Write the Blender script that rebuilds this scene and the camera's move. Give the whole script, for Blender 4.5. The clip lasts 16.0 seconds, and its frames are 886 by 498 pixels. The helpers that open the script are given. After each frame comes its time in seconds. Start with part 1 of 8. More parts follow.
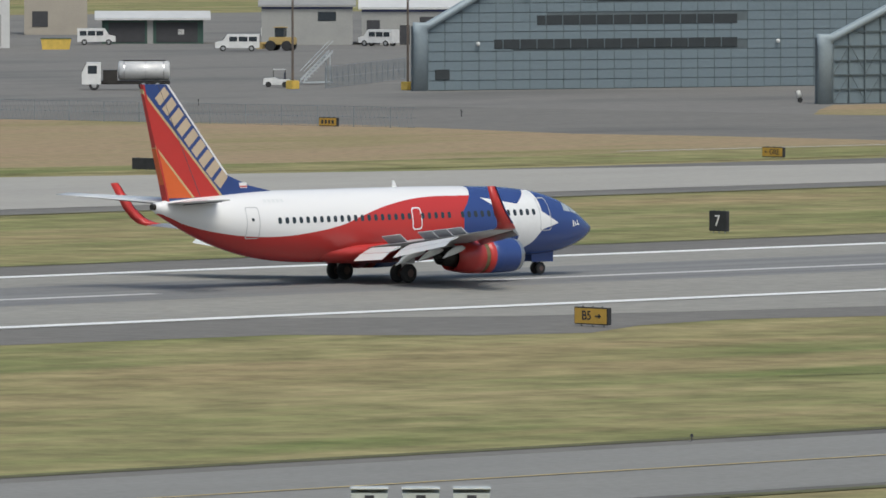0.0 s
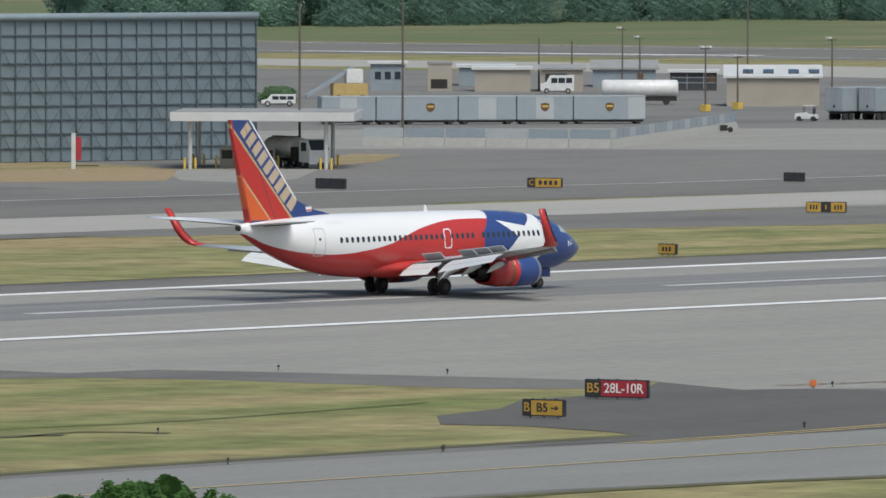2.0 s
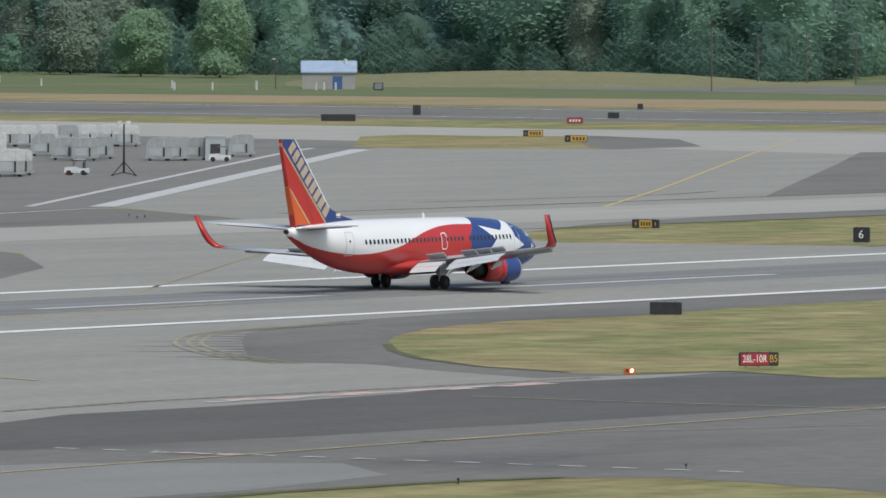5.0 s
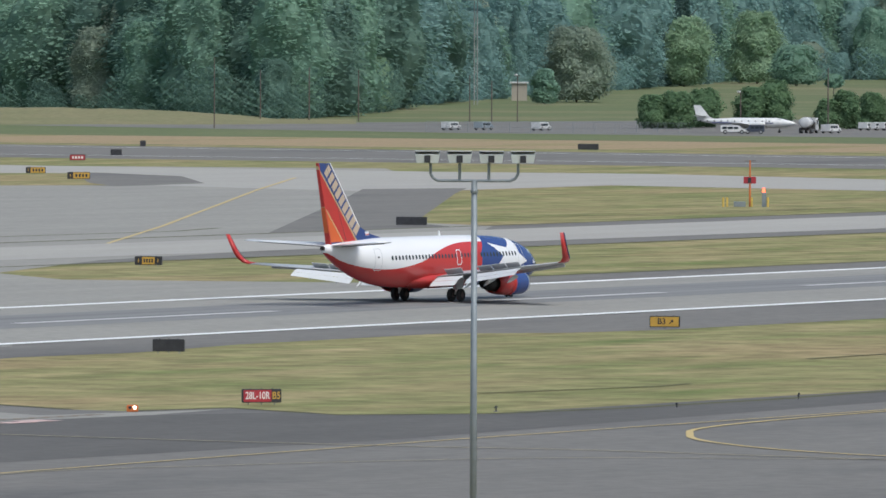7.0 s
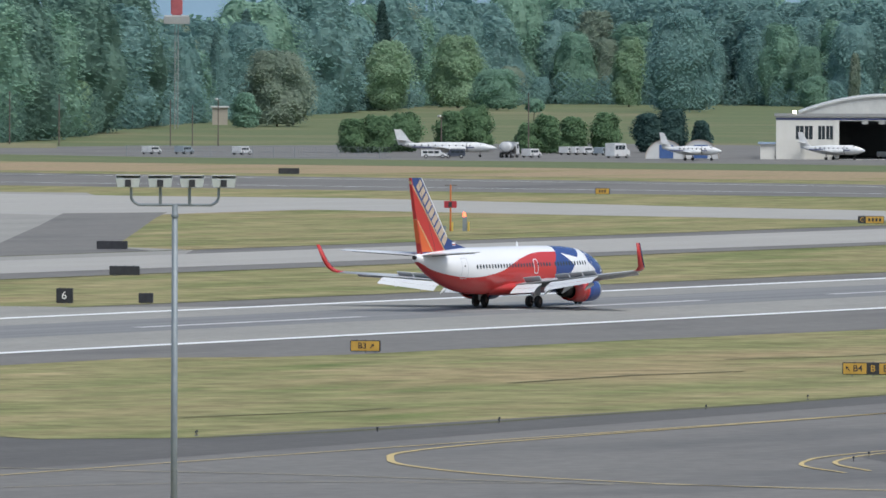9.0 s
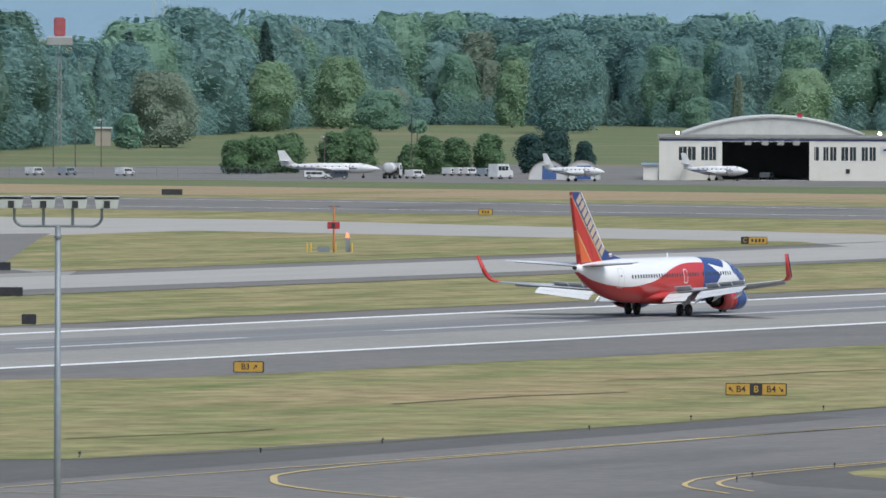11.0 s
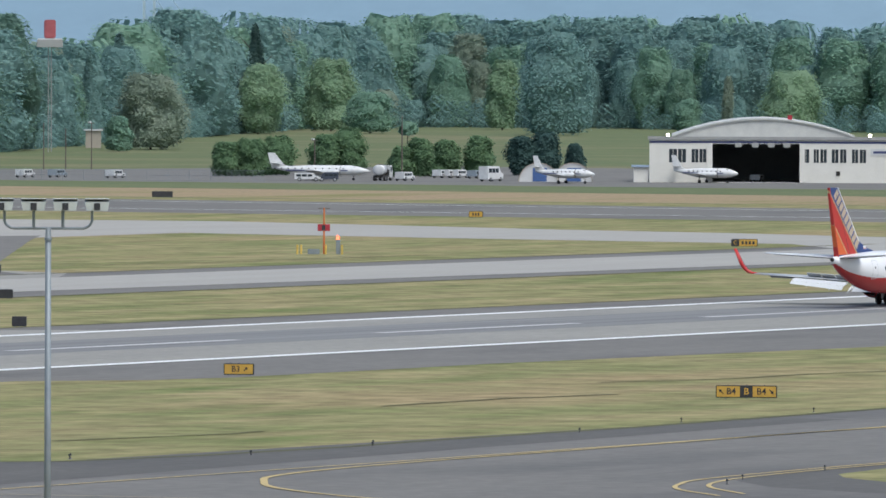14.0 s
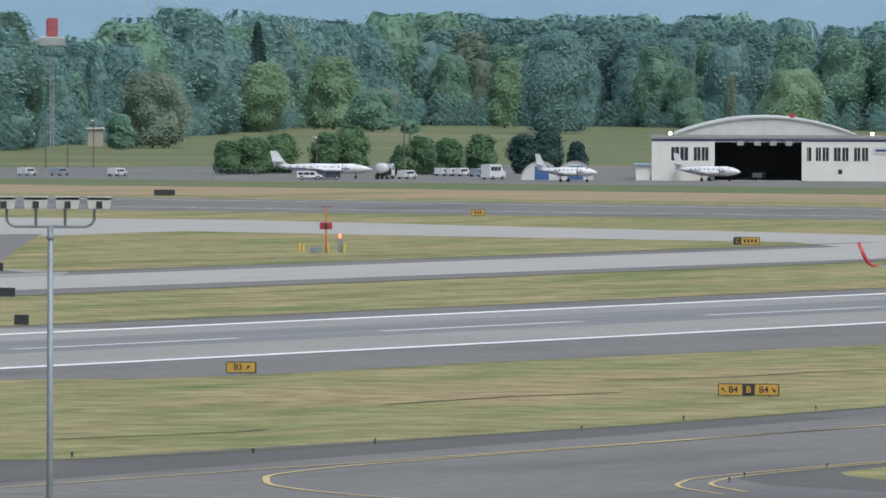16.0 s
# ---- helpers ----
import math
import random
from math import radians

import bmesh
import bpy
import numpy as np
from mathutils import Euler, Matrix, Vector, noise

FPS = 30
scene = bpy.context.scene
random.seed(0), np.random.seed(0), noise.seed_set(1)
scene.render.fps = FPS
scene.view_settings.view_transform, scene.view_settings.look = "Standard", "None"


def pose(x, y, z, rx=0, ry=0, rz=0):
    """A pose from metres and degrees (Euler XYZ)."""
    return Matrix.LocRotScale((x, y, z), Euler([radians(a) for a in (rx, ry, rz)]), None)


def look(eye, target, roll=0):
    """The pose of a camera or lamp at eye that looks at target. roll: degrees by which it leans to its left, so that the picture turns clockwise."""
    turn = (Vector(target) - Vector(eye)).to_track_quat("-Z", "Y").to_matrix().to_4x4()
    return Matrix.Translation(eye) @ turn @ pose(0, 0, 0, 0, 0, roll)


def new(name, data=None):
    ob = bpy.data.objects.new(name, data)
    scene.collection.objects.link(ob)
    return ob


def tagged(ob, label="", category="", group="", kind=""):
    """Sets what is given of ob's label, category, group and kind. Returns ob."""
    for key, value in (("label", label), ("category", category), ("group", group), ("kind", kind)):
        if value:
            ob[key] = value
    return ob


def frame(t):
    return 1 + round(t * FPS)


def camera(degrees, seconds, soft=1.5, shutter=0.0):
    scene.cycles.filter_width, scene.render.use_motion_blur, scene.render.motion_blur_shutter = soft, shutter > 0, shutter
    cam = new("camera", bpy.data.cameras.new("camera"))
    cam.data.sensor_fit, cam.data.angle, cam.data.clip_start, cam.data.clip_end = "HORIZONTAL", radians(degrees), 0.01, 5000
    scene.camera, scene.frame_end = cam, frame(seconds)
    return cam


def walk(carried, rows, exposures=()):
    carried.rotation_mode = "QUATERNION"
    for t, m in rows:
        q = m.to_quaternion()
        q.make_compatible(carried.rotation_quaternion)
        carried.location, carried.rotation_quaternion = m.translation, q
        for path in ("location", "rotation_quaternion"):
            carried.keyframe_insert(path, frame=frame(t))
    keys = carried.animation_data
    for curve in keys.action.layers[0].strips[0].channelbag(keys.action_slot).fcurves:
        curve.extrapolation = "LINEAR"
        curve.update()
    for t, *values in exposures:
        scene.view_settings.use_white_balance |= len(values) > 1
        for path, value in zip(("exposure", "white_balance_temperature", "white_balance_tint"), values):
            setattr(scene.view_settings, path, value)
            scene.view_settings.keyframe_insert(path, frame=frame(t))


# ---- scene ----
# Camera: stands still on a roof terrace and pans after the airliner. Rows: seconds, bearing, pitch, roll.
EYE = 24.59
cam = camera(4.9879, 16.0, soft=1.6)
ROWS = [
    (0.0, 43.101, -2.297, -0.020),
    (0.1, 43.515, -2.274, -0.012),
    (0.3, 44.311, -2.221, -0.008),
    (0.5, 45.071, -2.169, 0.002),
    (0.7, 45.799, -2.126, 0.012),
    (1.0, 46.847, -2.071, 0.028),
    (1.5, 48.404, -1.987, 0.049),
    (2.0, 49.810, -1.932, 0.062),
    (2.5, 51.097, -1.881, 0.075),
    (3.0, 52.308, -1.842, 0.079),
    (3.5, 53.481, -1.809, 0.086),
    (4.0, 54.577, -1.759, 0.091),
    (4.5, 55.579, -1.704, 0.097),
    (5.0, 56.486, -1.648, 0.129),
    (5.2, 56.822, -1.623, 0.162),
    (7.3, 59.609, -1.409, 0.191),
    (7.5, 59.811, -1.394, 0.216),
    (8.0, 60.265, -1.362, 0.239),
    (8.5, 60.650, -1.327, 0.233),
    (9.0, 60.972, -1.291, 0.224),
    (9.5, 61.228, -1.252, 0.215),
    (10.0, 61.421, -1.213, 0.211),
    (10.2, 61.483, -1.201, 0.210),
    (12.5, 61.687, -1.159, 0.208),
    (13.0, 61.687, -1.159, 0.209),
    (13.5, 61.687, -1.158, 0.213),
    (14.0, 61.685, -1.158, 0.213),
    (14.5, 61.682, -1.159, 0.209),
    (15.0, 61.678, -1.163, 0.208),
    (15.5, 61.677, -1.163, 0.208),
    (16.0, 61.673, -1.168, 0.199),
]
walk(cam, [(t, pose(0, 0, EYE, 90 + pitch, -roll, -bearing)) for t, bearing, pitch, roll in ROWS], exposures=[(0, 0.06, 6480, 5), (1.5, 0.13, 6420, 5), (5, 0.10, 6280, 5), (8, 0.29, 6110, 7), (16, 0.31, 6050, 7)])

# ---- light: a bright overcast afternoon ----
world = bpy.data.worlds.new("sky")
scene.world = world
world.use_nodes = True
wn = world.node_tree.nodes
sky = wn.new("ShaderNodeTexSky")
sky.sky_type, sky.sun_disc = "NISHITA", False
sky.sun_elevation, sky.sun_rotation = radians(55), radians(200)
sky.air_density, sky.dust_density, sky.ozone_density = 1.0, 3.0, 1.0
wn["Background"].inputs["Strength"].default_value = 0.115
world.node_tree.links.new(sky.outputs["Color"], wn["Background"].inputs["Color"])
sun = new("sun", bpy.data.lights.new("sun", "SUN"))
sun.data.energy, sun.data.angle, sun.data.color = 2.0, radians(32), (1.0, 0.97, 0.92)
sun.matrix_world = look((-30, -60, 110), (0, 0, 0))


# ---- materials ----
def material(name, colour, rough=0.6, metal=0.0, second=None, size=2.0, amount=0.5, grain=0.0, grain_size=0.2, bump=0.0, stretch=(1, 1, 1), detail=6.0, spec=0.5, third=None):
    """A principled surface, mottled between two or three colours at one scale and grained at a finer one. size: metres."""
    m = bpy.data.materials.new(name)
    m.use_nodes = True
    nodes, links = m.node_tree.nodes, m.node_tree.links
    bsdf = nodes["Principled BSDF"]
    bsdf.inputs["Roughness"].default_value, bsdf.inputs["Metallic"].default_value = rough, metal
    bsdf.inputs["Specular IOR Level"].default_value = spec
    coords, mapping = nodes.new("ShaderNodeTexCoord"), nodes.new("ShaderNodeMapping")
    mapping.inputs["Scale"].default_value = stretch
    links.new(coords.outputs["Object"], mapping.inputs["Vector"])

    def noise_at(metres, det, rough_=0.6, plain=False):
        n = nodes.new("ShaderNodeTexNoise")
        n.inputs["Scale"].default_value, n.inputs["Detail"].default_value, n.inputs["Roughness"].default_value = 1 / metres, det, rough_
        links.new(coords.outputs["Object"] if plain else mapping.outputs["Vector"], n.inputs["Vector"])
        return n.outputs["Fac"]

    def mix(kind, fac, a, b):
        x = nodes.new("ShaderNodeMix")
        x.data_type, x.blend_type = "RGBA", kind
        for socket, value in ((x.inputs[0], fac), (x.inputs[6], a), (x.inputs[7], b)):
            if isinstance(value, (tuple, list)):
                socket.default_value = (*value, 1)
            elif isinstance(value, float):
                socket.default_value = value
            else:
                links.new(value, socket)
        return x.outputs[2]

    def ramp(fac, low, high):
        r = nodes.new("ShaderNodeMapRange")
        r.inputs[1].default_value, r.inputs[2].default_value = low, high
        links.new(fac, r.inputs[0])
        return r.outputs[0]

    second = second or tuple(c * 0.8 for c in colour)
    big = noise_at(size, detail)
    out = mix("MIX", ramp(big, 0.5 - amount * 0.4, 0.5 + amount * 0.4), colour, second)
    if third:
        out = mix("MIX", ramp(noise_at(size * 2.7, 4.0), 0.52, 0.68), out, third)
    if grain:
        out = mix("MULTIPLY", 1.0, out, mix("MIX", ramp(noise_at(grain_size, 5.0, 0.7, True), 0.3, 0.7), (1 - grain,) * 3, (1.0, 1.0, 1.0)))
    links.new(out, bsdf.inputs["Base Color"])
    if bump:
        b = nodes.new("ShaderNodeBump")
        b.inputs["Strength"].default_value, b.inputs["Distance"].default_value = bump, grain_size
        links.new(noise_at(grain_size, 4.0), b.inputs["Height"])
        links.new(b.outputs["Normal"], bsdf.inputs["Normal"])
    return m


GRASS = material("mown_grass", (0.178, 0.224, 0.076), 0.95, second=(0.45, 0.37, 0.20), size=10, amount=0.52, grain=0.55, grain_size=4.5, third=(0.40, 0.315, 0.170), spec=0.1, stretch=(0.28, 1, 1), detail=9.0)
DRY = material("dry_grass", (0.36, 0.295, 0.17), 0.95, second=(0.40, 0.29, 0.19), size=9, amount=0.5, grain=0.4, grain_size=1.1, third=(0.25, 0.245, 0.10), spec=0.1, stretch=(0.25, 1, 1), detail=9.0)
# MEADOW and DRY_MEADOW have a little distance haze mixed into their colours.
MEADOW = material("far_meadow", (0.135, 0.172, 0.085), 0.95, second=(0.180, 0.197, 0.10), size=26, amount=0.6, grain=0.3, grain_size=2.0, third=(0.25, 0.225, 0.135), spec=0.1)
CONCRETE = material("runway_concrete", (0.355, 0.342, 0.305), 0.85, second=(0.270, 0.260, 0.234), size=9, amount=0.75, grain=0.24, grain_size=1.2, stretch=(0.3, 1, 1), spec=0.25)
PALE = material("pale_concrete", (0.410, 0.392, 0.352), 0.85, second=(0.345, 0.330, 0.30), size=9, amount=0.7, grain=0.14, grain_size=0.9, stretch=(0.3, 1, 1), spec=0.25)
ASPHALT = material("old_asphalt", (0.178, 0.170, 0.157), 0.9, second=(0.220, 0.209, 0.190), size=8, amount=0.8, grain=0.25, grain_size=1.5, spec=0.2, third=(0.146, 0.141, 0.134), stretch=(0.4, 1, 1))
DARK_ASPHALT = material("dark_asphalt", (0.113, 0.109, 0.102), 0.9, second=(0.147, 0.140, 0.130), size=7, amount=0.7, grain=0.22, grain_size=1.2, spec=0.2, stretch=(0.4, 1, 1))
DRY_MEADOW = material("dry_meadow", (0.205, 0.212, 0.11), 0.95, second=(0.27, 0.24, 0.14), size=14, amount=0.6, grain=0.3, grain_size=1.5, spec=0.1)
APRON = material("apron_asphalt", (0.196, 0.188, 0.175), 0.9, second=(0.234, 0.223, 0.205), size=11, amount=0.75, grain=0.22, grain_size=1.5, spec=0.2, third=(0.160, 0.157, 0.150), stretch=(0.5, 1, 1))
RUBBER_MARK = material("rubbered_concrete", (0.145, 0.145, 0.147), 0.8, second=(0.285, 0.28, 0.265), size=2.6, amount=0.8, grain=0.15, grain_size=0.6, stretch=(0.03, 1, 1), spec=0.3)
WHITE_PAINT = material("white_road_paint", (0.86, 0.86, 0.84), 0.7, second=(0.76, 0.76, 0.74), size=1.5, amount=0.8, grain=0.15, grain_size=0.3)
WORN_WHITE = material("worn_white_paint", (0.60, 0.59, 0.57), 0.8, second=(0.46, 0.45, 0.44), size=2.5, amount=0.9, grain=0.2, grain_size=0.5)
YELLOW_PAINT = material("yellow_road_paint", (0.62, 0.46, 0.18), 0.75, second=(0.50, 0.40, 0.20), size=2.0, amount=0.8, grain=0.2, grain_size=0.4)
FADED_YELLOW = material("faded_yellow_paint", (0.40, 0.34, 0.21), 0.8, second=(0.29, 0.26, 0.19), size=1.6, amount=0.9, grain=0.2, grain_size=0.4)
HOLD_BROWN = material("worn_brown_paint", (0.25, 0.18, 0.115), 0.8, second=(0.17, 0.14, 0.11), size=1.2, amount=0.9)
LANE = material("worn_lane_concrete", (0.285, 0.28, 0.262), 0.88, second=(0.225, 0.222, 0.21), size=7, amount=0.8, grain=0.2, grain_size=0.5, stretch=(0.25, 1, 1), spec=0.2)
SOIL = material("dark_soil", (0.10, 0.098, 0.066), 0.95, second=(0.20, 0.20, 0.105), size=2.2, amount=0.9, grain=0.4, grain_size=0.4, spec=0.1)
RED_PAINT = material("faded_red_paint", (0.50, 0.27, 0.24), 0.8, second=(0.55, 0.48, 0.45), size=1.4, amount=0.9)


# ---- helpers for shapes ----
def part(name, bm, mat_, parent=None, label="", smooth=False, kind=""):
    """Links a bmesh as one mesh object, under a thing or a part if one is given."""
    me = bpy.data.meshes.new(name)
    bm.to_mesh(me)
    bm.free()
    for m in (mat_ if isinstance(mat_, (list, tuple)) else [mat_]):
        me.materials.append(m)
    if smooth:
        for p in me.polygons:
            p.use_smooth = True
    ob = new(name, me)
    if parent:
        ob.parent = parent
    return tagged(ob, label, kind=kind)


def thing(name, m, label, category, group="", kind=""):
    ob = new(name)
    ob.matrix_basis = m
    ob.empty_display_size = 0.3
    return tagged(ob, label, category, group, kind)


def box(bm, x0, y0, z0, x1, y1, z1, bevel=0.0, index=0):
    made = bmesh.ops.create_cube(bm, size=1)["verts"]
    for v in made:
        v.co = Vector((x0 + (v.co.x + 0.5) * (x1 - x0), y0 + (v.co.y + 0.5) * (y1 - y0), z0 + (v.co.z + 0.5) * (z1 - z0)))
    faces = {f for v in made for f in v.link_faces}
    for f in faces:
        f.material_index = index
    if bevel:
        edges = {e for v in made for e in v.link_edges}
        bmesh.ops.bevel(bm, geom=list(edges), offset=bevel, segments=2, affect="EDGES")
    return bm


def a_box(*args, **kw):
    return box(bmesh.new(), *args, **kw)


def rod(bm, a, b, r0, r1=None, n=8, index=0):
    """A tapered round bar from a to b."""
    a, b = Vector(a), Vector(b)
    turn = (b - a).to_track_quat("Z", "Y").to_matrix().to_4x4()
    made = bmesh.ops.create_cone(bm, cap_ends=True, segments=n, radius1=r0, radius2=r0 if r1 is None else r1, depth=(b - a).length, matrix=Matrix.Translation((a + b) / 2) @ turn)["verts"]
    for v in made:
        for f in v.link_faces:
            f.material_index = index
    return bm


def a_rod(*args, **kw):
    return rod(bmesh.new(), *args, **kw)


def loft(rings, closed=True, caps=True, bm=None):
    """Skins a list of rings, each a list of points, with quads."""
    bm = bm or bmesh.new()
    made = [[bm.verts.new(p) for p in ring] for ring in rings]
    n = len(rings[0])
    for a, b in zip(made, made[1:]):
        for i in range(n if closed else n - 1):
            j = (i + 1) % n
            bm.faces.new((a[i], a[j], b[j], b[i]))
    if caps and closed:
        bm.faces.new(list(reversed(made[0])))
        bm.faces.new(made[-1])
    bmesh.ops.recalc_face_normals(bm, faces=bm.faces)
    return bm


def prism(points, y0, y1, bm=None):
    """A profile of (x, z) points drawn out from y0 to y1."""
    return loft([[(x, y0, z) for x, z in points], [(x, y1, z) for x, z in points]], bm=bm)


def sheet(name, points, z, mat_, label, category="pavement", kind="structure"):
    """One flat ground surface from its outline."""
    bm = bmesh.new()
    face = bm.faces.new([bm.verts.new((x, y, z)) for x, y in points])
    face.normal_update()
    if face.normal.z < 0:
        face.normal_flip()
    bmesh.ops.triangulate(bm, faces=[face])
    for axis in (0, 1):
        low, high = min(p[axis] for p in points), max(p[axis] for p in points)
        step = 60.0 if high - low > 600 else 40.0
        k = math.floor(low / step) * step + step
        while k < high:
            where, normal = [0, 0, z], [0, 0, 0]
            where[axis], normal[axis] = k, 1
            bmesh.ops.bisect_plane(bm, geom=bm.verts[:] + bm.edges[:] + bm.faces[:], plane_co=where, plane_no=normal)
            k += step
    return tagged(part(name, bm, mat_), label, category, kind=kind)


def stripe(points, width, z, bm):
    """A painted line of that width along a path."""
    path = []
    for a, b in zip(points, points[1:]):
        n = max(1, int(math.dist(a, b) / 8))
        path += [Vector((a[0] + (b[0] - a[0]) * k / n, a[1] + (b[1] - a[1]) * k / n, z)) for k in range(n)]
    path.append(Vector((*points[-1], z)))
    left, right = [], []
    for i, p in enumerate(path):
        way = (path[min(i + 1, len(path) - 1)] - path[max(i - 1, 0)]).normalized()
        side = Vector((-way.y, way.x, 0)) * width / 2
        left.append(bm.verts.new(p + side))
        right.append(bm.verts.new(p - side))
    for i in range(len(path) - 1):
        bm.faces.new((right[i], right[i + 1], left[i + 1], left[i]))
    return bm


def curve_through(points, steps=8):
    """A smooth path through the given points (Catmull-Rom)."""
    p = [Vector(q) for q in points]
    p = [2 * p[0] - p[1]] + p + [2 * p[-1] - p[-2]]
    out = []
    for i in range(1, len(p) - 2):
        for k in range(steps):
            t = k / steps
            out.append(0.5 * (2 * p[i] + (p[i + 1] - p[i - 1]) * t + (2 * p[i - 1] - 5 * p[i] + 4 * p[i + 1] - p[i + 2]) * t * t + (3 * p[i] - p[i - 1] - 3 * p[i + 1] + p[i + 2]) * t ** 3))
    out.append(p[-2])
    return [tuple(v) for v in out]


# ---- ground: runway along x, its centre line at y = 412.3 ----
RUN_Y, NEAR_LINE, FAR_LINE, CENTRE_Y = 412.3, 389.9, 434.8, 413.4
sheet("ground", [(-600, -400), (3300, -400), (4600, 1500), (4600, 4200), (-600, 4200)], 0.0, GRASS, "mown airfield grass, green with dry straw patches", "grass")
sheet("meadow_ground", [(1400, 590), (2300, 500), (3600, 1000), (3600, 3000), (1400, 3000), (1400, 1200)], 0.008, MEADOW, "far rough meadow between runway and woods", "meadow")
# near parallel taxiway, with the wide junction towards the high-speed exit
sheet("taxiway_near", [(-100, 271.8), (330, 270.6), (341, 269.4), (352, 265.8), (371, 262.8), (384, 263.4), (397, 262), (403, 260), (405.8, 255.5), (404, 249), (400.7, 241), (396, 200), (396, 150), (760, 150), (760, 297), (620, 299.6), (580, 298.2), (554, 298.9), (542, 298.4), (525, 299.4), (514, 302), (507.5, 308.4), (509.6, 312.8), (512.6, 319), (505, 321.8), (470, 322), (408, 322), (390, 298), (-100, 298.3)], 0.012, ASPHALT, "dark asphalt taxiway beside the runway", "taxiway")
sheet("taxiway_near_lane", [(-100, 273.5), (330, 272.6), (352, 268), (384, 265.6), (400, 268), (408, 276), (400, 287), (384, 292), (360, 293.8), (340, 295.2), (-100, 295.6)], 0.022, LANE, "grey worn taxiway lane", "taxiway")
# runway shoulders, then the runway slab
sheet("runway_shoulder_near", [(-200, 392), (-200, 378), (300, 377.2), (323, 376.6), (340, 375), (346.5, 368), (352.6, 366), (360, 370), (368, 371.4), (379.5, 367.6), (385.5, 361.2), (392.4, 355.5), (394.9, 349.9), (395.6, 342.8), (396, 337), (397, 332.4), (400, 328.8), (409, 331), (470, 322), (504.9, 321.8), (505.2, 325.7), (509, 334.3), (517.4, 344.4), (526, 352), (535, 358.5), (547, 366), (561, 372.4), (575, 375.2), (588, 373.6), (606, 376.5), (634, 376.6), (641, 370), (650, 367.6), (662, 367.2), (690, 367), (745, 362), (1200, 351), (1200, 392)], 0.012, ASPHALT, "dark asphalt shoulder of the runway")
sheet("runway_shoulder_far", [(-200, 432), (1400, 432), (1400, 440.5), (740, 447), (560, 447), (-200, 442.5)], 0.012, ASPHALT, "dark asphalt far shoulder of the runway")
sheet("runway", [(-300, 388.6), (1500, 388.6), (1500, 436.2), (-300, 436.2)], 0.03, CONCRETE, "pale grey grooved concrete runway", "runway")
sheet("runway_rubber", [(-300, 407.5), (1500, 407.5), (1500, 424.5), (-300, 424.5)], 0.038, RUBBER_MARK, "dark rubber streaks along the middle of the runway", "tyre marks")
# exit on the near side
sheet("exit_near", [(350, 389), (362, 381.5), (376, 378), (387.8, 375.7), (389.4, 373.1), (388.6, 368.2), (391, 366.4), (395.4, 365.6), (395.4, 359.8), (401.5, 359), (403.2, 353.3), (404.8, 346.8), (406.3, 340.4), (407.5, 334.5), (408.7, 331), (404.4, 321.7), (407.4, 320), (415, 313), (431.6, 314.1), (442.6, 317.3), (456.6, 316.5), (474, 317.4), (490, 319.4), (501.2, 317.4), (510.6, 318.2), (497, 322.5), (503, 334), (508.3, 342.1), (507.6, 350.2), (520, 359), (534, 369), (545.6, 376.5), (557.2, 381.3), (568.4, 383.8), (593.3, 387.3), (596, 389)], 0.020, CONCRETE, "pale concrete runway exit between two grass islands")
sheet("exit_near_blob", [(368, 311), (374, 316.3), (381.4, 318.5), (388, 322.8), (399.3, 324.4), (408.2, 330.2), (404.4, 321.7), (407.4, 320), (408.6, 316.5), (407, 312), (402.3, 305.6), (395.5, 298.7), (388.4, 294.4), (382.7, 293.1), (375, 292.5), (367.7, 293.5), (354, 295.4), (361, 296.7), (366.9, 298.5), (368, 300.4), (369.4, 306.8)], 0.026, DARK_ASPHALT, "dark asphalt patch inside the turn")
fingers = [(507.2, 349.6)]
for k in range(11):
    u, reach = (k + 0.5) / 11, (3.2, 7.0, 4.2, 8.5, 3.0, 9.5, 5.2, 7.6, 3.6, 5.0, 2.4)[k]
    ax, ay = 507.6 + 38 * u, 350.2 + 26.3 * u
    fingers += [(ax - 1.3, ay - 1.1), (ax - 0.55 * reach, ay + 0.83 * reach), (ax + 1.0, ay + 0.9)]
sheet("exit_dark_fingers", fingers + [(545.6, 376.5), (546, 369), (526, 354.5), (510, 341)], 0.0235, ASPHALT, "ragged dark asphalt fingers over the pale exit")
sheet("taxiway_dark_band", [(396, 299), (403, 305.6), (408, 312), (409.4, 316.5), (415, 312.8), (431.6, 313.9), (442.6, 317.1), (456.6, 316.3), (474, 317.2), (490, 319.2), (501.2, 317.2), (510, 312.5), (507.8, 308.6), (514, 302.4), (600, 298), (600, 293), (480, 289), (430, 293)], 0.018, DARK_ASPHALT, "dark fresh asphalt band of the taxiway", "taxiway")
sheet("crossing_fillet", [(590, 438), (598, 450), (612, 457), (627, 465), (637, 476), (625, 482), (560, 506), (560, 513), (695, 513), (690, 502), (650, 466), (615, 446), (600, 438)], 0.013, ASPHALT, "dark asphalt fillet at the crossing")
sheet("canopy_verge", [(648.4, 644.2), (660, 655), (673.2, 666.3), (689, 664.5), (721, 659.2), (714, 640), (707.9, 630.3), (690, 615), (678.1, 605.2), (666, 610), (655.5, 625.5)], 0.027, DRY, "straw-coloured grass along the enclosure wall", "grass")
sheet("canopy_pad", [(707.9, 630.3), (722, 633.5), (740, 640), (727, 627), (717.1, 620.8), (690.4, 600.5), (677.8, 594.8), (680, 605), (690, 615)], 0.028, CONCRETE, "pale concrete pad under the fuel canopy")
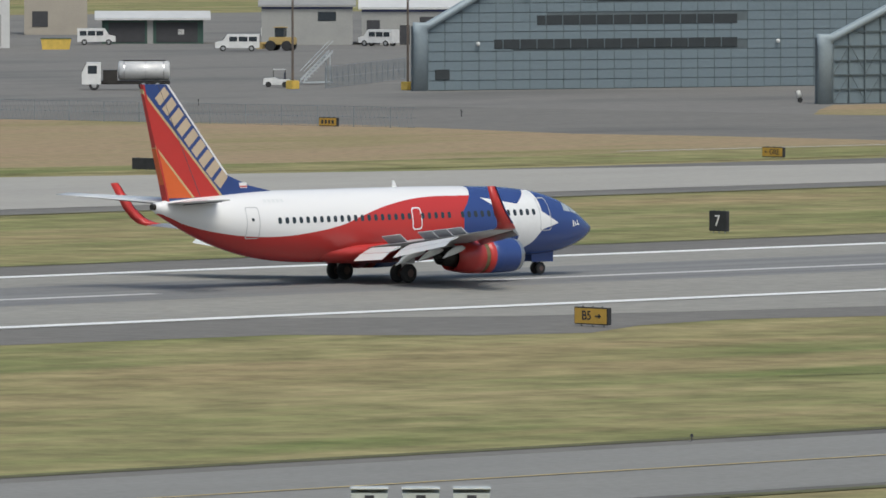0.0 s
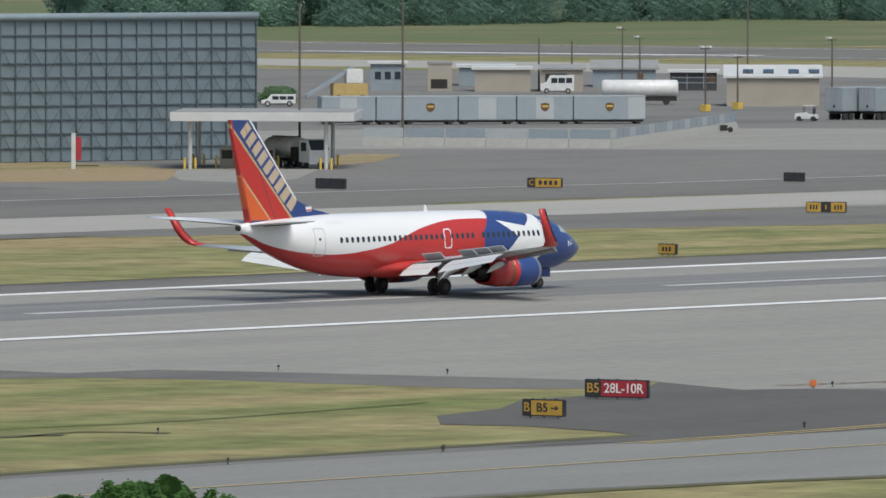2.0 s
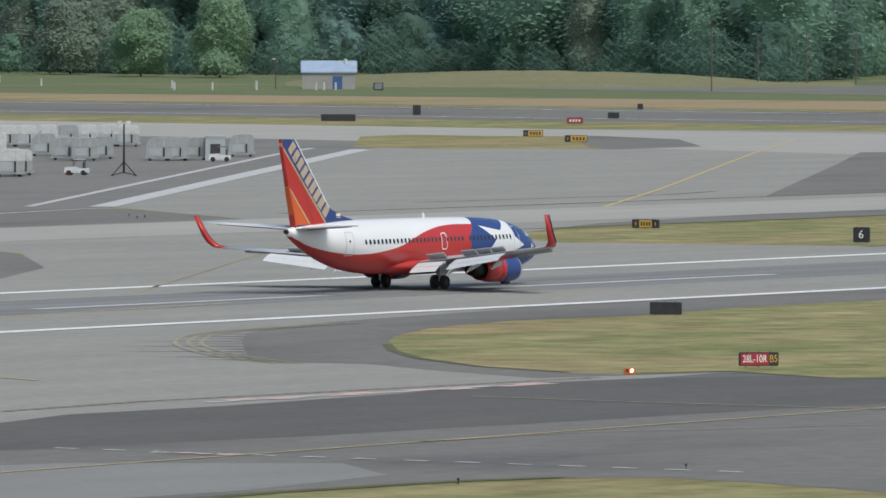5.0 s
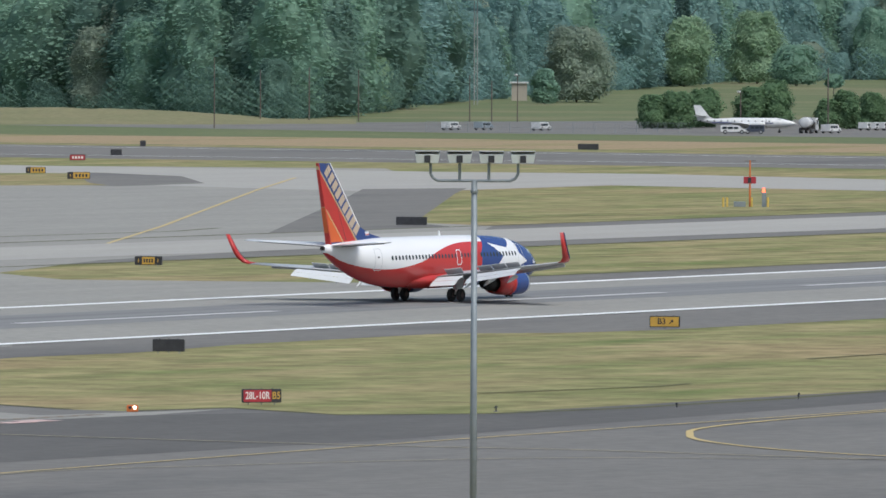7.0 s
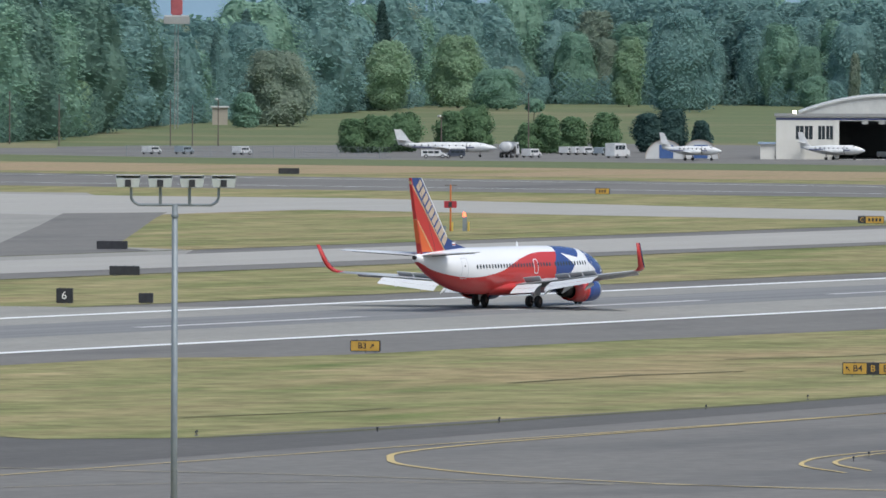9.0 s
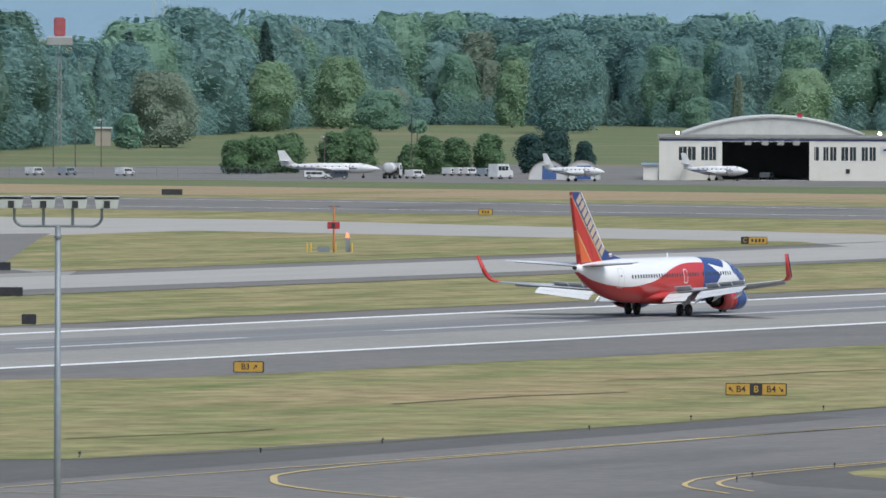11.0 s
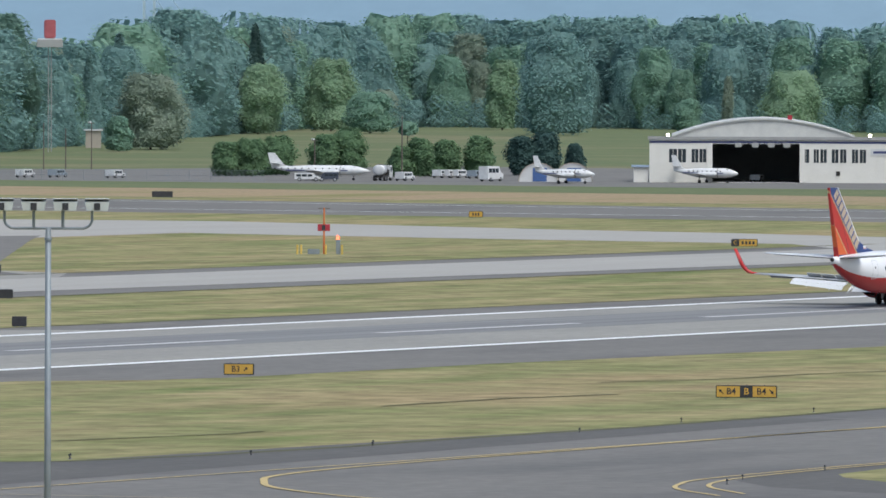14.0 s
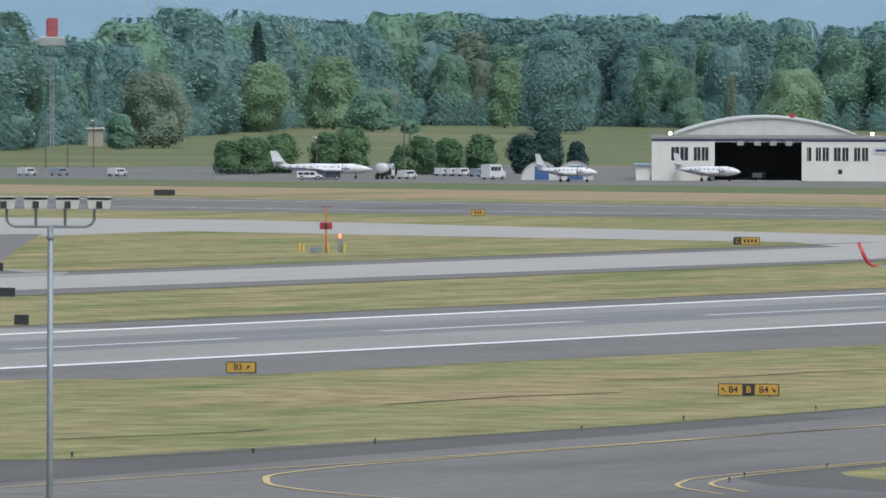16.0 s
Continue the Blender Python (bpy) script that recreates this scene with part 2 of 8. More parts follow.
sheet("canopy_grass", [(746.2, 645.4), (765.2, 658.1), (765.2, 651.5), (741.4, 634.7), (726.8, 628.5)], 0.027, DRY, "small strip of dry grass beside the canopy", "grass")
sheet("apron_pale_patch", [(859, 726), (903, 676), (816, 625), (786, 664), (700, 760)], 0.019, CONCRETE, "paler concrete part of the apron")
sheet("islet_surround", [(502, 244), (506, 252), (512, 257), (520, 259.4), (560, 260.5), (620, 259), (620, 170), (494, 170)], 0.016, DARK_ASPHALT, "dark asphalt round the small grass island")
sheet("small_island", [(509, 240), (515.5, 249.5), (519, 253.6), (523, 256), (532.7, 257.4), (570, 256), (570, 200), (500, 200)], 0.02, GRASS, "small mown grass island in the taxiway", "grass")
# far side: parallel taxiway, crossing, apron
sheet("taxiway_far_shoulder", [(-200, 505), (640, 508), (640, 550), (-200, 582)], 0.012, ASPHALT, "dark shoulder of the far taxiway")
sheet("taxiway_far_shoulder_east", [(760, 500), (1500, 499), (1500, 548), (760, 548)], 0.012, ASPHALT, "dark shoulder of the far taxiway")
sheet("taxiway_far", [(-200, 517), (720, 514.5), (1060, 506), (1500, 506), (1500, 541), (1060, 539), (720, 538.5), (560, 541), (480, 566), (-200, 620)], 0.03, PALE, "pale concrete parallel taxiway", "taxiway")
sheet("crossing_far", [(596, 436), (610, 446), (650, 468), (680, 492), (690, 506), (640, 516), (640, 540), (782, 540), (811, 576), (1073, 722), (1140, 760), (1215, 800), (1230, 740), (1104, 655), (950, 582), (933, 548), (880, 520), (790, 506), (748, 490), (734, 474), (742, 447), (752, 436)], 0.020, CONCRETE, "pale concrete crossing towards the cargo apron")
sheet("apron", [(540, 560), (700, 566), (771, 566.5), (808, 574), (1046, 706), (1130, 757), (1190, 800), (1150, 1050), (900, 1100), (560, 1000), (150, 1100), (150, 760), (560, 690), (620, 640), (600, 596)], 0.016, APRON, "wide grey asphalt cargo apron")
sheet("apron_dark_lane", [(560, 548), (700, 540), (782, 540), (806, 572), (700, 568), (640, 600), (600, 590)], 0.022, ASPHALT, "dark asphalt lane along the apron")
sheet("perimeter_road", [(150, 905), (590, 692), (612, 618), (600, 596), (560, 612), (540, 660), (150, 860)], 0.026, ASPHALT, "dark asphalt airfield road")
sheet("verge_road", [(586, 683), (596.4, 649), (594, 632), (591.4, 616), (594.7, 605), (597, 588), (597, 577), (590, 565), (640, 565), (655, 600), (650, 645), (640, 705), (600, 730)], 0.0265, ASPHALT, "dark asphalt road beside the dry verge")
sheet("dry_verge", [(-100, 640), (440, 590), (498, 581.4), (521, 575.5), (548, 573.5), (577, 577), (591, 574.5), (597, 577), (597, 588), (594.7, 605.5), (591.4, 616), (594, 632), (596.4, 649), (586, 683), (150, 858), (-100, 960)], 0.0275, DRY, "dry straw-coloured grass verge", "grass")
sheet("verge_grass", [(-100, 622), (440, 577), (490, 569), (512, 561), (536, 557.6), (556, 556), (579, 558), (590, 566), (591, 574.5), (577, 577), (548, 573.5), (521, 575.5), (498, 581.4), (440, 590), (-100, 640)], 0.0315, GRASS, "green strip of grass below the dry verge", "grass")
sheet("apron_dark_corner", [(889, 549), (925, 548), (940, 562), (1084, 642), (1112, 657), (1098, 664), (1035, 629)], 0.024, ASPHALT, "dark asphalt corner beside the crossing")
sheet("dry_strip", [(1402, 560), (1480, 560), (1490, 900), (1470, 1100), (1404, 1100)], 0.012, DRY, "dry brownish grass strip beyond the crossing runway", "grass")
sheet("far_islet_surround", [(1150, 752), (1176, 754), (1160, 730), (1118, 700), (1094, 698), (1100, 712)], 0.024, ASPHALT, "dark asphalt tip of the far grass island")
sheet("far_islet", [(1086, 733), (1150, 775), (1166, 778), (1164, 762), (1172, 752), (1150, 740), (1112, 714), (1098, 702), (1083, 718.5)], 0.030, GRASS, "long thin grass island beyond the apron", "grass")
# the crossing runway beyond, and its taxiway
sheet("cross_taxiway", [(1096, 535), (1124.5, 557), (1127, 582), (1130, 607), (1135, 630), (1140, 652), (1110, 651), (1084, 650), (1120, 745), (1180, 1010), (1160, 1500), (1210, 1500), (1236, 1000), (1212, 720), (1217, 690), (1205, 657), (1191, 623), (1184, 595), (1172, 567), (1165, 548), (1150, 536)], 0.022, PALE, "pale concrete crossing taxiway", "taxiway")
sheet("cross_runway", [(1262, 300), (1344, 300), (1392, 1000), (1392, 1900), (1282, 1900), (1282, 1000)], 0.022, ASPHALT, "dark asphalt crossing runway", "runway")
sheet("hangar_apron", [(1555, 700), (1760, 700), (1790, 960), (1590, 1040), (1555, 920)], 0.022, ASPHALT, "dark asphalt apron before the arched hangar")

# dark soil rims where the turf ends, and worn swales in it
def rim(label, *lines):
    bm = bmesh.new()
    for points, width in lines:
        stripe(points, width, 0.034, bm)
    return tagged(part("turf_rim", bm, SOIL), label, "soil", kind="structure")

rim("dark soil rim along the near taxiway", ([(-100, 298.3), (260, 298.3), (366, 297.6)], 1.3), ([(-100, 271.8), (330, 270.8), (341, 269.6), (352, 266), (371, 263), (384, 263.6), (397, 262.2), (403, 260.2)], 1.2))
rim("dark soil rim along the near taxiway", ([(514, 302), (525, 299.5), (542, 298.5), (554, 299), (580, 298.3), (620, 299.7), (760, 297.2)], 0.9), ([(505.2, 325.7), (509, 334.3), (517.4, 344.4), (526, 352), (535, 358.5)], 0.7), ([(505, 321.6), (512.4, 319), (509.4, 312.8), (507.4, 308.4), (514, 302)], 0.6))
rim("dark soil rim along the runway shoulder", ([(-200, 442.6), (560, 447), (600, 447)], 0.9), ([(740, 447), (1400, 440.6)], 0.9))
rim("dark soil rim along the far taxiway", ([(760, 500), (1500, 499)], 1.0), ([(800, 548.4), (1130, 548.4)], 1.2), ([(-200, 505), (560, 507.6)], 1.0))
rim("worn muddy swale across the grass", (curve_through([(330, 330), (338.6, 328), (346.5, 324.7), (360, 322.4), (373.5, 323.6), (383.6, 325)]), 0.28), (curve_through([(337, 321.6), (345.5, 318.3), (351.2, 319.0), (353.5, 315.2)]), 0.6), ([(345, 319.6), (349, 317.8)], 1.0))
rim("worn muddy swale across the grass", (curve_through([(655, 340), (668, 336), (682, 335.5), (700, 332)]), 0.5), ([(540, 318), (556, 314.5), (561, 315)], 0.5), ([(604, 330), (622, 330), (634, 327.5)], 0.6), ([(960, 566), (1010, 561), (1040, 562)], 0.7), ([(845, 563), (890, 561), (905, 565)], 0.8))

# painted lines
def paint(name, mat_, label, *lines, z=0.05):
    bm = bmesh.new()
    for points, width in lines:
        stripe(points, width, z, bm)
    return tagged(part(name, bm, mat_), label, "road marking", kind="structure")

paint("runway_edge_line", WHITE_PAINT, "white painted runway edge line", ([(-300, NEAR_LINE), (1500, NEAR_LINE)], 1.7))
paint("runway_edge_line", WHITE_PAINT, "white painted runway edge line", ([(-300, FAR_LINE), (1500, FAR_LINE)], 1.8))
for k in range(-9, 14):
    x = 450.9 + 61 * k
    paint("runway_centre_dash", WORN_WHITE, "worn white runway centre-line dash", ([(x, CENTRE_Y), (x + 36.6, CENTRE_Y)], 1.3))
paint("taxiway_centre_line", YELLOW_PAINT, "faded yellow taxiway centre line", ([(-100, 285.3), (300, 284.6), (390, 284), (480, 286), (600, 284.6), (720, 284)], 0.3))
paint("exit_turn_line", YELLOW_PAINT, "yellow lead-off line curving from the runway", (curve_through([(477, 344), (486, 361), (505, 383), (525, 396), (548, 404.5), (592, 410)]), 0.4))
paint("turn_line", FADED_YELLOW, "double brown-yellow taxiway edge marking", *[(curve_through([(506 - o, 345 + o), (513 - o, 354 + o), (522 - o, 363 + o), (532.5 - o, 371 + o), (545.5 - o, 377.6 + o), (565 - o, 380.6 + o)]), 0.28) for o in (0, 0.6, 1.2)])
paint("turn_line", YELLOW_PAINT, "double yellow taxiway edge marking", *[(curve_through([(360 + o, 293.5 - o), (376 + o, 294.3 - o), (387 + o, 296 - o), (395 + o, 299.3 - o), (401 + o, 305 - o), (406.5 + o, 312 - o)]), 0.3) for o in (0, 0.8)])
paint("turn_line", YELLOW_PAINT, "yellow taxiway centre line curving away", (curve_through([(600, 285.2), (553, 284.6), (520, 284), (504, 282), (496, 278.5), (489.2, 273.8), (482, 265), (478, 255), (476.5, 244), (478, 200)]), 0.42))
paint("turn_line", YELLOW_PAINT, "double yellow taxiway edge marking", (curve_through([(494, 249), (500, 254.5), (506, 257.5), (514, 259.5), (535, 260.5), (560, 260)]), 0.3), (curve_through([(497, 249), (503, 254), (509, 256.8), (518, 258.6), (536, 259.5), (560, 259)]), 0.3))
paint("turn_line", FADED_YELLOW, "faded yellow taxiway line", (curve_through([(428, 284.8), (441, 283.9), (448.5, 280.6), (457, 276.6), (467, 269.6), (472.8, 259.1), (476.3, 250), (478, 230)]), 0.28))
paint("turn_line", FADED_YELLOW, "faded yellow line across the taxiway", (curve_through([(474.1, 312), (473.6, 298), (474.1, 284.2), (475.6, 274), (475.2, 263.8), (474.6, 253)]), 0.4))
paint("dashed_line", WORN_WHITE, "worn dashed line across the taxiway", *[([(412, 296 - 3 * k), (411.9, 294.6 - 3 * k)], 0.5) for k in range(14)])
paint("hold_line", HOLD_BROWN, "worn wavy brown holding line beside the exit", ([(409 + 0.35 * k, np.interp(409 + 0.35 * k, (409, 420, 442, 458, 480, 500), (322.9, 320.6, 321.9, 323, 321.4, 320)) + 0.32 * math.sin(1.57 * k)) for k in range(260)], 0.42))
for k in range(12):
    paint("hold_sign_paint", RED_PAINT if k % 3 else WORN_WHITE, "worn red and white painted runway marking", ([(459 + 2.7 * k, 319.6 - 0.16 * k + 0.5 * (k % 2)), (461.6 + 2.7 * k, 319.3 - 0.16 * k + 0.5 * (k % 2))], 0.9 + 0.5 * (k % 3)))
for k in range(4):
    paint("taxiway_mark", RED_PAINT if k % 2 else WORN_WHITE, "worn red and white painted taxiway marking", ([(411.4 + 0.3 * (k % 2), 289.6 - 1.3 * k), (411.6, 288.6 - 1.3 * k)], 1.3))
paint("apron_line", WORN_WHITE, "wide worn white apron line", ([(811, 577), (940, 649), (1073, 723)], 2.6))
paint("apron_line", WORN_WHITE, "worn white apron line", ([(807, 583), (1036, 711), (1075, 732)], 1.0))
paint("apron_line", WORN_WHITE, "thin worn white apron line", ([(560, 578), (702, 568), (771, 567), (808, 574)], 0.8))
paint("apron_yellow_line", FADED_YELLOW, "worn yellow apron taxi line", ([(606, 428), (686, 473), (763, 516)], 0.4))
paint("apron_yellow_line", YELLOW_PAINT, "yellow apron taxi line", ([(842, 538.5), (909, 574.4), (1084, 671), (1160, 712)], 0.45))
paint("cross_runway_line", WHITE_PAINT, "white line of the crossing runway", ([(1290, 300), (1300, 700), (1300, 1900)], 0.9))
paint("cross_runway_line", WHITE_PAINT, "white line of the crossing runway", ([(1338, 300), (1352, 660), (1380, 1000), (1380, 1900)], 0.9))
paint("runway_number_paint", WHITE_PAINT, "white threshold paint on the crossing runway", ([(1300, 1130), (1312, 1040)], 6))


# ---- the airliner: x forward, origin on the ground between the main wheels ----
def paint_material(name, colour, rough=0.28, metal=0.0):
    return material(name, colour, rough, metal, second=tuple(c * 0.9 for c in colour), size=1.6, amount=0.8, grain=0.05, grain_size=0.3, spec=0.5)


JET_WHITE = paint_material("aircraft_white", (0.80, 0.80, 0.80))
JET_RED = paint_material("aircraft_red", (0.50, 0.040, 0.036))
JET_BLUE = paint_material("aircraft_blue", (0.034, 0.068, 0.225))
JET_ORANGE = paint_material("aircraft_orange", (0.66, 0.13, 0.035))
JET_GOLD = paint_material("aircraft_gold", (0.56, 0.42, 0.22))
JET_TAN = paint_material("aircraft_tan", (0.54, 0.43, 0.31))
JET_GREY = paint_material("aircraft_wing_grey", (0.47, 0.48, 0.49), 0.4)
FLAP_GREY = paint_material("aircraft_flap_grey", (0.66, 0.67, 0.67), 0.4)
DARK_GREY = paint_material("dark_cove", (0.09, 0.09, 0.10), 0.6)
BARE_METAL = material("brushed_metal", (0.62, 0.62, 0.63), 0.35, 0.9, size=0.5, grain=0.1)
DARK_METAL = material("sooty_metal", (0.06, 0.055, 0.05), 0.55, 0.6, size=0.4, grain=0.2)
TYRE = material("tyre_rubber", (0.022, 0.022, 0.024), 0.85, second=(0.04, 0.04, 0.04), size=0.3)
HUB_DARK = material("brake_dusted_hub", (0.16, 0.10, 0.09), 0.6, 0.3, second=(0.09, 0.07, 0.065), size=0.2)
CASCADE = material("reverser_cascade", (0.30, 0.24, 0.12), 0.5, 0.5, second=(0.10, 0.08, 0.05), size=0.15, amount=0.9)
PANE = material("dark_window", (0.035, 0.045, 0.055), 0.12, size=0.5)
SILVER_PANE = material("cockpit_glass", (0.42, 0.47, 0.50), 0.1, size=0.5)

STATIONS = [(0.0, 2.50, 0.03, 0.03), (0.3, 2.49, 0.33, 0.34), (0.8, 2.51, 0.63, 0.66), (1.5, 2.57, 0.97, 1.02), (2.7, 2.73, 1.44, 1.44), (4.5, 2.90, 1.79, 1.72), (6.3, 3.01, 1.93, 1.84),
            (8.0, 3.07, 1.99, 1.88), (12.0, 3.15, 2.02, 1.88), (18.5, 3.18, 2.03, 1.88), (21.0, 3.18, 2.03, 1.88), (23.0, 3.22, 2.00, 1.87), (24.8, 3.30, 1.92, 1.82), (26.3, 3.40, 1.77, 1.71),
            (27.7, 3.54, 1.56, 1.54), (29.0, 3.72, 1.32, 1.32), (30.2, 3.92, 1.06, 1.08), (31.3, 4.14, 0.77, 0.80), (32.2, 4.33, 0.52, 0.54), (32.7, 4.43, 0.36, 0.36), (33.0, 4.49, 0.24, 0.24)]
NOSE_X = 16.85


def section(d):
    """Middle height, half height and half width of the body, d metres behind the nose."""
    s = STATIONS
    d = min(max(d, 0.0), s[-1][0])
    i = max(k for k in range(len(s) - 1) if s[k][0] <= d)
    t = (d - s[i][0]) / (s[i + 1][0] - s[i][0])

    def slope(k, j):
        a, b = s[max(k - 1, 0)], s[min(k + 1, len(s) - 1)]
        return (b[j] - a[j]) / (b[0] - a[0])

    w = s[i + 1][0] - s[i][0]
    out = []
    for j in (1, 2, 3):
        p, q, m, n = s[i][j], s[i + 1][j], slope(i, j) * w, slope(i + 1, j) * w
        if i == 0 and j > 1:
            out.append(p + (q - p) * math.sqrt(t))
        else:
            out.append((2 * t ** 3 - 3 * t * t + 1) * p + (t ** 3 - 2 * t * t + t) * m + (3 * t * t - 2 * t ** 3) * q + (t ** 3 - t * t) * n)
    return out


def skin(x, z, side, proud=0.0):
    """The point of the body's surface at x and height z, on one side (-1: the side towards the eye)."""
    c, h, w = section(NOSE_X - x)
    s = max(min((z - c) / h, 0.999), -0.999)
    y = w * math.sqrt(1 - s * s)
    n = Vector((0, y / (w * w), (z - c) / (h * h))).normalized() * proud
    return Vector((x, side * (y + n.y), z + n.z))


def decal(outline, side, proud=0.012, step=0.2):
    """A thin painted or glazed patch that follows the body's curve, from an outline of (x, z) points."""
    bm = bmesh.new()
    face = bm.faces.new([bm.verts.new((x, 0, z)) for x, z in outline])
    zs = [z for _, z in outline]
    z = math.floor(min(zs) / step) * step
    while z < max(zs):
        bmesh.ops.bisect_plane(bm, geom=bm.verts[:] + bm.edges[:] + bm.faces[:], plane_co=(0, 0, z), plane_no=(0, 0, 1))
        z += step
    xs = [x for x, _ in outline]
    x = math.floor(min(xs) / 1.0)
    while x < max(xs):
        bmesh.ops.bisect_plane(bm, geom=bm.verts[:] + bm.edges[:] + bm.faces[:], plane_co=(x, 0, 0), plane_no=(1, 0, 0))
        x += 0.5
    for v in bm.verts:
        v.co = skin(v.co.x, v.co.z, side, proud)
    bmesh.ops.triangulate(bm, faces=bm.faces)
    bmesh.ops.recalc_face_normals(bm, faces=bm.faces)
    for f in bm.faces:
        if f.normal.y * side < 0:
            f.normal_flip()
    return bm


def rounded(x0, z0, x1, z1, r, n=4):
    out = []
    for cx, cz, a in ((x1 - r, z1 - r, 0), (x0 + r, z1 - r, 90), (x0 + r, z0 + r, 180), (x1 - r, z0 + r, 270)):
        for k in range(n + 1):
            t = radians(a + 90 * k / n)
            out.append((cx + r * math.cos(t), cz + r * math.sin(t)))
    dense = []
    for a, b in zip(out, out[1:] + out[:1]):
        m = max(1, round(math.dist(a, b) / 0.15))
        dense += [(a[0] + (b[0] - a[0]) * k / m, a[1] + (b[1] - a[1]) * k / m) for k in range(m)]
    return dense


def livery():
    """Body paint: red below a wave, white above it, blue ahead."""
    m = bpy.data.materials.new("flag_livery")
    m.use_nodes = True
    nodes, links = m.node_tree.nodes, m.node_tree.links
    bsdf = nodes["Principled BSDF"]
    bsdf.inputs["Roughness"].default_value = 0.27
    coords, split = nodes.new("ShaderNodeTexCoord"), nodes.new("ShaderNodeSeparateXYZ")
    links.new(coords.outputs["Object"], split.inputs[0])

    def maths(op, a, b):
        n = nodes.new("ShaderNodeMath")
        n.operation = op
        for s, v in zip(n.inputs, (a, b)):
            if isinstance(v, (int, float)):
                s.default_value = v
            else:
                links.new(v, s)
        return n.outputs[0]

    wave = nodes.new("ShaderNodeFloatCurve")
    points = [(-16.6, 4.1), (-16.1, 4.16), (-15.5, 3.98), (-14.2, 3.46), (-12.2, 3.0), (-10.3, 2.78), (-8.4, 2.74), (-6.3, 2.90), (-4.1, 3.23), (-2.4, 3.72), (0.1, 4.33), (2.6, 4.63), (5.7, 4.66), (8, 4.6)]
    curve = wave.mapping.curves[0]
    while len(curve.points) < len(points):
        curve.points.new(0.5, 0.5)
    for p, (x, z) in zip(curve.points, points):
        p.location = ((x + 17) / 34, z / 6)
    wave.mapping.update()
    links.new(maths("DIVIDE", maths("ADD", split.outputs["X"], 17.0), 34.0), wave.inputs["Value"])
    below = maths("LESS_THAN", maths("DIVIDE", split.outputs["Z"], 6.0), wave.outputs[0])
    front = maths("GREATER_THAN", split.outputs["X"], maths("ADD", 5.35, maths("MULTIPLY", maths("MAXIMUM", maths("SUBTRACT", split.outputs["Z"], 3.8), 0.0), 1.1)))
    dirt = nodes.new("ShaderNodeTexNoise")
    dirt.inputs["Scale"].default_value = 0.9

    def mix(fac, a, b, kind="MIX"):
        x = nodes.new("ShaderNodeMix")
        x.data_type, x.blend_type = "RGBA", kind
        for s, v in ((x.inputs[0], fac), (x.inputs[6], a), (x.inputs[7], b)):
            if isinstance(v, tuple):
                s.default_value = (*v, 1)
            elif isinstance(v, float):
                s.default_value = v
            else:
                links.new(v, s)
        return x.outputs[2]

    base = mix(front, mix(below, (0.80, 0.80, 0.80), (0.50, 0.040, 0.036)), (0.034, 0.068, 0.225))
    links.new(mix(mix(dirt.outputs["Fac"], (0.0, 0.0, 0.0), (0.25, 0.25, 0.25)), base, (0.55, 0.5, 0.5), "MULTIPLY"), bsdf.inputs["Base Color"])
    return m


def aerofoil(x_le, x_te, y, z, thick, droop=0.0):
    """A ring of points round a wing section."""
    c = x_le - x_te
    ring = []
    prof = [(0.0, 0.0), (0.03, 0.30), (0.12, 0.46), (0.3, 0.5), (0.55, 0.40), (0.8, 0.2), (1.0, 0.02)]
    for u, h in prof:
        ring.append((x_le - u * c, y, z + h * thick - droop * u))
    for u, h in reversed(prof[1:-1]):
        ring.append((x_le - u * c, y, z - h * 0.7 * thick - droop * u))
    return ring


sleeves = []


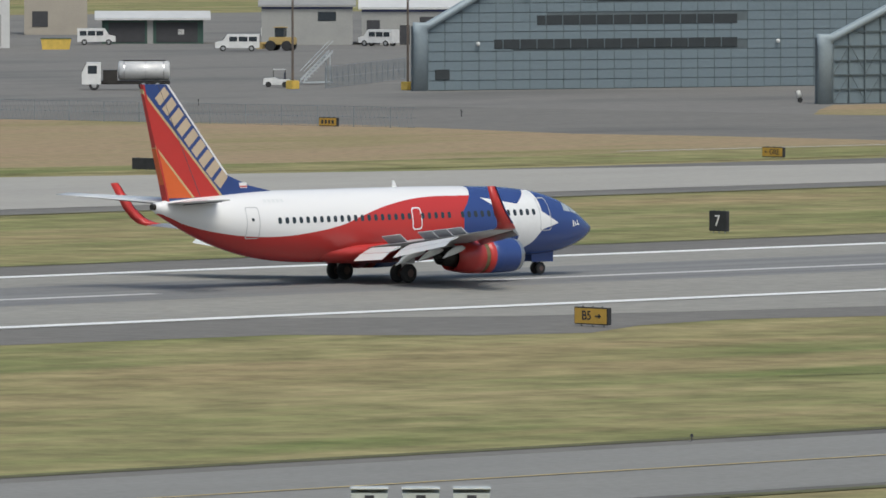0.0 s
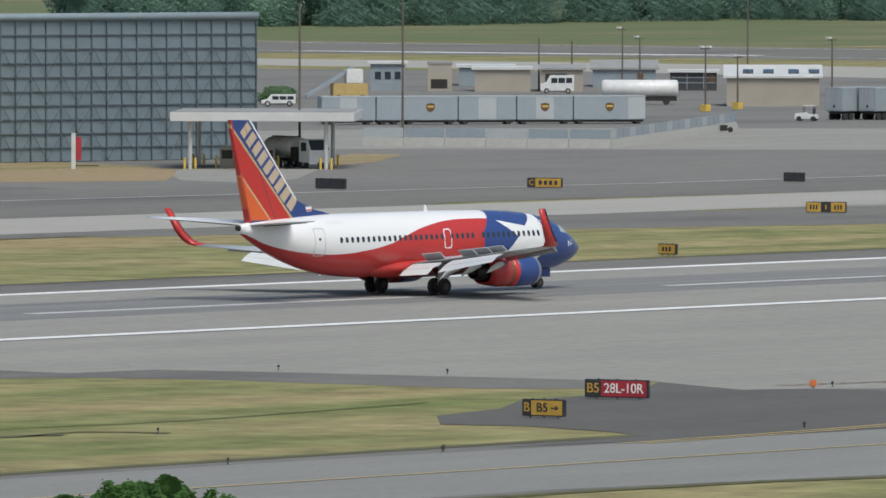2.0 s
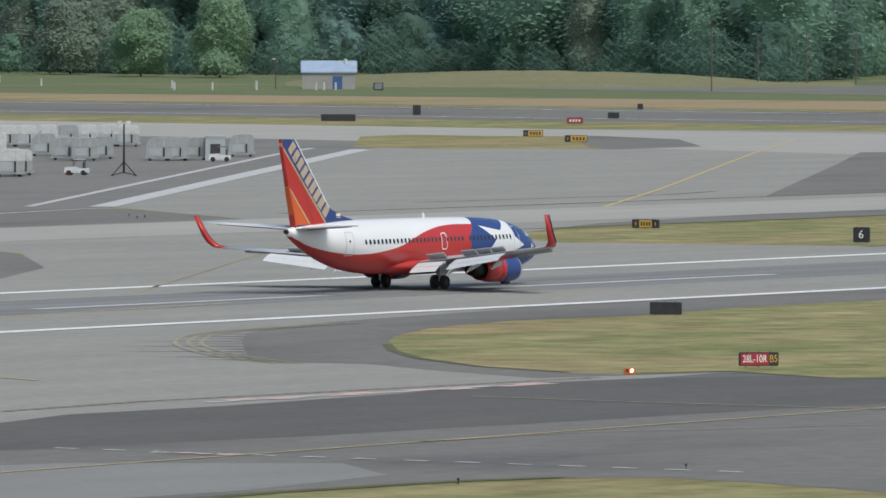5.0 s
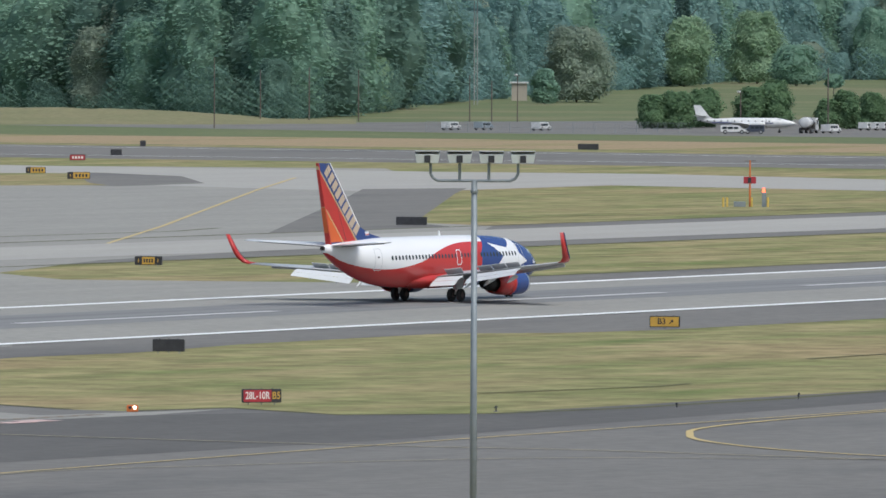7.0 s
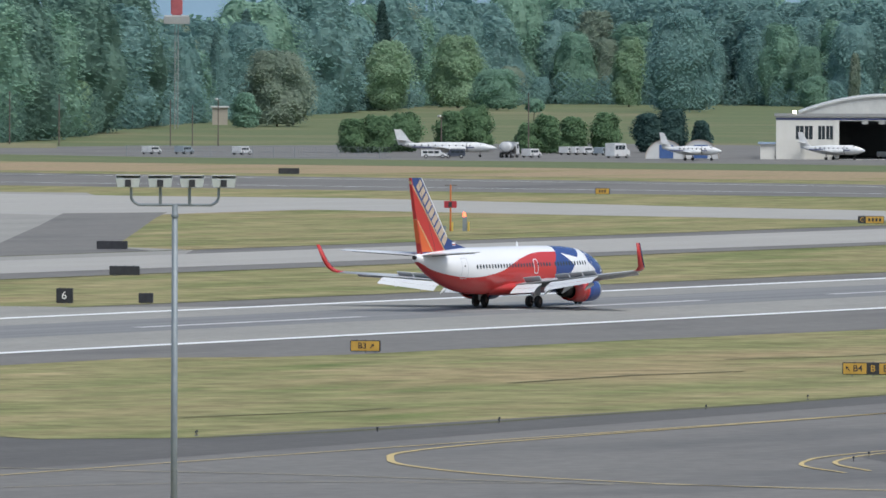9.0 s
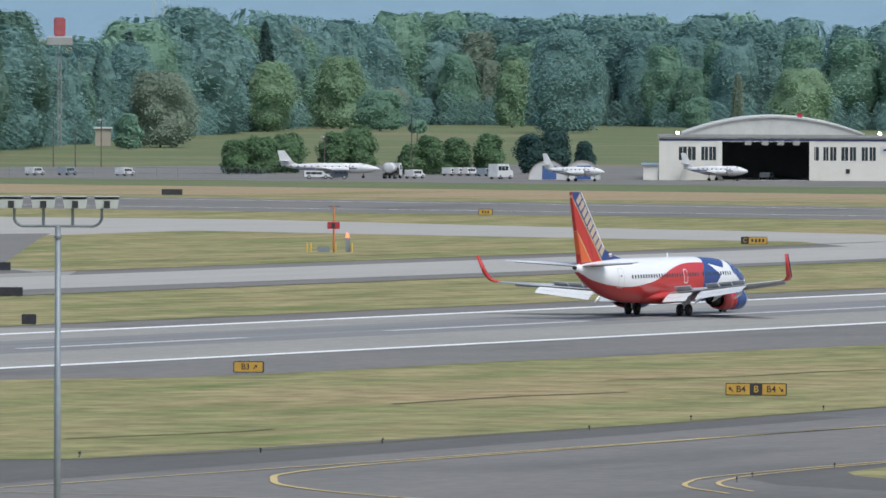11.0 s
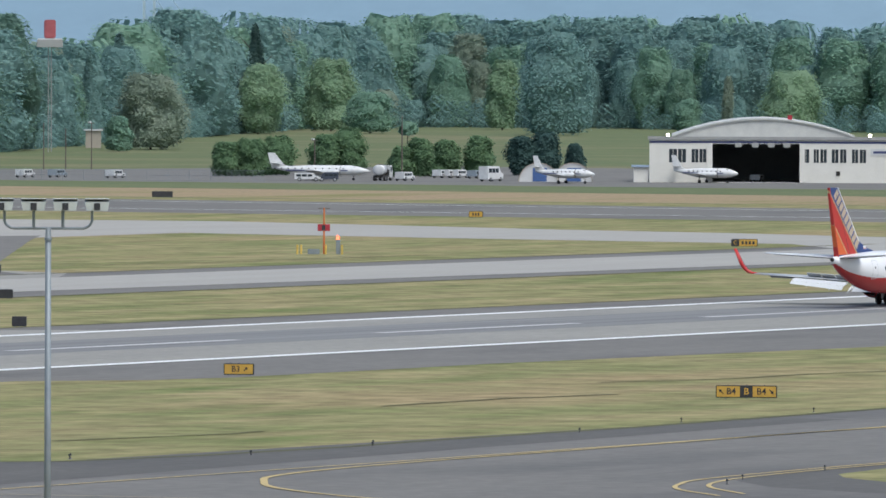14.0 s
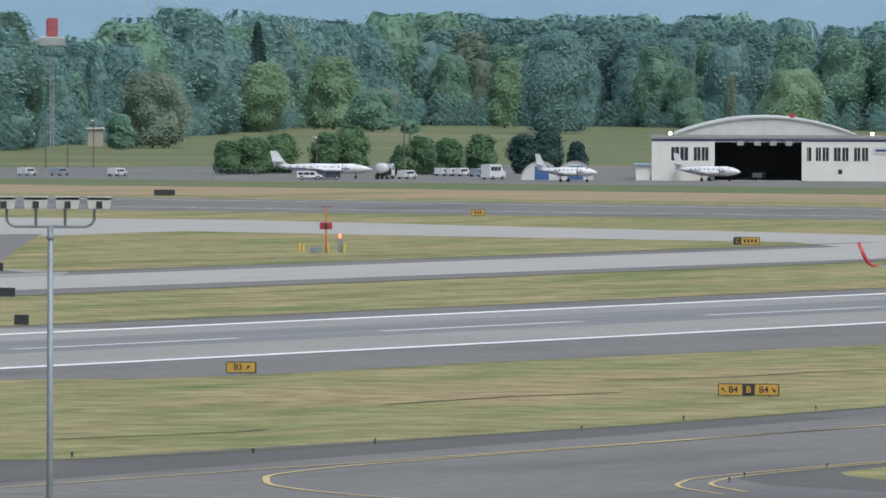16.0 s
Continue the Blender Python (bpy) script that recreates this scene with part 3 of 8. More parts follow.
def make_airliner():
    jet = thing("airliner", pose(384.2, 416.4, 0.09), "twin-engined airliner in red, white and blue livery rolling on runway", "airplane")
    rings = []
    for d in sorted({0.0, 0.04, 0.1, 0.18, 0.25, 0.4, 0.6, 0.8} | {1 + 0.4 * k for k in range(16)} | {7.4 + 1.0 * k for k in range(12)} | {19 + 0.5 * k for k in range(28)} | {32.7, 33.0}):
        c, h, w = section(d)
        rings.append([(NOSE_X - d, w * math.sin(2 * math.pi * k / 56), c + h * math.cos(2 * math.pi * k / 56)) for k in range(56)])
    body = part("fuselage", loft(rings), livery(), jet, "white, red and blue painted fuselage", smooth=True)
    part("tail_exhaust", a_rod((-15.95, 0, 4.51), (-16.35, 0, 4.52), 0.21, 0.16, 16), DARK_METAL, jet)
    # belly fairing over the wing box
    rings = []
    for x, w, lo in ((7.0, 0.6, 1.45), (5.5, 1.6, 1.16), (3.5, 1.95, 1.02), (0, 2.0, 0.98), (-2.5, 1.9, 1.05), (-4.5, 1.3, 1.22), (-6.0, 0.5, 1.40)):
        rings.append([(x, w * math.sin(2 * math.pi * k / 24), 1.75 + (1.75 - lo) * math.cos(2 * math.pi * k / 24)) for k in range(24)])
    part("belly_fairing", loft(rings), JET_RED, jet, smooth=True)
    # fin
    fin = [(-7.6, 5.18), (-9.3, 5.55), (-10.75, 6.15), (-15.02, 11.2), (-16.85, 11.24), (-15.35, 4.75), (-9.5, 4.75)]

    def slab(points, half_low, half_high, z0=4.75, z1=11.24, grow=0.0):
        bm = bmesh.new()
        a, b = [], []
        for x, z in points:
            x -= 0.22 * min(max((z - 5.2) / 1.0, 0.0), 1.0)
            t = (half_low + (half_high - half_low) * (z - z0) / (z1 - z0)) + grow
            a.append(bm.verts.new((x, t, z)))
            b.append(bm.verts.new((x, -t, z)))
        bm.faces.new(a)
        bm.faces.new(list(reversed(b)))
        for i in range(len(a)):
            j = (i + 1) % len(a)
            bm.faces.new((a[j], a[i], b[i], b[j]))
        bmesh.ops.recalc_face_normals(bm, faces=bm.faces)
        return bm

    tail = part("tail_fin", slab(fin, 0.22, 0.09), JET_BLUE, jet, "blue tail fin with red, orange and gold fields")
    part("red_field", slab([(-11.45, 4.98), (-16.80, 10.74), (-15.40, 4.98)], 0.225, 0.095, grow=0.004), JET_RED, tail, "red field of the fin")
    part("orange_field", slab([(-13.45, 4.97), (-15.98, 7.72), (-15.39, 4.97)], 0.225, 0.095, grow=0.009), JET_ORANGE, tail, "orange field of the fin")
    part("gold_line", slab([(-11.27, 4.98), (-16.87, 10.98), (-16.80, 10.72), (-11.47, 4.98)], 0.225, 0.095, grow=0.011), JET_GOLD, tail)
    part("gold_line", slab([(-13.38, 4.97), (-15.99, 7.90), (-15.95, 7.70), (-13.56, 4.97)], 0.225, 0.095, grow=0.013), JET_GOLD, tail)
    part("leading_edge", slab([(-10.72, 6.18), (-15.0, 11.22), (-15.14, 11.22), (-10.86, 6.15)], 0.225, 0.1, grow=0.012), JET_WHITE, tail, "white leading edge")
    part("rudder_edge", slab([(-16.74, 11.23), (-16.86, 11.23), (-15.36, 4.78), (-15.24, 4.78)], 0.225, 0.095, grow=0.016), JET_RED, tail, "thin red rear edge")
    # nine plain gold blocks stand for the lettering along the fin
    for k in range(9):
        u = 0.03 + 0.108 * k
        a = Vector((-16.12, 10.62)).lerp(Vector((-11.30, 5.27)), u)
        b = Vector((-16.12, 10.62)).lerp(Vector((-11.30, 5.27)), u + 0.076)
        across = Vector((0.70, 0.63))
        quad = [a, b, b + across, a + across]
        part("letter_block", slab([tuple(q) for q in quad], 0.225, 0.095, grow=0.014), JET_TAN, tail)
    part("rudder_hinge", slab([(-12.95, 5.0), (-15.72, 11.2), (-15.75, 11.2), (-12.99, 5.0)], 0.225, 0.095, grow=0.0155), DARK_GREY, tail)
    part("flag_mark", slab([(-10.0, 5.42), (-9.45, 5.42), (-9.45, 5.72), (-10.0, 5.72)], 0.225, 0.095, grow=0.012), JET_WHITE, tail, "small striped flag mark")
    part("flag_stripe", slab([(-10.0, 5.46), (-9.45, 5.46), (-9.45, 5.54), (-10.0, 5.54)], 0.225, 0.095, grow=0.015), JET_RED, tail)
    # tailplane
    for side in (-1, 1):
        rings = [aerofoil(-11.9 - 4.4 * u, -15.5 - 2.25 * u, side * (0.35 + 6.05 * u), 4.70 + 0.38 * u, 0.34 - 0.2 * u) for u in (0, 0.25, 0.5, 0.75, 1.0)]
        st = part("tailplane", loft(rings), JET_WHITE, jet, "pale tailplane half", smooth=True)
        part("elevator_hinge", a_rod((-14.8, side * 0.9, 4.62), (-16.5, side * 5.9, 4.98), 0.03), DARK_GREY, st)
    # wings
    for side in (-1, 1):
        rings = []
        for y, le, te, z, th in ((1.2, 6.2, -2.0, 1.85, 0.95), (1.9, 5.6, -1.95, 1.95, 0.9), (3.4, 4.35, -1.75, 2.14, 0.72), (4.9, 3.35, -1.55, 2.32, 0.55), (7.5, 1.95, -1.95, 2.62, 0.42), (10.5, 0.35, -2.55, 2.96, 0.32), (14.3, -1.7, -3.35, 3.40, 0.2)):
            back, low = 0.80 * max(y - 1.9, 0) / 12.4, 0.32 * max(y - 1.9, 0) / 12.4
            rings.append(aerofoil(le - back, te - back, side * y, z - low - side * 0.022 * (y - 1.2), th))
        wing = part("wing", loft(rings), JET_GREY, jet, "grey swept wing with raised spoilers", smooth=True)
        # blended winglet
        rings = []
        for y, le, te, z in ((14.3, -1.7, -3.35, 3.40), (14.75, -2.15, -3.55, 3.50), (15.08, -2.7, -3.8, 3.78), (15.25, -3.3, -4.2, 4.25), (15.5, -4.35, -4.95, 5.55)):
            z, le, te = 3.08 + (z - 3.40) * 1.12 - side * 0.29, le - 0.80, te - 0.80
            c = le - te
            tx, tz = (0.02, 0.10) if y < 15 else (0.09, 0.03)
            rings.append([(le, side * y, z), (le - c * 0.3, side * (y - tx), z + tz), (te, side * y, z), (le - c * 0.3, side * (y + tx * 0.5), z - tz * 0.5)])
        part("winglet", loft(rings), JET_RED, jet, "red blended winglet", smooth=True)
        rings = [[(le - 0.80 - (0.05 if k else 0), side * (y + o), 3.08 + (z - 3.40) * 1.12 - side * 0.29) for o, k in ((0.05, 0), (-0.06, 1), (0.05, 1))] for y, le, z in ((15.06, -2.62, 3.7), (15.26, -3.3, 4.25), (15.51, -4.36, 5.56))]
        part("winglet_edge", loft(rings), JET_BLUE, wing)
        # flaps, each of two slotted panels, drooped behind the wing
        for name, y0, y1, x0, x1, z0, z1 in (("inboard_flap", 2.05, 4.35, -1.75, -1.6, 1.92, 2.08), ("outboard_flap", 5.35, 10.4, -1.65, -2.5, 2.22, 2.86)):
            for k, (back, drop, chord, angle) in enumerate(((0.0, 0.0, 0.95, 18), (0.9, 0.30, 0.7, 34))):
                rings = []
                for y, x, z in ((y0, x0, z0), (y1, x1, z1)):
                    z -= side * 0.022 * (y - 1.2) + 0.026 * max(y - 1.9, 0)
                    x -= 0.065 * max(y - 1.9, 0)
                    s = 1.0 if y < 6 else 0.72
                    ca, sa = math.cos(radians(angle)), math.sin(radians(angle))
                    pts = []
                    for u, h in ((0, 0), (0.15, 0.09), (0.5, 0.08), (1, 0.01), (0.5, -0.05), (0.15, -0.06)):
                        pts.append((x - back * s - (u * ca - h * sa) * chord * s, side * y, z - drop * s - (u * sa - h * ca) * chord * s))
                    rings.append(pts)
                part(name, loft(rings), FLAP_GREY, wing, "pale extended flap panel")
        for y, ln in ((5.0, 2.3), (6.9, 2.0), (9.2, 1.7)):
            f = (y - 4.9) / 9.4
            x, z = -1.2 - 1.5 * f - 0.065 * (y - 1.9), 2.0 + 1.05 * f - 0.026 * (y - 1.9)
            rings = []
            for u, r in ((0, 0.02), (0.15, 0.16), (0.45, 0.22), (0.75, 0.16), (1, 0.02)):
                rings.append([(x + 0.9 - u * ln, side * y + r * 0.7 * math.sin(k * math.pi / 4), z - 0.15 - 0.5 * u * u * ln * 0.6 + r * math.cos(k * math.pi / 4)) for k in range(8)])
            part("flap_fairing", loft(rings), FLAP_GREY, wing, smooth=True)
        for y0, y1 in ((2.3, 3.9), (5.5, 6.8), (6.9, 8.2), (8.3, 9.6)):
            f0, f1 = (y0 - 1.9) / 12.4, (y1 - 1.9) / 12.4
            x0, x1 = -0.75 - 0.9 * max(f0 - 0.25, 0), -0.75 - 0.9 * max(f1 - 0.25, 0)
            z0, z1 = 2.12 + 1.3 * f0 - side * 0.022 * (y0 - 1.2), 2.12 + 1.3 * f1 - side * 0.022 * (y1 - 1.2)
            x0, x1, z0, z1 = x0 - 0.065 * (y0 - 1.9), x1 - 0.065 * (y1 - 1.9), z0 - 0.026 * (y0 - 1.9), z1 - 0.026 * (y1 - 1.9)
            pts = [[(x0 + 0.05, side * y0, z0), (x0 - 0.55, side * y0, z0 + 0.42), (x0 - 0.58, side * y0, z0 + 0.38), (x0, side * y0, z0 - 0.05)], [(x1 + 0.05, side * y1, z1), (x1 - 0.55, side * y1, z1 + 0.42), (x1 - 0.58, side * y1, z1 + 0.38), (x1, side * y1, z1 - 0.05)]]
            part("spoiler", loft(pts), JET_GREY, wing, "raised grey spoiler panel")
        for y0, y1, le0, le1, z0, z1 in ((5.6, 9.4, 3.0, 0.95, 2.35, 2.8), (9.5, 13.6, 0.88, -1.3, 2.8, 3.28)):
            le0, le1, z0, z1 = le0 - 0.065 * (y0 - 1.9), le1 - 0.065 * (y1 - 1.9), z0 - 0.026 * (y0 - 1.9) - side * 0.022 * (y0 - 1.2), z1 - 0.026 * (y1 - 1.9) - side * 0.022 * (y1 - 1.2)
            pts = [[(le + 0.42, side * y, z - 0.28), (le + 0.45, side * y, z - 0.18), (le + 0.12, side * y, z + 0.1), (le - 0.05, side * y, z + 0.1), (le + 0.1, side * y, z - 0.08)] for y, le, z in ((y0, le0, z0), (y1, le1, z1))]
            part("leading_edge_slat", loft(pts), BARE_METAL, wing, "bare metal slat")
        # engine
        ex, ez = side * 4.83, 1.42

        def tube(stations, n=32, flat=0.0):
            out = []
            for x, r, dz in stations:
                ring = []
                for k in range(n):
                    a = 2 * math.pi * k / n
                    zz = r * math.cos(a)
                    ring.append((x, ex + r * 1.04 * math.sin(a), ez + dz + max(zz, -r * (1 - flat))))
                out.append(ring)
            return out

        eng = new("engine")
        eng.parent = jet
        eng.location.x = -0.3
        part("intake_lip", loft(tube([(6.30, 0.96, 0), (6.62, 0.90, 0), (6.70, 0.84, 0), (6.62, 0.78, 0), (6.1, 0.75, 0), (5.6, 0.75, 0)], flat=0.06), caps=False), BARE_METAL, eng, smooth=True)
        part("fan_disc", loft(tube([(5.62, 0.75, 0), (5.6, 0.22, 0), (5.95, 0.02, 0)])), DARK_METAL, eng, smooth=True)
        part("fan_cowl", loft(tube([(6.32, 0.962, 0), (5.8, 1.0, 0), (5.0, 1.02, 0), (4.45, 1.02, 0), (4.4, 0.95, 0)], flat=0.06), caps=False), JET_BLUE, eng, "blue fan cowl", smooth=True)
        part("cowl_band", loft(tube([(4.42, 1.015, 0), (4.05, 1.01, 0), (4.0, 0.9, 0)], flat=0.06), caps=False), JET_RED, eng, smooth=True)
        part("cascade", loft(tube([(4.15, 0.93, 0), (3.45, 0.92, 0)], flat=0.05), caps=False), CASCADE, eng, "exposed reverser cascade vanes")
        sleeves.append(part("reverser_sleeve", loft(tube([(3.68, 0.93, 0), (3.66, 1.0, 0), (3.0, 0.98, 0.0), (2.3, 0.90, 0.02), (1.75, 0.82, 0.04), (1.75, 0.76, 0.04), (2.6, 0.72, 0.03)], flat=0.05), caps=False), JET_RED, eng, "red reverser sleeve", smooth=True))
        part("core_nozzle", loft(tube([(2.8, 0.62, 0.02), (1.6, 0.55, 0.04), (0.95, 0.45, 0.05), (0.95, 0.4, 0.05), (1.6, 0.4, 0.05)]), caps=True), DARK_METAL, eng, "sooty core nozzle", smooth=True)
        part("exhaust_plug", loft(tube([(1.4, 0.3, 0.05), (0.9, 0.22, 0.05), (0.5, 0.03, 0.05)], 16)), DARK_METAL, eng, smooth=True)
        part("pylon", loft([[(5.2, ex + o, 2.36) for o in (-0.02, 0.02)] + [(5.2, ex + 0.02, 2.3), (5.2, ex - 0.02, 2.3)], [(3.0, ex + o, 2.62) for o in (-0.2, 0.2)] + [(3.0, ex + 0.2, 1.9), (3.0, ex - 0.2, 1.9)], [(-0.6, ex + o, 2.25) for o in (-0.05, 0.05)] + [(-0.4, ex + 0.05, 1.9), (-0.4, ex - 0.05, 1.9)]]), JET_GREY, eng)
    # wheels and legs

    def wheel(name, x, y, r, w, parent):
        bm = bmesh.new()
        prof = [(0.30, 0.5), (0.72, 0.5), (0.92, 0.44), (1.0, 0.25), (1.0, -0.25), (0.92, -0.44), (0.72, -0.5), (0.30, -0.5)]
        rings = [[(x + r * q * math.cos(2 * math.pi * k / 24), y + w * s, r + r * q * math.sin(2 * math.pi * k / 24)) for k in range(24)] for q, s in prof]
        ob = part(name, loft(rings, caps=True, bm=bm), TYRE, parent, "black tyre", smooth=True)
        part("hub", a_rod((x, y - w * 0.52, r), (x, y + w * 0.52, r), r * 0.44, n=16), HUB_DARK, ob)
        return ob

    for side in (-1, 1):
        gear = new("main_gear")
        gear.parent = jet
        part("strut", a_rod((0, side * 2.62, 0.55), (0, side * 2.75, 2.1), 0.13, 0.15, 10), BARE_METAL, gear)
        part("brace", a_rod((0, side * 2.65, 0.9), (0.3, side * 1.3, 1.9), 0.07), BARE_METAL, gear)
        part("gear_door", a_box(-0.5, side * 2.95 - 0.03, 1.05, 0.55, side * 2.95 + 0.03, 2.0, 0.02), FLAP_GREY, gear)
        part("axle", a_rod((0, side * 2.1, 0.52), (0, side * 3.1, 0.52), 0.09), DARK_METAL, gear)
        for o in (-0.43, 0.43):
            wheel("wheel", 0, side * (2.61 + o), 0.52, 0.36, gear)
    gear = new("nose_gear")
    gear.parent = jet
    part("strut", a_rod((12.8, 0, 0.4), (12.95, 0, 1.7), 0.08, 0.1, 10), BARE_METAL, gear)
    for o in (-0.2, 0.2):
        wheel("wheel", 12.8, o, 0.35, 0.2, gear)
    for o in (-0.42, 0.42):
        part("gear_door", a_box(11.9, o - 0.02, 0.72, 13.6, o + 0.02, 1.35, 0.015), JET_BLUE, gear)
    # star, windows, doors on both sides of the body
    for side in (-1, 1):
        part("white_star", decal([(7.0, 4.52), (9.65, 4.10), (10.95, 4.83), (11.55, 4.77), (11.5, 3.65), (12.85, 2.95), (11.5, 2.62), (10.95, 1.95), (10.05, 1.32), (9.75, 1.42), (9.65, 2.35), (7.6, 2.45), (8.75, 3.45)], side, 0.012, 0.05), JET_WHITE, body, "large white star")
        xs = [-8.48 + 0.508 * k for k in range(39)]
        for x in xs:
            if 4.5 < x < 5.2 or abs(x - 1.75) < 0.12:
                continue
            part("cabin_window", decal(rounded(x - 0.13, 3.44, x + 0.13, 3.80, 0.11), side, 0.02, 0.19), PANE, body)

        def frame_of(name, x0, z0, x1, z1, r, t, mat_, label):
            outer = rounded(x0, z0, x1, z1, r)
            mx, mz = (x0 + x1) / 2, (z0 + z1) / 2
            inner = [(mx + (x - mx) * (1 - 2 * t / (x1 - x0)), mz + (z - mz) * (1 - 2 * t / (z1 - z0))) for x, z in outer]
            bm = bmesh.new()
            a = [bm.verts.new(skin(x, z, side, 0.02)) for x, z in outer]
            b = [bm.verts.new(skin(x, z, side, 0.02)) for x, z in inner]
            for i in range(len(a)):
                j = (i + 1) % len(a)
                bm.faces.new((a[i], a[j], b[j], b[i]))
            return part(name, bm, mat_, body, label)

        frame_of("rear_door", -10.75, 2.66, -9.85, 4.40, 0.14, 0.05, JET_GREY, "outlined rear cabin door")
        frame_of("overwing_exit", 1.38, 2.86, 2.12, 4.10, 0.2, 0.07, JET_WHITE, "white outlined overwing exit")
        frame_of("front_door", 11.3, 2.55, 12.2, 4.38, 0.14, 0.05, JET_GREY, "outlined front cabin door")
        part("door_window", decal(rounded(-10.42, 3.62, -10.22, 3.80, 0.08), side, 0.02), PANE, body)
        for pts in ([(13.55, 3.62), (14.2, 3.52), (14.22, 3.92), (13.72, 4.06)], [(14.28, 3.51), (14.95, 3.38), (14.76, 3.72), (14.30, 3.89)], [(15.0, 3.36), (15.48, 3.26), (15.18, 3.55), (14.83, 3.70)]):
            part("cockpit_pane", decal(pts, side, 0.02), SILVER_PANE, body, "grey cockpit window pane")
        for k in range(5):
            part("registration_bar", decal([(-9.2 + 0.3 * k, 4.62), (-9.0 + 0.3 * k, 4.62), (-9.0 + 0.3 * k, 4.78), (-9.2 + 0.3 * k, 4.78)], side, 0.01), FLAP_GREY, body)
        for a, b, c, d in ((14.2, 2.7, 14.32, 3.05), (14.4, 2.75, 14.5, 2.95), (14.58, 2.78, 14.9, 2.86), (14.7, 2.9, 14.78, 3.08)):
            part("nose_script_bar", decal([(a, b), (c, b), (c, d), (a, d)], side, 0.012), JET_WHITE, body)
    part("antenna", prism([(1.55, 5.15), (1.95, 5.15), (1.75, 5.55), (1.6, 5.58)], -0.02, 0.02), JET_WHITE, jet)

    return jet


airliner = make_airliner()


# ---- airfield signs, lights and poles ----
SIGN_YELLOW = material("sign_yellow", (0.60, 0.36, 0.06), 0.5, size=0.6, grain=0.08)
SIGN_BLACK = material("sign_black", (0.022, 0.022, 0.026), 0.55, second=(0.04, 0.04, 0.045), size=0.5)
SIGN_RED = material("sign_red", (0.42, 0.03, 0.045), 0.5, size=0.6, grain=0.08)
SIGN_WHITE = material("sign_white", (0.80, 0.79, 0.76), 0.5, size=0.5)
GALVANISED = material("galvanised_steel", (0.27, 0.30, 0.32), 0.55, 0.3, second=(0.22, 0.25, 0.27), size=0.6, grain=0.1)
ORANGE = material("safety_orange", (0.62, 0.17, 0.04), 0.6, size=0.5)
BOLLARD_YELLOW = material("bollard_yellow", (0.68, 0.47, 0.10), 0.6, size=0.5)
WOOD_POLE = material("weathered_pole", (0.16, 0.13, 0.11), 0.9, size=0.5, grain=0.3, stretch=(1, 1, 0.1))
JOINT_GREY = material("light_base_grey", (0.2, 0.2, 0.2), 0.8, size=0.3)
LAMP_GLASS = material("lamp_glass", (0.7, 0.7, 0.68), 0.2, size=0.4)


def glow(name, colour, strength):
    m = bpy.data.materials.new(name)
    m.use_nodes = True
    b = m.node_tree.nodes["Principled BSDF"]
    b.inputs["Emission Color"].default_value, b.inputs["Emission Strength"].default_value = (*colour, 1), strength
    b.inputs["Base Color"].default_value = (*colour, 1)
    return m


LIT_WHITE, LIT_RED = glow("lit_lamp", (1.0, 0.92, 0.75), 4.0), glow("lit_red_lamp", (1.0, 0.12, 0.05), 3.0)


def letters(text, height, x, z, y, room):
    """Upright writing that faces -y, centred at x, with its middle at z, no wider than the room for it."""
    data = bpy.data.curves.new("writing", "FONT")
    data.body, data.size, data.align_x, data.align_y, data.extrude = text, height * 1.35, "CENTER", "CENTER", 0.008
    data.offset = 0.012 * height
    holder = bpy.data.objects.new("writing", data)
    me = bpy.data.meshes.new_from_object(holder)
    bm = bmesh.new()
    bm.from_mesh(me)
    bpy.data.objects.remove(holder)
    bpy.data.curves.remove(data)
    bpy.data.meshes.remove(me)
    wide = max(v.co.x for v in bm.verts) - min(v.co.x for v in bm.verts)
    bmesh.ops.transform(bm, matrix=Matrix.Translation((x, y, z)) @ pose(0, 0, 0, 90, 0, 0) @ Matrix.Diagonal((min(1.0, room / wide), 1, 1, 1)), verts=bm.verts)
    return bm


def arrow(length, x, z, y, turn):
    """An arrow that faces -y; turn in degrees from pointing right, anticlockwise."""
    pts = [(-0.5, -0.07), (0.15, -0.07), (0.02, -0.22), (0.18, -0.26), (0.5, 0.0), (0.18, 0.26), (0.02, 0.22), (0.15, 0.07), (-0.5, 0.07)]
    bm = bmesh.new()
    c, s = math.cos(radians(turn)) * length, math.sin(radians(turn)) * length
    a = [bm.verts.new((x + u * c - v * s, y - 0.008, z + u * s + v * c)) for u, v in pts]
    b = [bm.verts.new((q.co.x, y + 0.008, q.co.z)) for q in a]
    bm.faces.new(a)
    for i in range(len(a)):
        bm.faces.new((a[i], a[i - 1], b[i - 1], b[i]))
    return bm


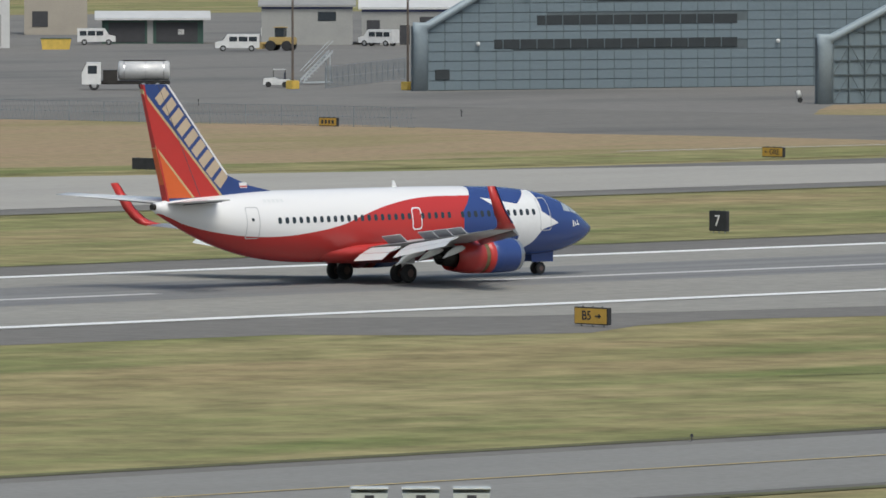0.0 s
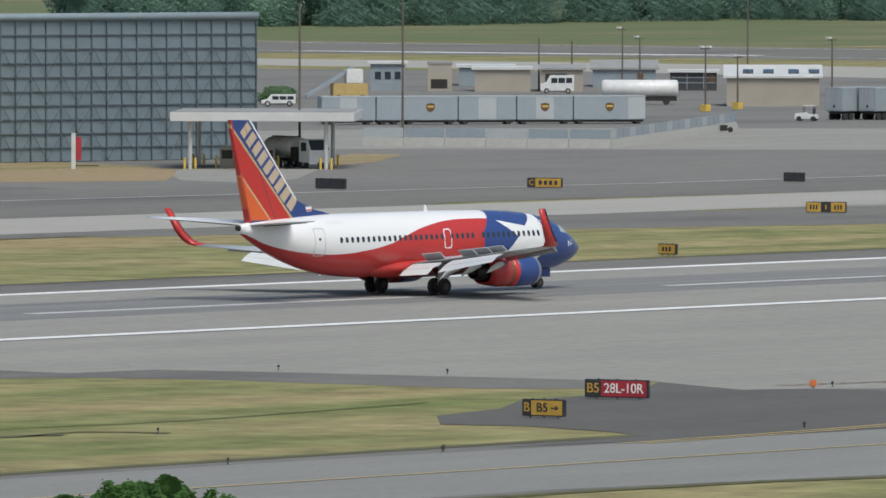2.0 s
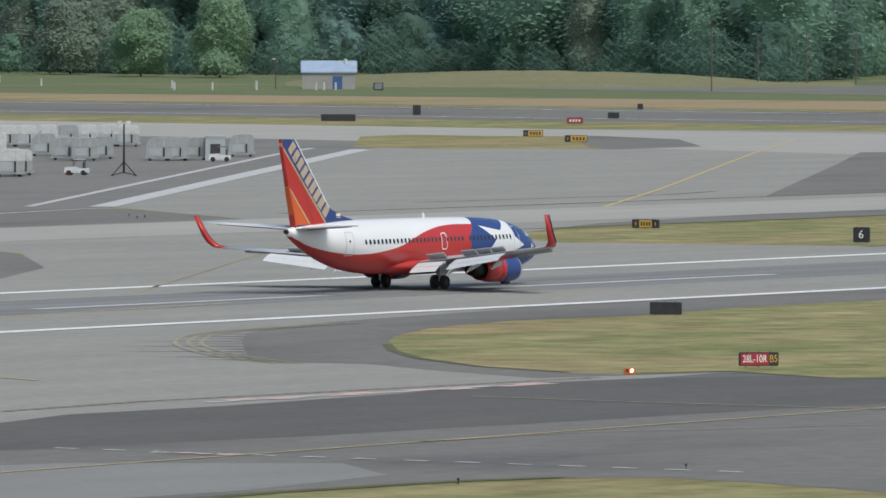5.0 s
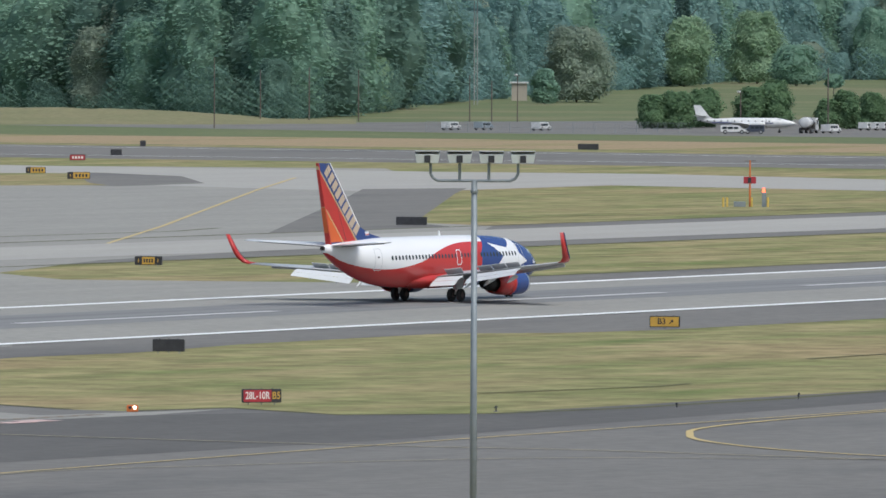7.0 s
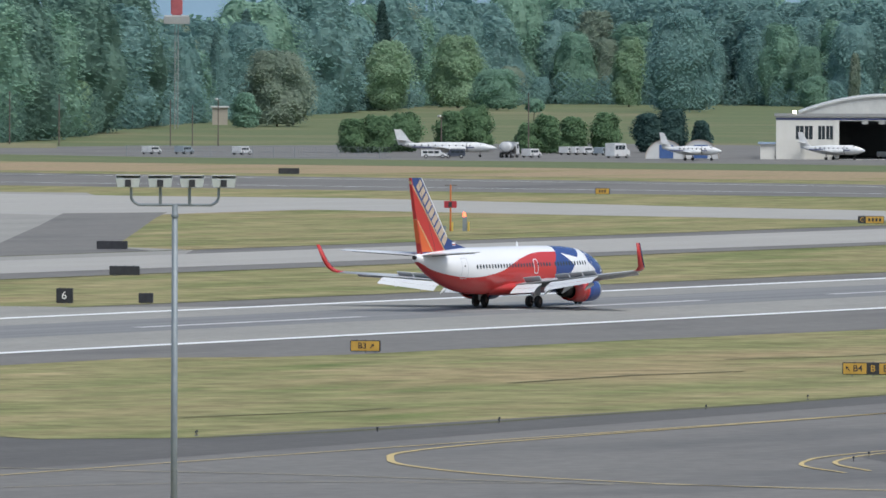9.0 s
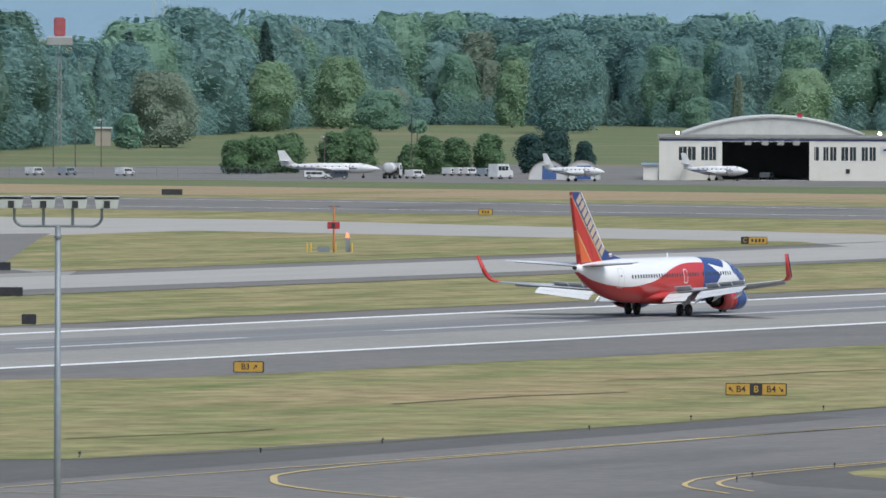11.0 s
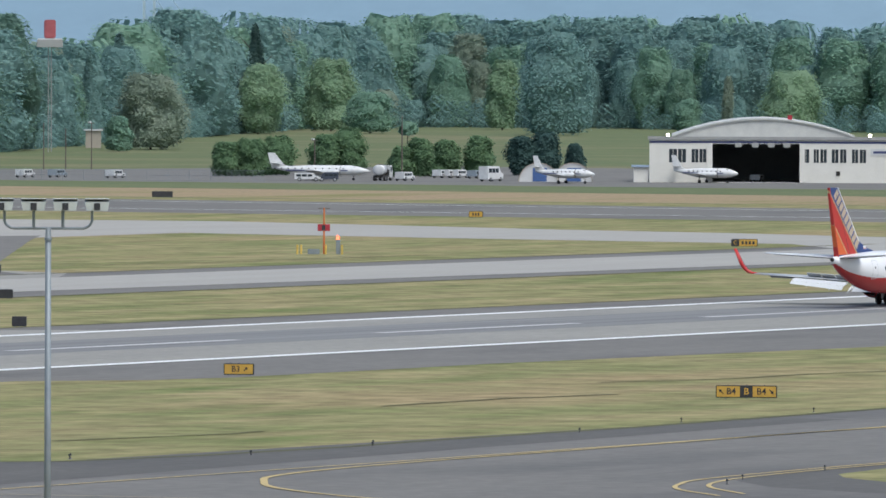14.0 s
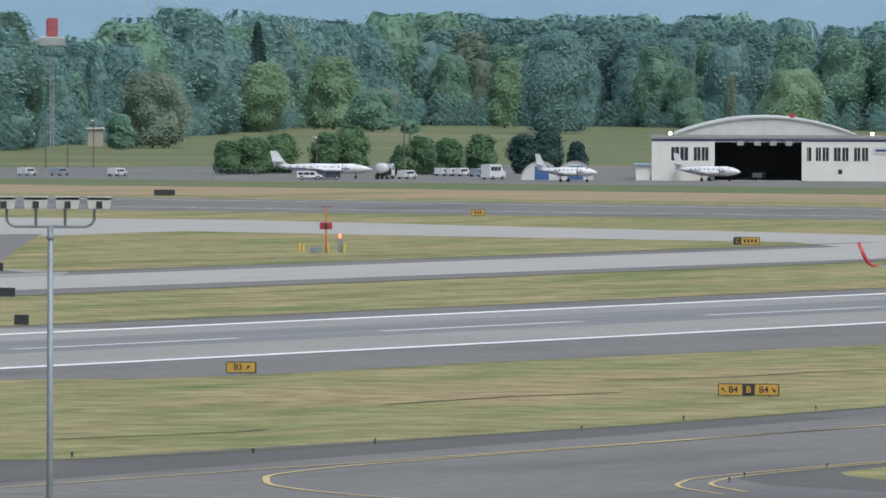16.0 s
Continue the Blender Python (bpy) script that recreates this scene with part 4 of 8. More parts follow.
def airfield_sign(m, height, panels, label, lift=0.12, deep=0.3):
    """A boxed sign on short legs, facing its -y. panels: (width, face, [(kind, text or turn, offset)], ink)."""
    sign = thing("airfield_sign", m, label, "sign", "airfield signs")
    width = sum(p[0] for p in panels)
    housing = part("housing", a_box(-width / 2 - 0.05, -deep / 2, lift, width / 2 + 0.05, deep / 2, lift + height, 0.03), SIGN_BLACK, sign)
    x = -width / 2
    for w, face, marks, ink in panels:
        if face:
            part("face", a_box(x + 0.02, -deep / 2 - 0.02, lift + 0.06, x + w - 0.02, -deep / 2 + 0.02, lift + height - 0.06), face, sign)
        for mark, value, at in marks:
            cx, cz, fy = x + w * at, lift + height / 2, -deep / 2 - 0.032
            if mark == "text":
                part("writing", letters(value, height * 0.56, cx, cz, fy, w * 0.86), ink, sign)
            elif mark == "arrow":
                part("arrow", arrow(height * 0.5, cx, cz, fy, value), ink, sign)
            else:
                for k in range(value):
                    bx = x + w * (at + (k - (value - 1) / 2) * 0.2)
                    part("writing_bar", a_box(bx - 0.06 * w, fy, cz - height * 0.22, bx + 0.06 * w, fy + 0.02, cz + height * 0.22), ink, sign)
        x += w
    for k in (-0.35, 0, 0.35):
        part("leg", a_rod((k * width, 0, 0), (k * width, 0, lift + 0.05), 0.04, n=6), GALVANISED, sign)
    for k in (-0.3, 0.0, 0.3):
        part("top_lamp", a_rod((k * width, 0, lift + height - 0.01), (k * width, 0, lift + height + 0.06), 0.05, 0.03, 8), SIGN_BLACK, sign)
    return sign


T, B = "text", "bars"
airfield_sign(pose(357.1, 370.5, 0, 0, 0, -90.0), 0.88, [(2.35, SIGN_YELLOW, [(T, "B5", 0.38), ("arrow", 0, 0.74)], SIGN_BLACK)], "yellow taxiway sign B5 with an arrow, on the grass")
airfield_sign(pose(448.4, 453.8, 0, 0, 0, -90.0), 1.28, [(1.45, None, [(T, "7", 0.5)], SIGN_WHITE)], "black distance board with a white 7 beside the runway")
airfield_sign(pose(556.9, 557.6, 0, 0, 0, -90.0), 0.78, [(2.2, SIGN_YELLOW, [("arrow", 180, 0.2), (T, "GRE", 0.6)], SIGN_BLACK)], "yellow guidance sign GRE with an arrow")
airfield_sign(pose(589.8, 644.6, 0, 0, 0, -90.0), 0.75, [(2.2, SIGN_YELLOW, [(B, 4, 0.5)], SIGN_BLACK)], "yellow guidance sign on the dry verge")
airfield_sign(pose(589.0, 564.1, 0, 0, 0, -80.0), 0.75, [(1.0, SIGN_YELLOW, [(B, 2, 0.5)], SIGN_BLACK), (0.8, None, [], SIGN_WHITE)], "yellow and black guidance sign beside the far taxiway")
airfield_sign(pose(375.6, 310.9, 0, 0, 0, -80.0), 0.82, [(0.45, None, [(T, "B", 0.5)], SIGN_YELLOW), (1.75, SIGN_YELLOW, [(T, "B5", 0.36), ("arrow", 0, 0.76)], SIGN_BLACK)], "black and yellow sign reading B, B5 with an arrow")
airfield_sign(pose(392.3, 320.0, 0, 0, 0, -75.0), 0.9, [(0.85, SIGN_BLACK, [(T, "B5", 0.5)], SIGN_YELLOW), (2.5, SIGN_RED, [(T, "28L-10R", 0.5)], SIGN_WHITE)], "red runway holding sign 28L-10R beside a black B5")
airfield_sign(pose(681.3, 563.9, 0, 0, 0, -70.0), 0.85, [(0.7, None, [(T, "C", 0.5)], SIGN_YELLOW), (2.4, SIGN_YELLOW, [(B, 4, 0.5)], SIGN_BLACK)], "black and yellow taxiway C sign")
airfield_sign(pose(641.1, 501.4, 0, 0, 0, -65.0), 0.85, [(1.2, SIGN_YELLOW, [(B, 3, 0.5)], SIGN_BLACK), (0.8, None, [(B, 1, 0.5)], SIGN_YELLOW), (1.2, SIGN_YELLOW, [(B, 3, 0.5)], SIGN_BLACK)], "long yellow and black guidance sign on the grass tip")
airfield_sign(pose(556.3, 449.2, 0, 0, 0, -90.0), 0.75, [(1.5, SIGN_YELLOW, [(B, 3, 0.5)], SIGN_BLACK)], "small yellow guidance sign on the grass")
airfield_sign(pose(518.0, 320.3, 0, 0, 0, -45.0), 0.82, [(1.75, SIGN_RED, [(T, "28L-10R", 0.5)], SIGN_WHITE), (0.55, SIGN_BLACK, [(T, "B5", 0.5)], SIGN_YELLOW)], "red runway holding sign 28L-10R on the island")
airfield_sign(pose(748.4, 452.4, 0, 0, 0, -75.0), 1.28, [(1.35, None, [(T, "6", 0.5)], SIGN_WHITE)], "black distance board with a white 6 beside the runway")
airfield_sign(pose(775.3, 491.4, 0, 0, 0, -70.0), 0.78, [(0.6, None, [(B, 1, 0.5)], SIGN_YELLOW), (1.2, SIGN_YELLOW, [(B, 4, 0.5)], SIGN_BLACK), (0.6, None, [(B, 1, 0.5)], SIGN_YELLOW)], "black and yellow guidance sign at the crossing")
airfield_sign(pose(1129.9, 727.1, 0, 0, 0, -60.0), 0.9, [(0.7, None, [(B, 1, 0.5)], SIGN_YELLOW), (2.2, SIGN_YELLOW, [(B, 4, 0.5)], SIGN_BLACK)], "far yellow and black guidance sign")
airfield_sign(pose(1161.5, 754.4, 0, 0, 0, -60.0), 0.85, [(0.6, None, [(B, 1, 0.5)], SIGN_YELLOW), (2.0, SIGN_YELLOW, [(B, 4, 0.5)], SIGN_BLACK)], "far yellow and black guidance sign")
airfield_sign(pose(1255.6, 808.2, 0, 0, 0, -60.0), 0.85, [(2.2, SIGN_RED, [(B, 4, 0.5)], SIGN_WHITE)], "far red runway holding sign")
airfield_sign(pose(652.8, 368.7, 0, 0, 0, -70.0), 0.82, [(2.15, SIGN_YELLOW, [(T, "B3", 0.4), ("arrow", 45, 0.74)], SIGN_BLACK)], "yellow taxiway sign B3 with a slanting arrow")
airfield_sign(pose(630.3, 315.6, 0, 0, 0, -68.0), 0.85, [(1.65, SIGN_YELLOW, [("arrow", 135, 0.2), (T, "B4", 0.62)], SIGN_BLACK), (0.85, SIGN_BLACK, [(T, "B", 0.5)], SIGN_YELLOW), (1.65, SIGN_YELLOW, [(T, "B4", 0.38), ("arrow", -45, 0.8)], SIGN_BLACK)], "yellow and black taxiway sign B4, B, B4 with arrows")
airfield_sign(pose(1102.7, 552.5, 0, 0, 0, -68.0), 0.9, [(0.9, None, [(T, "C", 0.5)], SIGN_YELLOW), (2.2, SIGN_YELLOW, [(B, 4, 0.5)], SIGN_BLACK)], "black and yellow taxiway C sign beyond the runway")
airfield_sign(pose(1263.9, 675.6, 0, 0, 0, -68.0), 0.85, [(1.9, SIGN_YELLOW, [(B, 3, 0.5)], SIGN_BLACK)], "small far yellow guidance sign")
# signs seen from behind: plain black boxes
for m, w, h in ((pose(502.1, 568.9, 0, 0, 0, -85.0), 2.7, 0.85), (pose(511.8, 497.7, 0, 0, 0, -85.0), 2.3, 0.85), (pose(665.8, 575.1, 0, 0, 0, -80.0), 2.9, 0.9), (pose(711.4, 560.0, 0, 0, 0, -75.0), 1.9, 0.8), (pose(661.7, 493.6, 0, 0, 0, -68.0), 2.8, 0.8), (pose(588.4, 371.3, 0, 0, 0, -68.0), 2.1, 0.85),
                (pose(1249.9, 846.3, 0, 0, 0, -60.0), 5.0, 1.0), (pose(1306.5, 870.0, 0, 0, 0, -60.0), 1.1, 1.5), (pose(1298.7, 829.0, 0, 0, 0, -60.0), 1.6, 0.9), (pose(1378.1, 874.6, 0, 0, 0, -60.0), 0.8, 0.9), (pose(752.8, 446.9, 0, 0, 0, -68.0), 1.15, 0.85), (pose(834.2, 497.6, 0, 0, 0, -68.0), 2.8, 0.85),
                (pose(927.0, 554.5, 0, 0, 0, -68.0), 3.2, 0.85), (pose(1396.0, 802.5, 0, 0, 0, -62.0), 3.2, 0.9)):
    airfield_sign(m, h, [(w, None, [], SIGN_WHITE)], "back of a black airfield sign on short legs")


def edge_light(m, tall=0.2, top=None):
    lamp = thing("taxiway_light", m, "small dark taxiway edge light on a stake", "light", "taxiway lights")
    part("stake", a_rod((0, 0, 0), (0, 0, tall), 0.025, n=6), SIGN_BLACK, lamp)
    part("lens", a_rod((0, 0, tall), (0, 0, tall + 0.12), 0.075, 0.05, 8), top or SIGN_BLACK, lamp)
    part("base", a_rod((0, 0, 0), (0, 0, 0.03), 0.12, n=10), JOINT_GREY, lamp)


for m in (pose(291.7, 296.8, 0, 0, 0, 0.0), pose(352.5, 315.1, 0, 0, 0, 0.0), pose(321.3, 296.4, 0, 0, 0, 0.0), pose(335.3, 295.6, 0, 0, 0, 0.0), pose(349.9, 295.5, 0, 0, 0, 0.0), pose(395.7, 365.2, 0, 0, 0, 0.0), pose(404.9, 353.4, 0, 0, 0, 0.0), pose(407.5, 343.9, 0, 0, 0, 0.0), pose(409.7, 320.0, 0, 0, 0, 0.0), pose(398.9, 306.2, 0, 0, 0, 0.0), pose(389.0, 298.9, 0, 0, 0, 0.0), pose(376.8, 296.0, 0, 0, 0, 0.0),
          pose(349.2, 295.0, 0, 0, 0, 0.0), pose(351.5, 266.0, 0, 0, 0, 0.0), pose(364.3, 265.4, 0, 0, 0, 0.0), pose(352.9, 267.0, 0, 0, 0, 0.0), pose(365.2, 266.0, 0, 0, 0, 0.0), pose(376.6, 295.8, 0, 0, 0, 0.0), pose(394.9, 260.6, 0, 0, 0, 0.0), pose(412.6, 259.2, 0, 0, 0, 0.0), pose(528.0, 297.4, 0, 0, 0, 0.0), pose(543.3, 297.5, 0, 0, 0, 0.0), pose(516.9, 303.4, 0, 0, 0, 0.0), pose(527.9, 297.3, 0, 0, 0, 0.0),
          pose(545.4, 298.6, 0, 0, 0, 0.0), pose(570.2, 297.3, 0, 0, 0, 0.0), pose(589.3, 299.8, 0, 0, 0, 0.0), pose(610.6, 300.7, 0, 0, 0, 0.0), pose(513.2, 257.2, 0, 0, 0, 0.0), pose(507.5, 255.3, 0, 0, 0, 0.0), pose(527.4, 259.0, 0, 0, 0, 0.0), pose(517.7, 303.8, 0, 0, 0, 0.0), pose(775.0, 547.4, 0, 0, 0, 0.0), pose(781.2, 552.7, 0, 0, 0, 0.0), pose(778.8, 549.2, 0, 0, 0, 0.0)):
    edge_light(m)
guard = thing("runway_guard_light", pose(504.4, 320.8, 0, 0, 0, -57.5), "low orange runway guard light with one lit lamp", "light")
part("body", a_box(-0.35, -0.2, 0.0, 0.35, 0.2, 0.42, 0.05), ORANGE, guard)
part("lamp", a_rod((0.14, -0.22, 0.27), (0.14, -0.19, 0.27), 0.1, n=12), LIT_WHITE, guard)
part("lamp", a_rod((-0.14, -0.22, 0.27), (-0.14, -0.19, 0.27), 0.1, n=12), SIGN_BLACK, guard)
guard = thing("runway_guard_light", pose(408.1, 320.0, 0, 0, 0, -51.9), "low orange runway guard light on the exit's edge", "light")
part("body", a_box(-0.18, -0.15, 0.1, 0.18, 0.15, 0.45, 0.05), ORANGE, guard)
part("stake", a_rod((0, 0, 0), (0, 0, 0.15), 0.04), GALVANISED, guard)


HEAD_PALE = material("pale_lamp_housing", (0.58, 0.61, 0.58), 0.5, 0.0, second=(0.48, 0.51, 0.49), size=0.5, grain=0.1)


def flood_mast(m, height, spread, heads, r, label):
    """A tall steel pole with a curved cross arm and box floodlights, facing its -y."""
    mast = thing("floodlight_mast", m, label, "light mast", "floodlight masts")
    part("pole", a_rod((0, 0, 0), (0, 0, height), r * 1.25, r, 16), GALVANISED, mast, smooth=True)
    part("collar", a_rod((0, 0, height - 0.5), (0, 0, height - 0.4), r * 1.3, n=16), GALVANISED, mast)
    bm = bmesh.new()
    path = [(-spread, 0, height + 0.7), (-spread, 0, height + 0.25), (-spread + 0.1, 0, height + 0.08), (-spread + 0.3, 0, height - 0.02), (spread - 0.3, 0, height - 0.02), (spread - 0.1, 0, height + 0.08), (spread, 0, height + 0.25), (spread, 0, height + 0.7)]
    for a, b in zip(path, path[1:]):
        rod(bm, a, b, 0.055)
    part("cross_arm", bm, GALVANISED, mast)
    for k in range(heads):
        x = -spread + 2 * spread * k / (heads - 1)
        if 0 < k < heads - 1:
            part("stem", a_rod((x, 0, height), (x, 0, height + 0.7), 0.06), GALVANISED, mast)
        tilt = (-0.12, 0.0, 0.1, 0.2)[k % 4]
        head = part("lamp_head", loft([[(x - 0.42 + tilt, -0.4, height + 0.68), (x + 0.42 + tilt, -0.4, height + 0.68), (x + 0.42 + tilt, 0.4, height + 0.75), (x - 0.42 + tilt, 0.4, height + 0.75)],
                                       [(x - 0.48 + tilt, -0.44, height + 1.02), (x + 0.48 + tilt, -0.44, height + 1.02), (x + 0.48 + tilt, 0.44, height + 1.12), (x - 0.48 + tilt, 0.44, height + 1.12)]]), HEAD_PALE, mast)
        part("bracket", a_box(x - 0.12 + tilt, -0.46, height + 0.7, x + 0.12 + tilt, -0.42, height + 0.98), SIGN_BLACK, head)
        part("lid", a_box(x - 0.5 + tilt, -0.46, height + 1.12, x + 0.5 + tilt, 0.46, height + 1.16, 0.02), LAMP_GLASS, head)


MAST = (344.53, 203.22, 17.29)
flood_mast(pose(MAST[0], MAST[1], 0, 0, 0, -60.0), MAST[2], 1.72, 4, 0.115, "tall grey steel floodlight mast with four box lamps")
MAST = (177.24, 190.23, 7.75)
flood_mast(pose(MAST[0], MAST[1], 0, 0, 0, -43.0), MAST[2] - 0.85, 1.2, 3, 0.13, "floodlight mast with three pale lamp heads below the terrace")
POST = (182.20, 171.18, 9.50)
post = thing("slim_post", pose(POST[0], POST[1], 0), "slim grey post with dark bands", "post")
part("tube", a_rod((0, 0, 0), (0, 0, POST[2]), 0.04, n=8), GALVANISED, post)
for k in range(3):
    part("band", a_rod((0, 0, POST[2] - 0.1 - 0.12 * k), (0, 0, POST[2] - 0.05 - 0.12 * k), 0.05, n=8), SIGN_BLACK, post)


def tall_pole(m, height, r=0.16, label="slim dark lamp pole behind the apron", lamp=0, mat_=None, base=False):
    pole = thing("lamp_pole", m, label, "pole", "poles")
    part("shaft", a_rod((0, 0, 0), (0, 0, height), r, r * 0.7, 10), mat_ or WOOD_POLE, pole)
    if base:
        part("base_guard", a_box(-0.5, -0.5, 0, 0.5, 0.5, 0.85, 0.06), BOLLARD_YELLOW, pole)
    if lamp:
        part("arm", a_box(-0.9, -0.06, height - 0.12, 0.9, 0.06, height, 0.02), mat_ or WOOD_POLE, pole)
        for k in range(lamp):
            x = -0.7 + 1.4 * k / max(lamp - 1, 1)
            part("lamp_head", a_box(x - 0.3, -0.25, height + 0.02, x + 0.3, 0.25, height + 0.3, 0.04), LAMP_GLASS, pole)


for m, h, lamp, base in ((pose(678.7, 747.1, 0, 0, 0, 0.0), 16.0, 0, True), (pose(683.8, 735.8, 0, 0, 0, 0.0), 16.0, 0, True), (pose(720.8, 626.5, 0, 0, 0, 0.0), 15.5, 0, False), (pose(796.9, 678.6, 0, 0, 0, 0.0), 17.0, 0, False), (pose(950.9, 762.1, 0, 0, 0, 0.0), 7.6, 2, True), (pose(964.1, 767.7, 0, 0, 0, 0.0), 6.4, 1, True), (pose(977.3, 763.5, 0, 0, 0, 0.0), 8.4, 1, False), (pose(989.7, 786.5, 0, 0, 0, 0.0), 16.0, 2, False),
                         (pose(1046.8, 867.5, 0, 0, 0, 0.0), 7.0, 0, False), (pose(1056.3, 869.6, 0, 0, 0, 0.0), 6.5, 0, False), (pose(1056.0, 857.6, 0, 0, 0, 0.0), 7.0, 1, False), (pose(1054.4, 859.3, 0, 0, 0, 0.0), 8.2, 1, False), (pose(948.2, 730.9, 0, 0, 0, 0.0), 4.9, 2, False), (pose(1012.9, 761.3, 0, 0, 0, 0.0), 6.2, 2, False), (pose(1071.7, 791.7, 0, 0, 0, 0.0), 4.3, 1, False),
                         (pose(1696.1, 990.8, 0, 0, 0, 0.0), 9.0, 1, False), (pose(1692.4, 994.4, 0, 0, 0, 0.0), 8.0, 0, False), (pose(1689.3, 997.5, 0, 0, 0, 0.0), 9.0, 0, False), (pose(1611.0, 876.3, 0, 0, 0, 0.0), 11.5, 0, False), (pose(1613.0, 895.4, 0, 0, 0, 0.0), 7.0, 1, False), (pose(1550.2, 1063.6, 0, 0, 0, 0.0), 5.4, 1, False), (pose(1577.8, 985.9, 0, 0, 0, 0.0), 13.0, 0, False), (pose(1667.7, 1031.6, 0, 0, 0, 0.0), 10.0, 0, False), (pose(1674.1, 1024.5, 0, 0, 0, 0.0), 10.5, 0, False), (pose(1680.6, 1017.3, 0, 0, 0, 0.0), 10.0, 0, False)):
    tall_pole(m, h, 0.13, lamp=lamp, base=base)

# wind sensor station on the far island
st = thing("navigation_station", pose(1035.6, 573.6, 0, 0, 0, -61.0), "orange mast with a red marker board and yellow bollards", "airfield equipment")
part("mast", a_rod((0, 0, 0), (0, 0, 5.4), 0.12, 0.09), ORANGE, st)
part("board", a_box(-0.75, -0.1, 2.7, 0.7, 0.1, 3.5, 0.03), SIGN_RED, st)
part("board_mark", a_box(-0.25, -0.14, 2.8, 0.15, -0.1, 3.4), SIGN_BLACK, st)
part("cross_arm", a_box(-0.7, -0.03, 5.3, 0.7, 0.03, 5.38), WOOD_POLE, st)
part("cabinet", a_box(-1.9, -0.4, 0, -0.5, 0.4, 0.6, 0.04), GALVANISED, st)
part("cabinet", a_box(1.4, -0.3, 0, 1.9, 0.3, 1.7, 0.04), GALVANISED, st)
for x in (-3.1, -2.65, 0.2, 2.1):
    part("bollard", a_rod((x, -0.5, 0), (x, -0.5, 1.1), 0.12, n=8), BOLLARD_YELLOW, st)
part("warning_lamp", a_rod((1.6, 0, 1.7), (1.6, 0, 2.2), 0.2, 0.12), LIT_RED, st)


# ---- ground run-up enclosure: two tall panelled steel walls ----
CLAD = material("grey_green_cladding", (0.192, 0.242, 0.270), 0.6, 0.15, second=(0.158, 0.206, 0.232), size=3.0, amount=0.7, grain=0.1, grain_size=0.4)
CLAD_EDGE = material("pale_blue_cladding", (0.30, 0.355, 0.385), 0.5, 0.15, second=(0.26, 0.315, 0.345), size=1.2, amount=0.7, grain=0.1)
STEEL_DARK = material("dark_steel_frame", (0.142, 0.178, 0.196), 0.6, 0.3, size=1.0, grain=0.1)
SHELF = material("baffle_sheet", (0.235, 0.285, 0.305), 0.55, 0.15, second=(0.20, 0.24, 0.245), size=1.5, amount=0.7, grain=0.12)
# dark tone standing in for the shade below the baffles
GAP_SHADE = material("painted_gap_shade", (0.085, 0.10, 0.108), 0.8, second=(0.11, 0.13, 0.14), size=1.0)
RECESS = material("dark_recess", (0.035, 0.042, 0.046), 0.8, size=1.0)
JOINT = material("joint_backing", (0.115, 0.14, 0.15), 0.8, size=1.0)


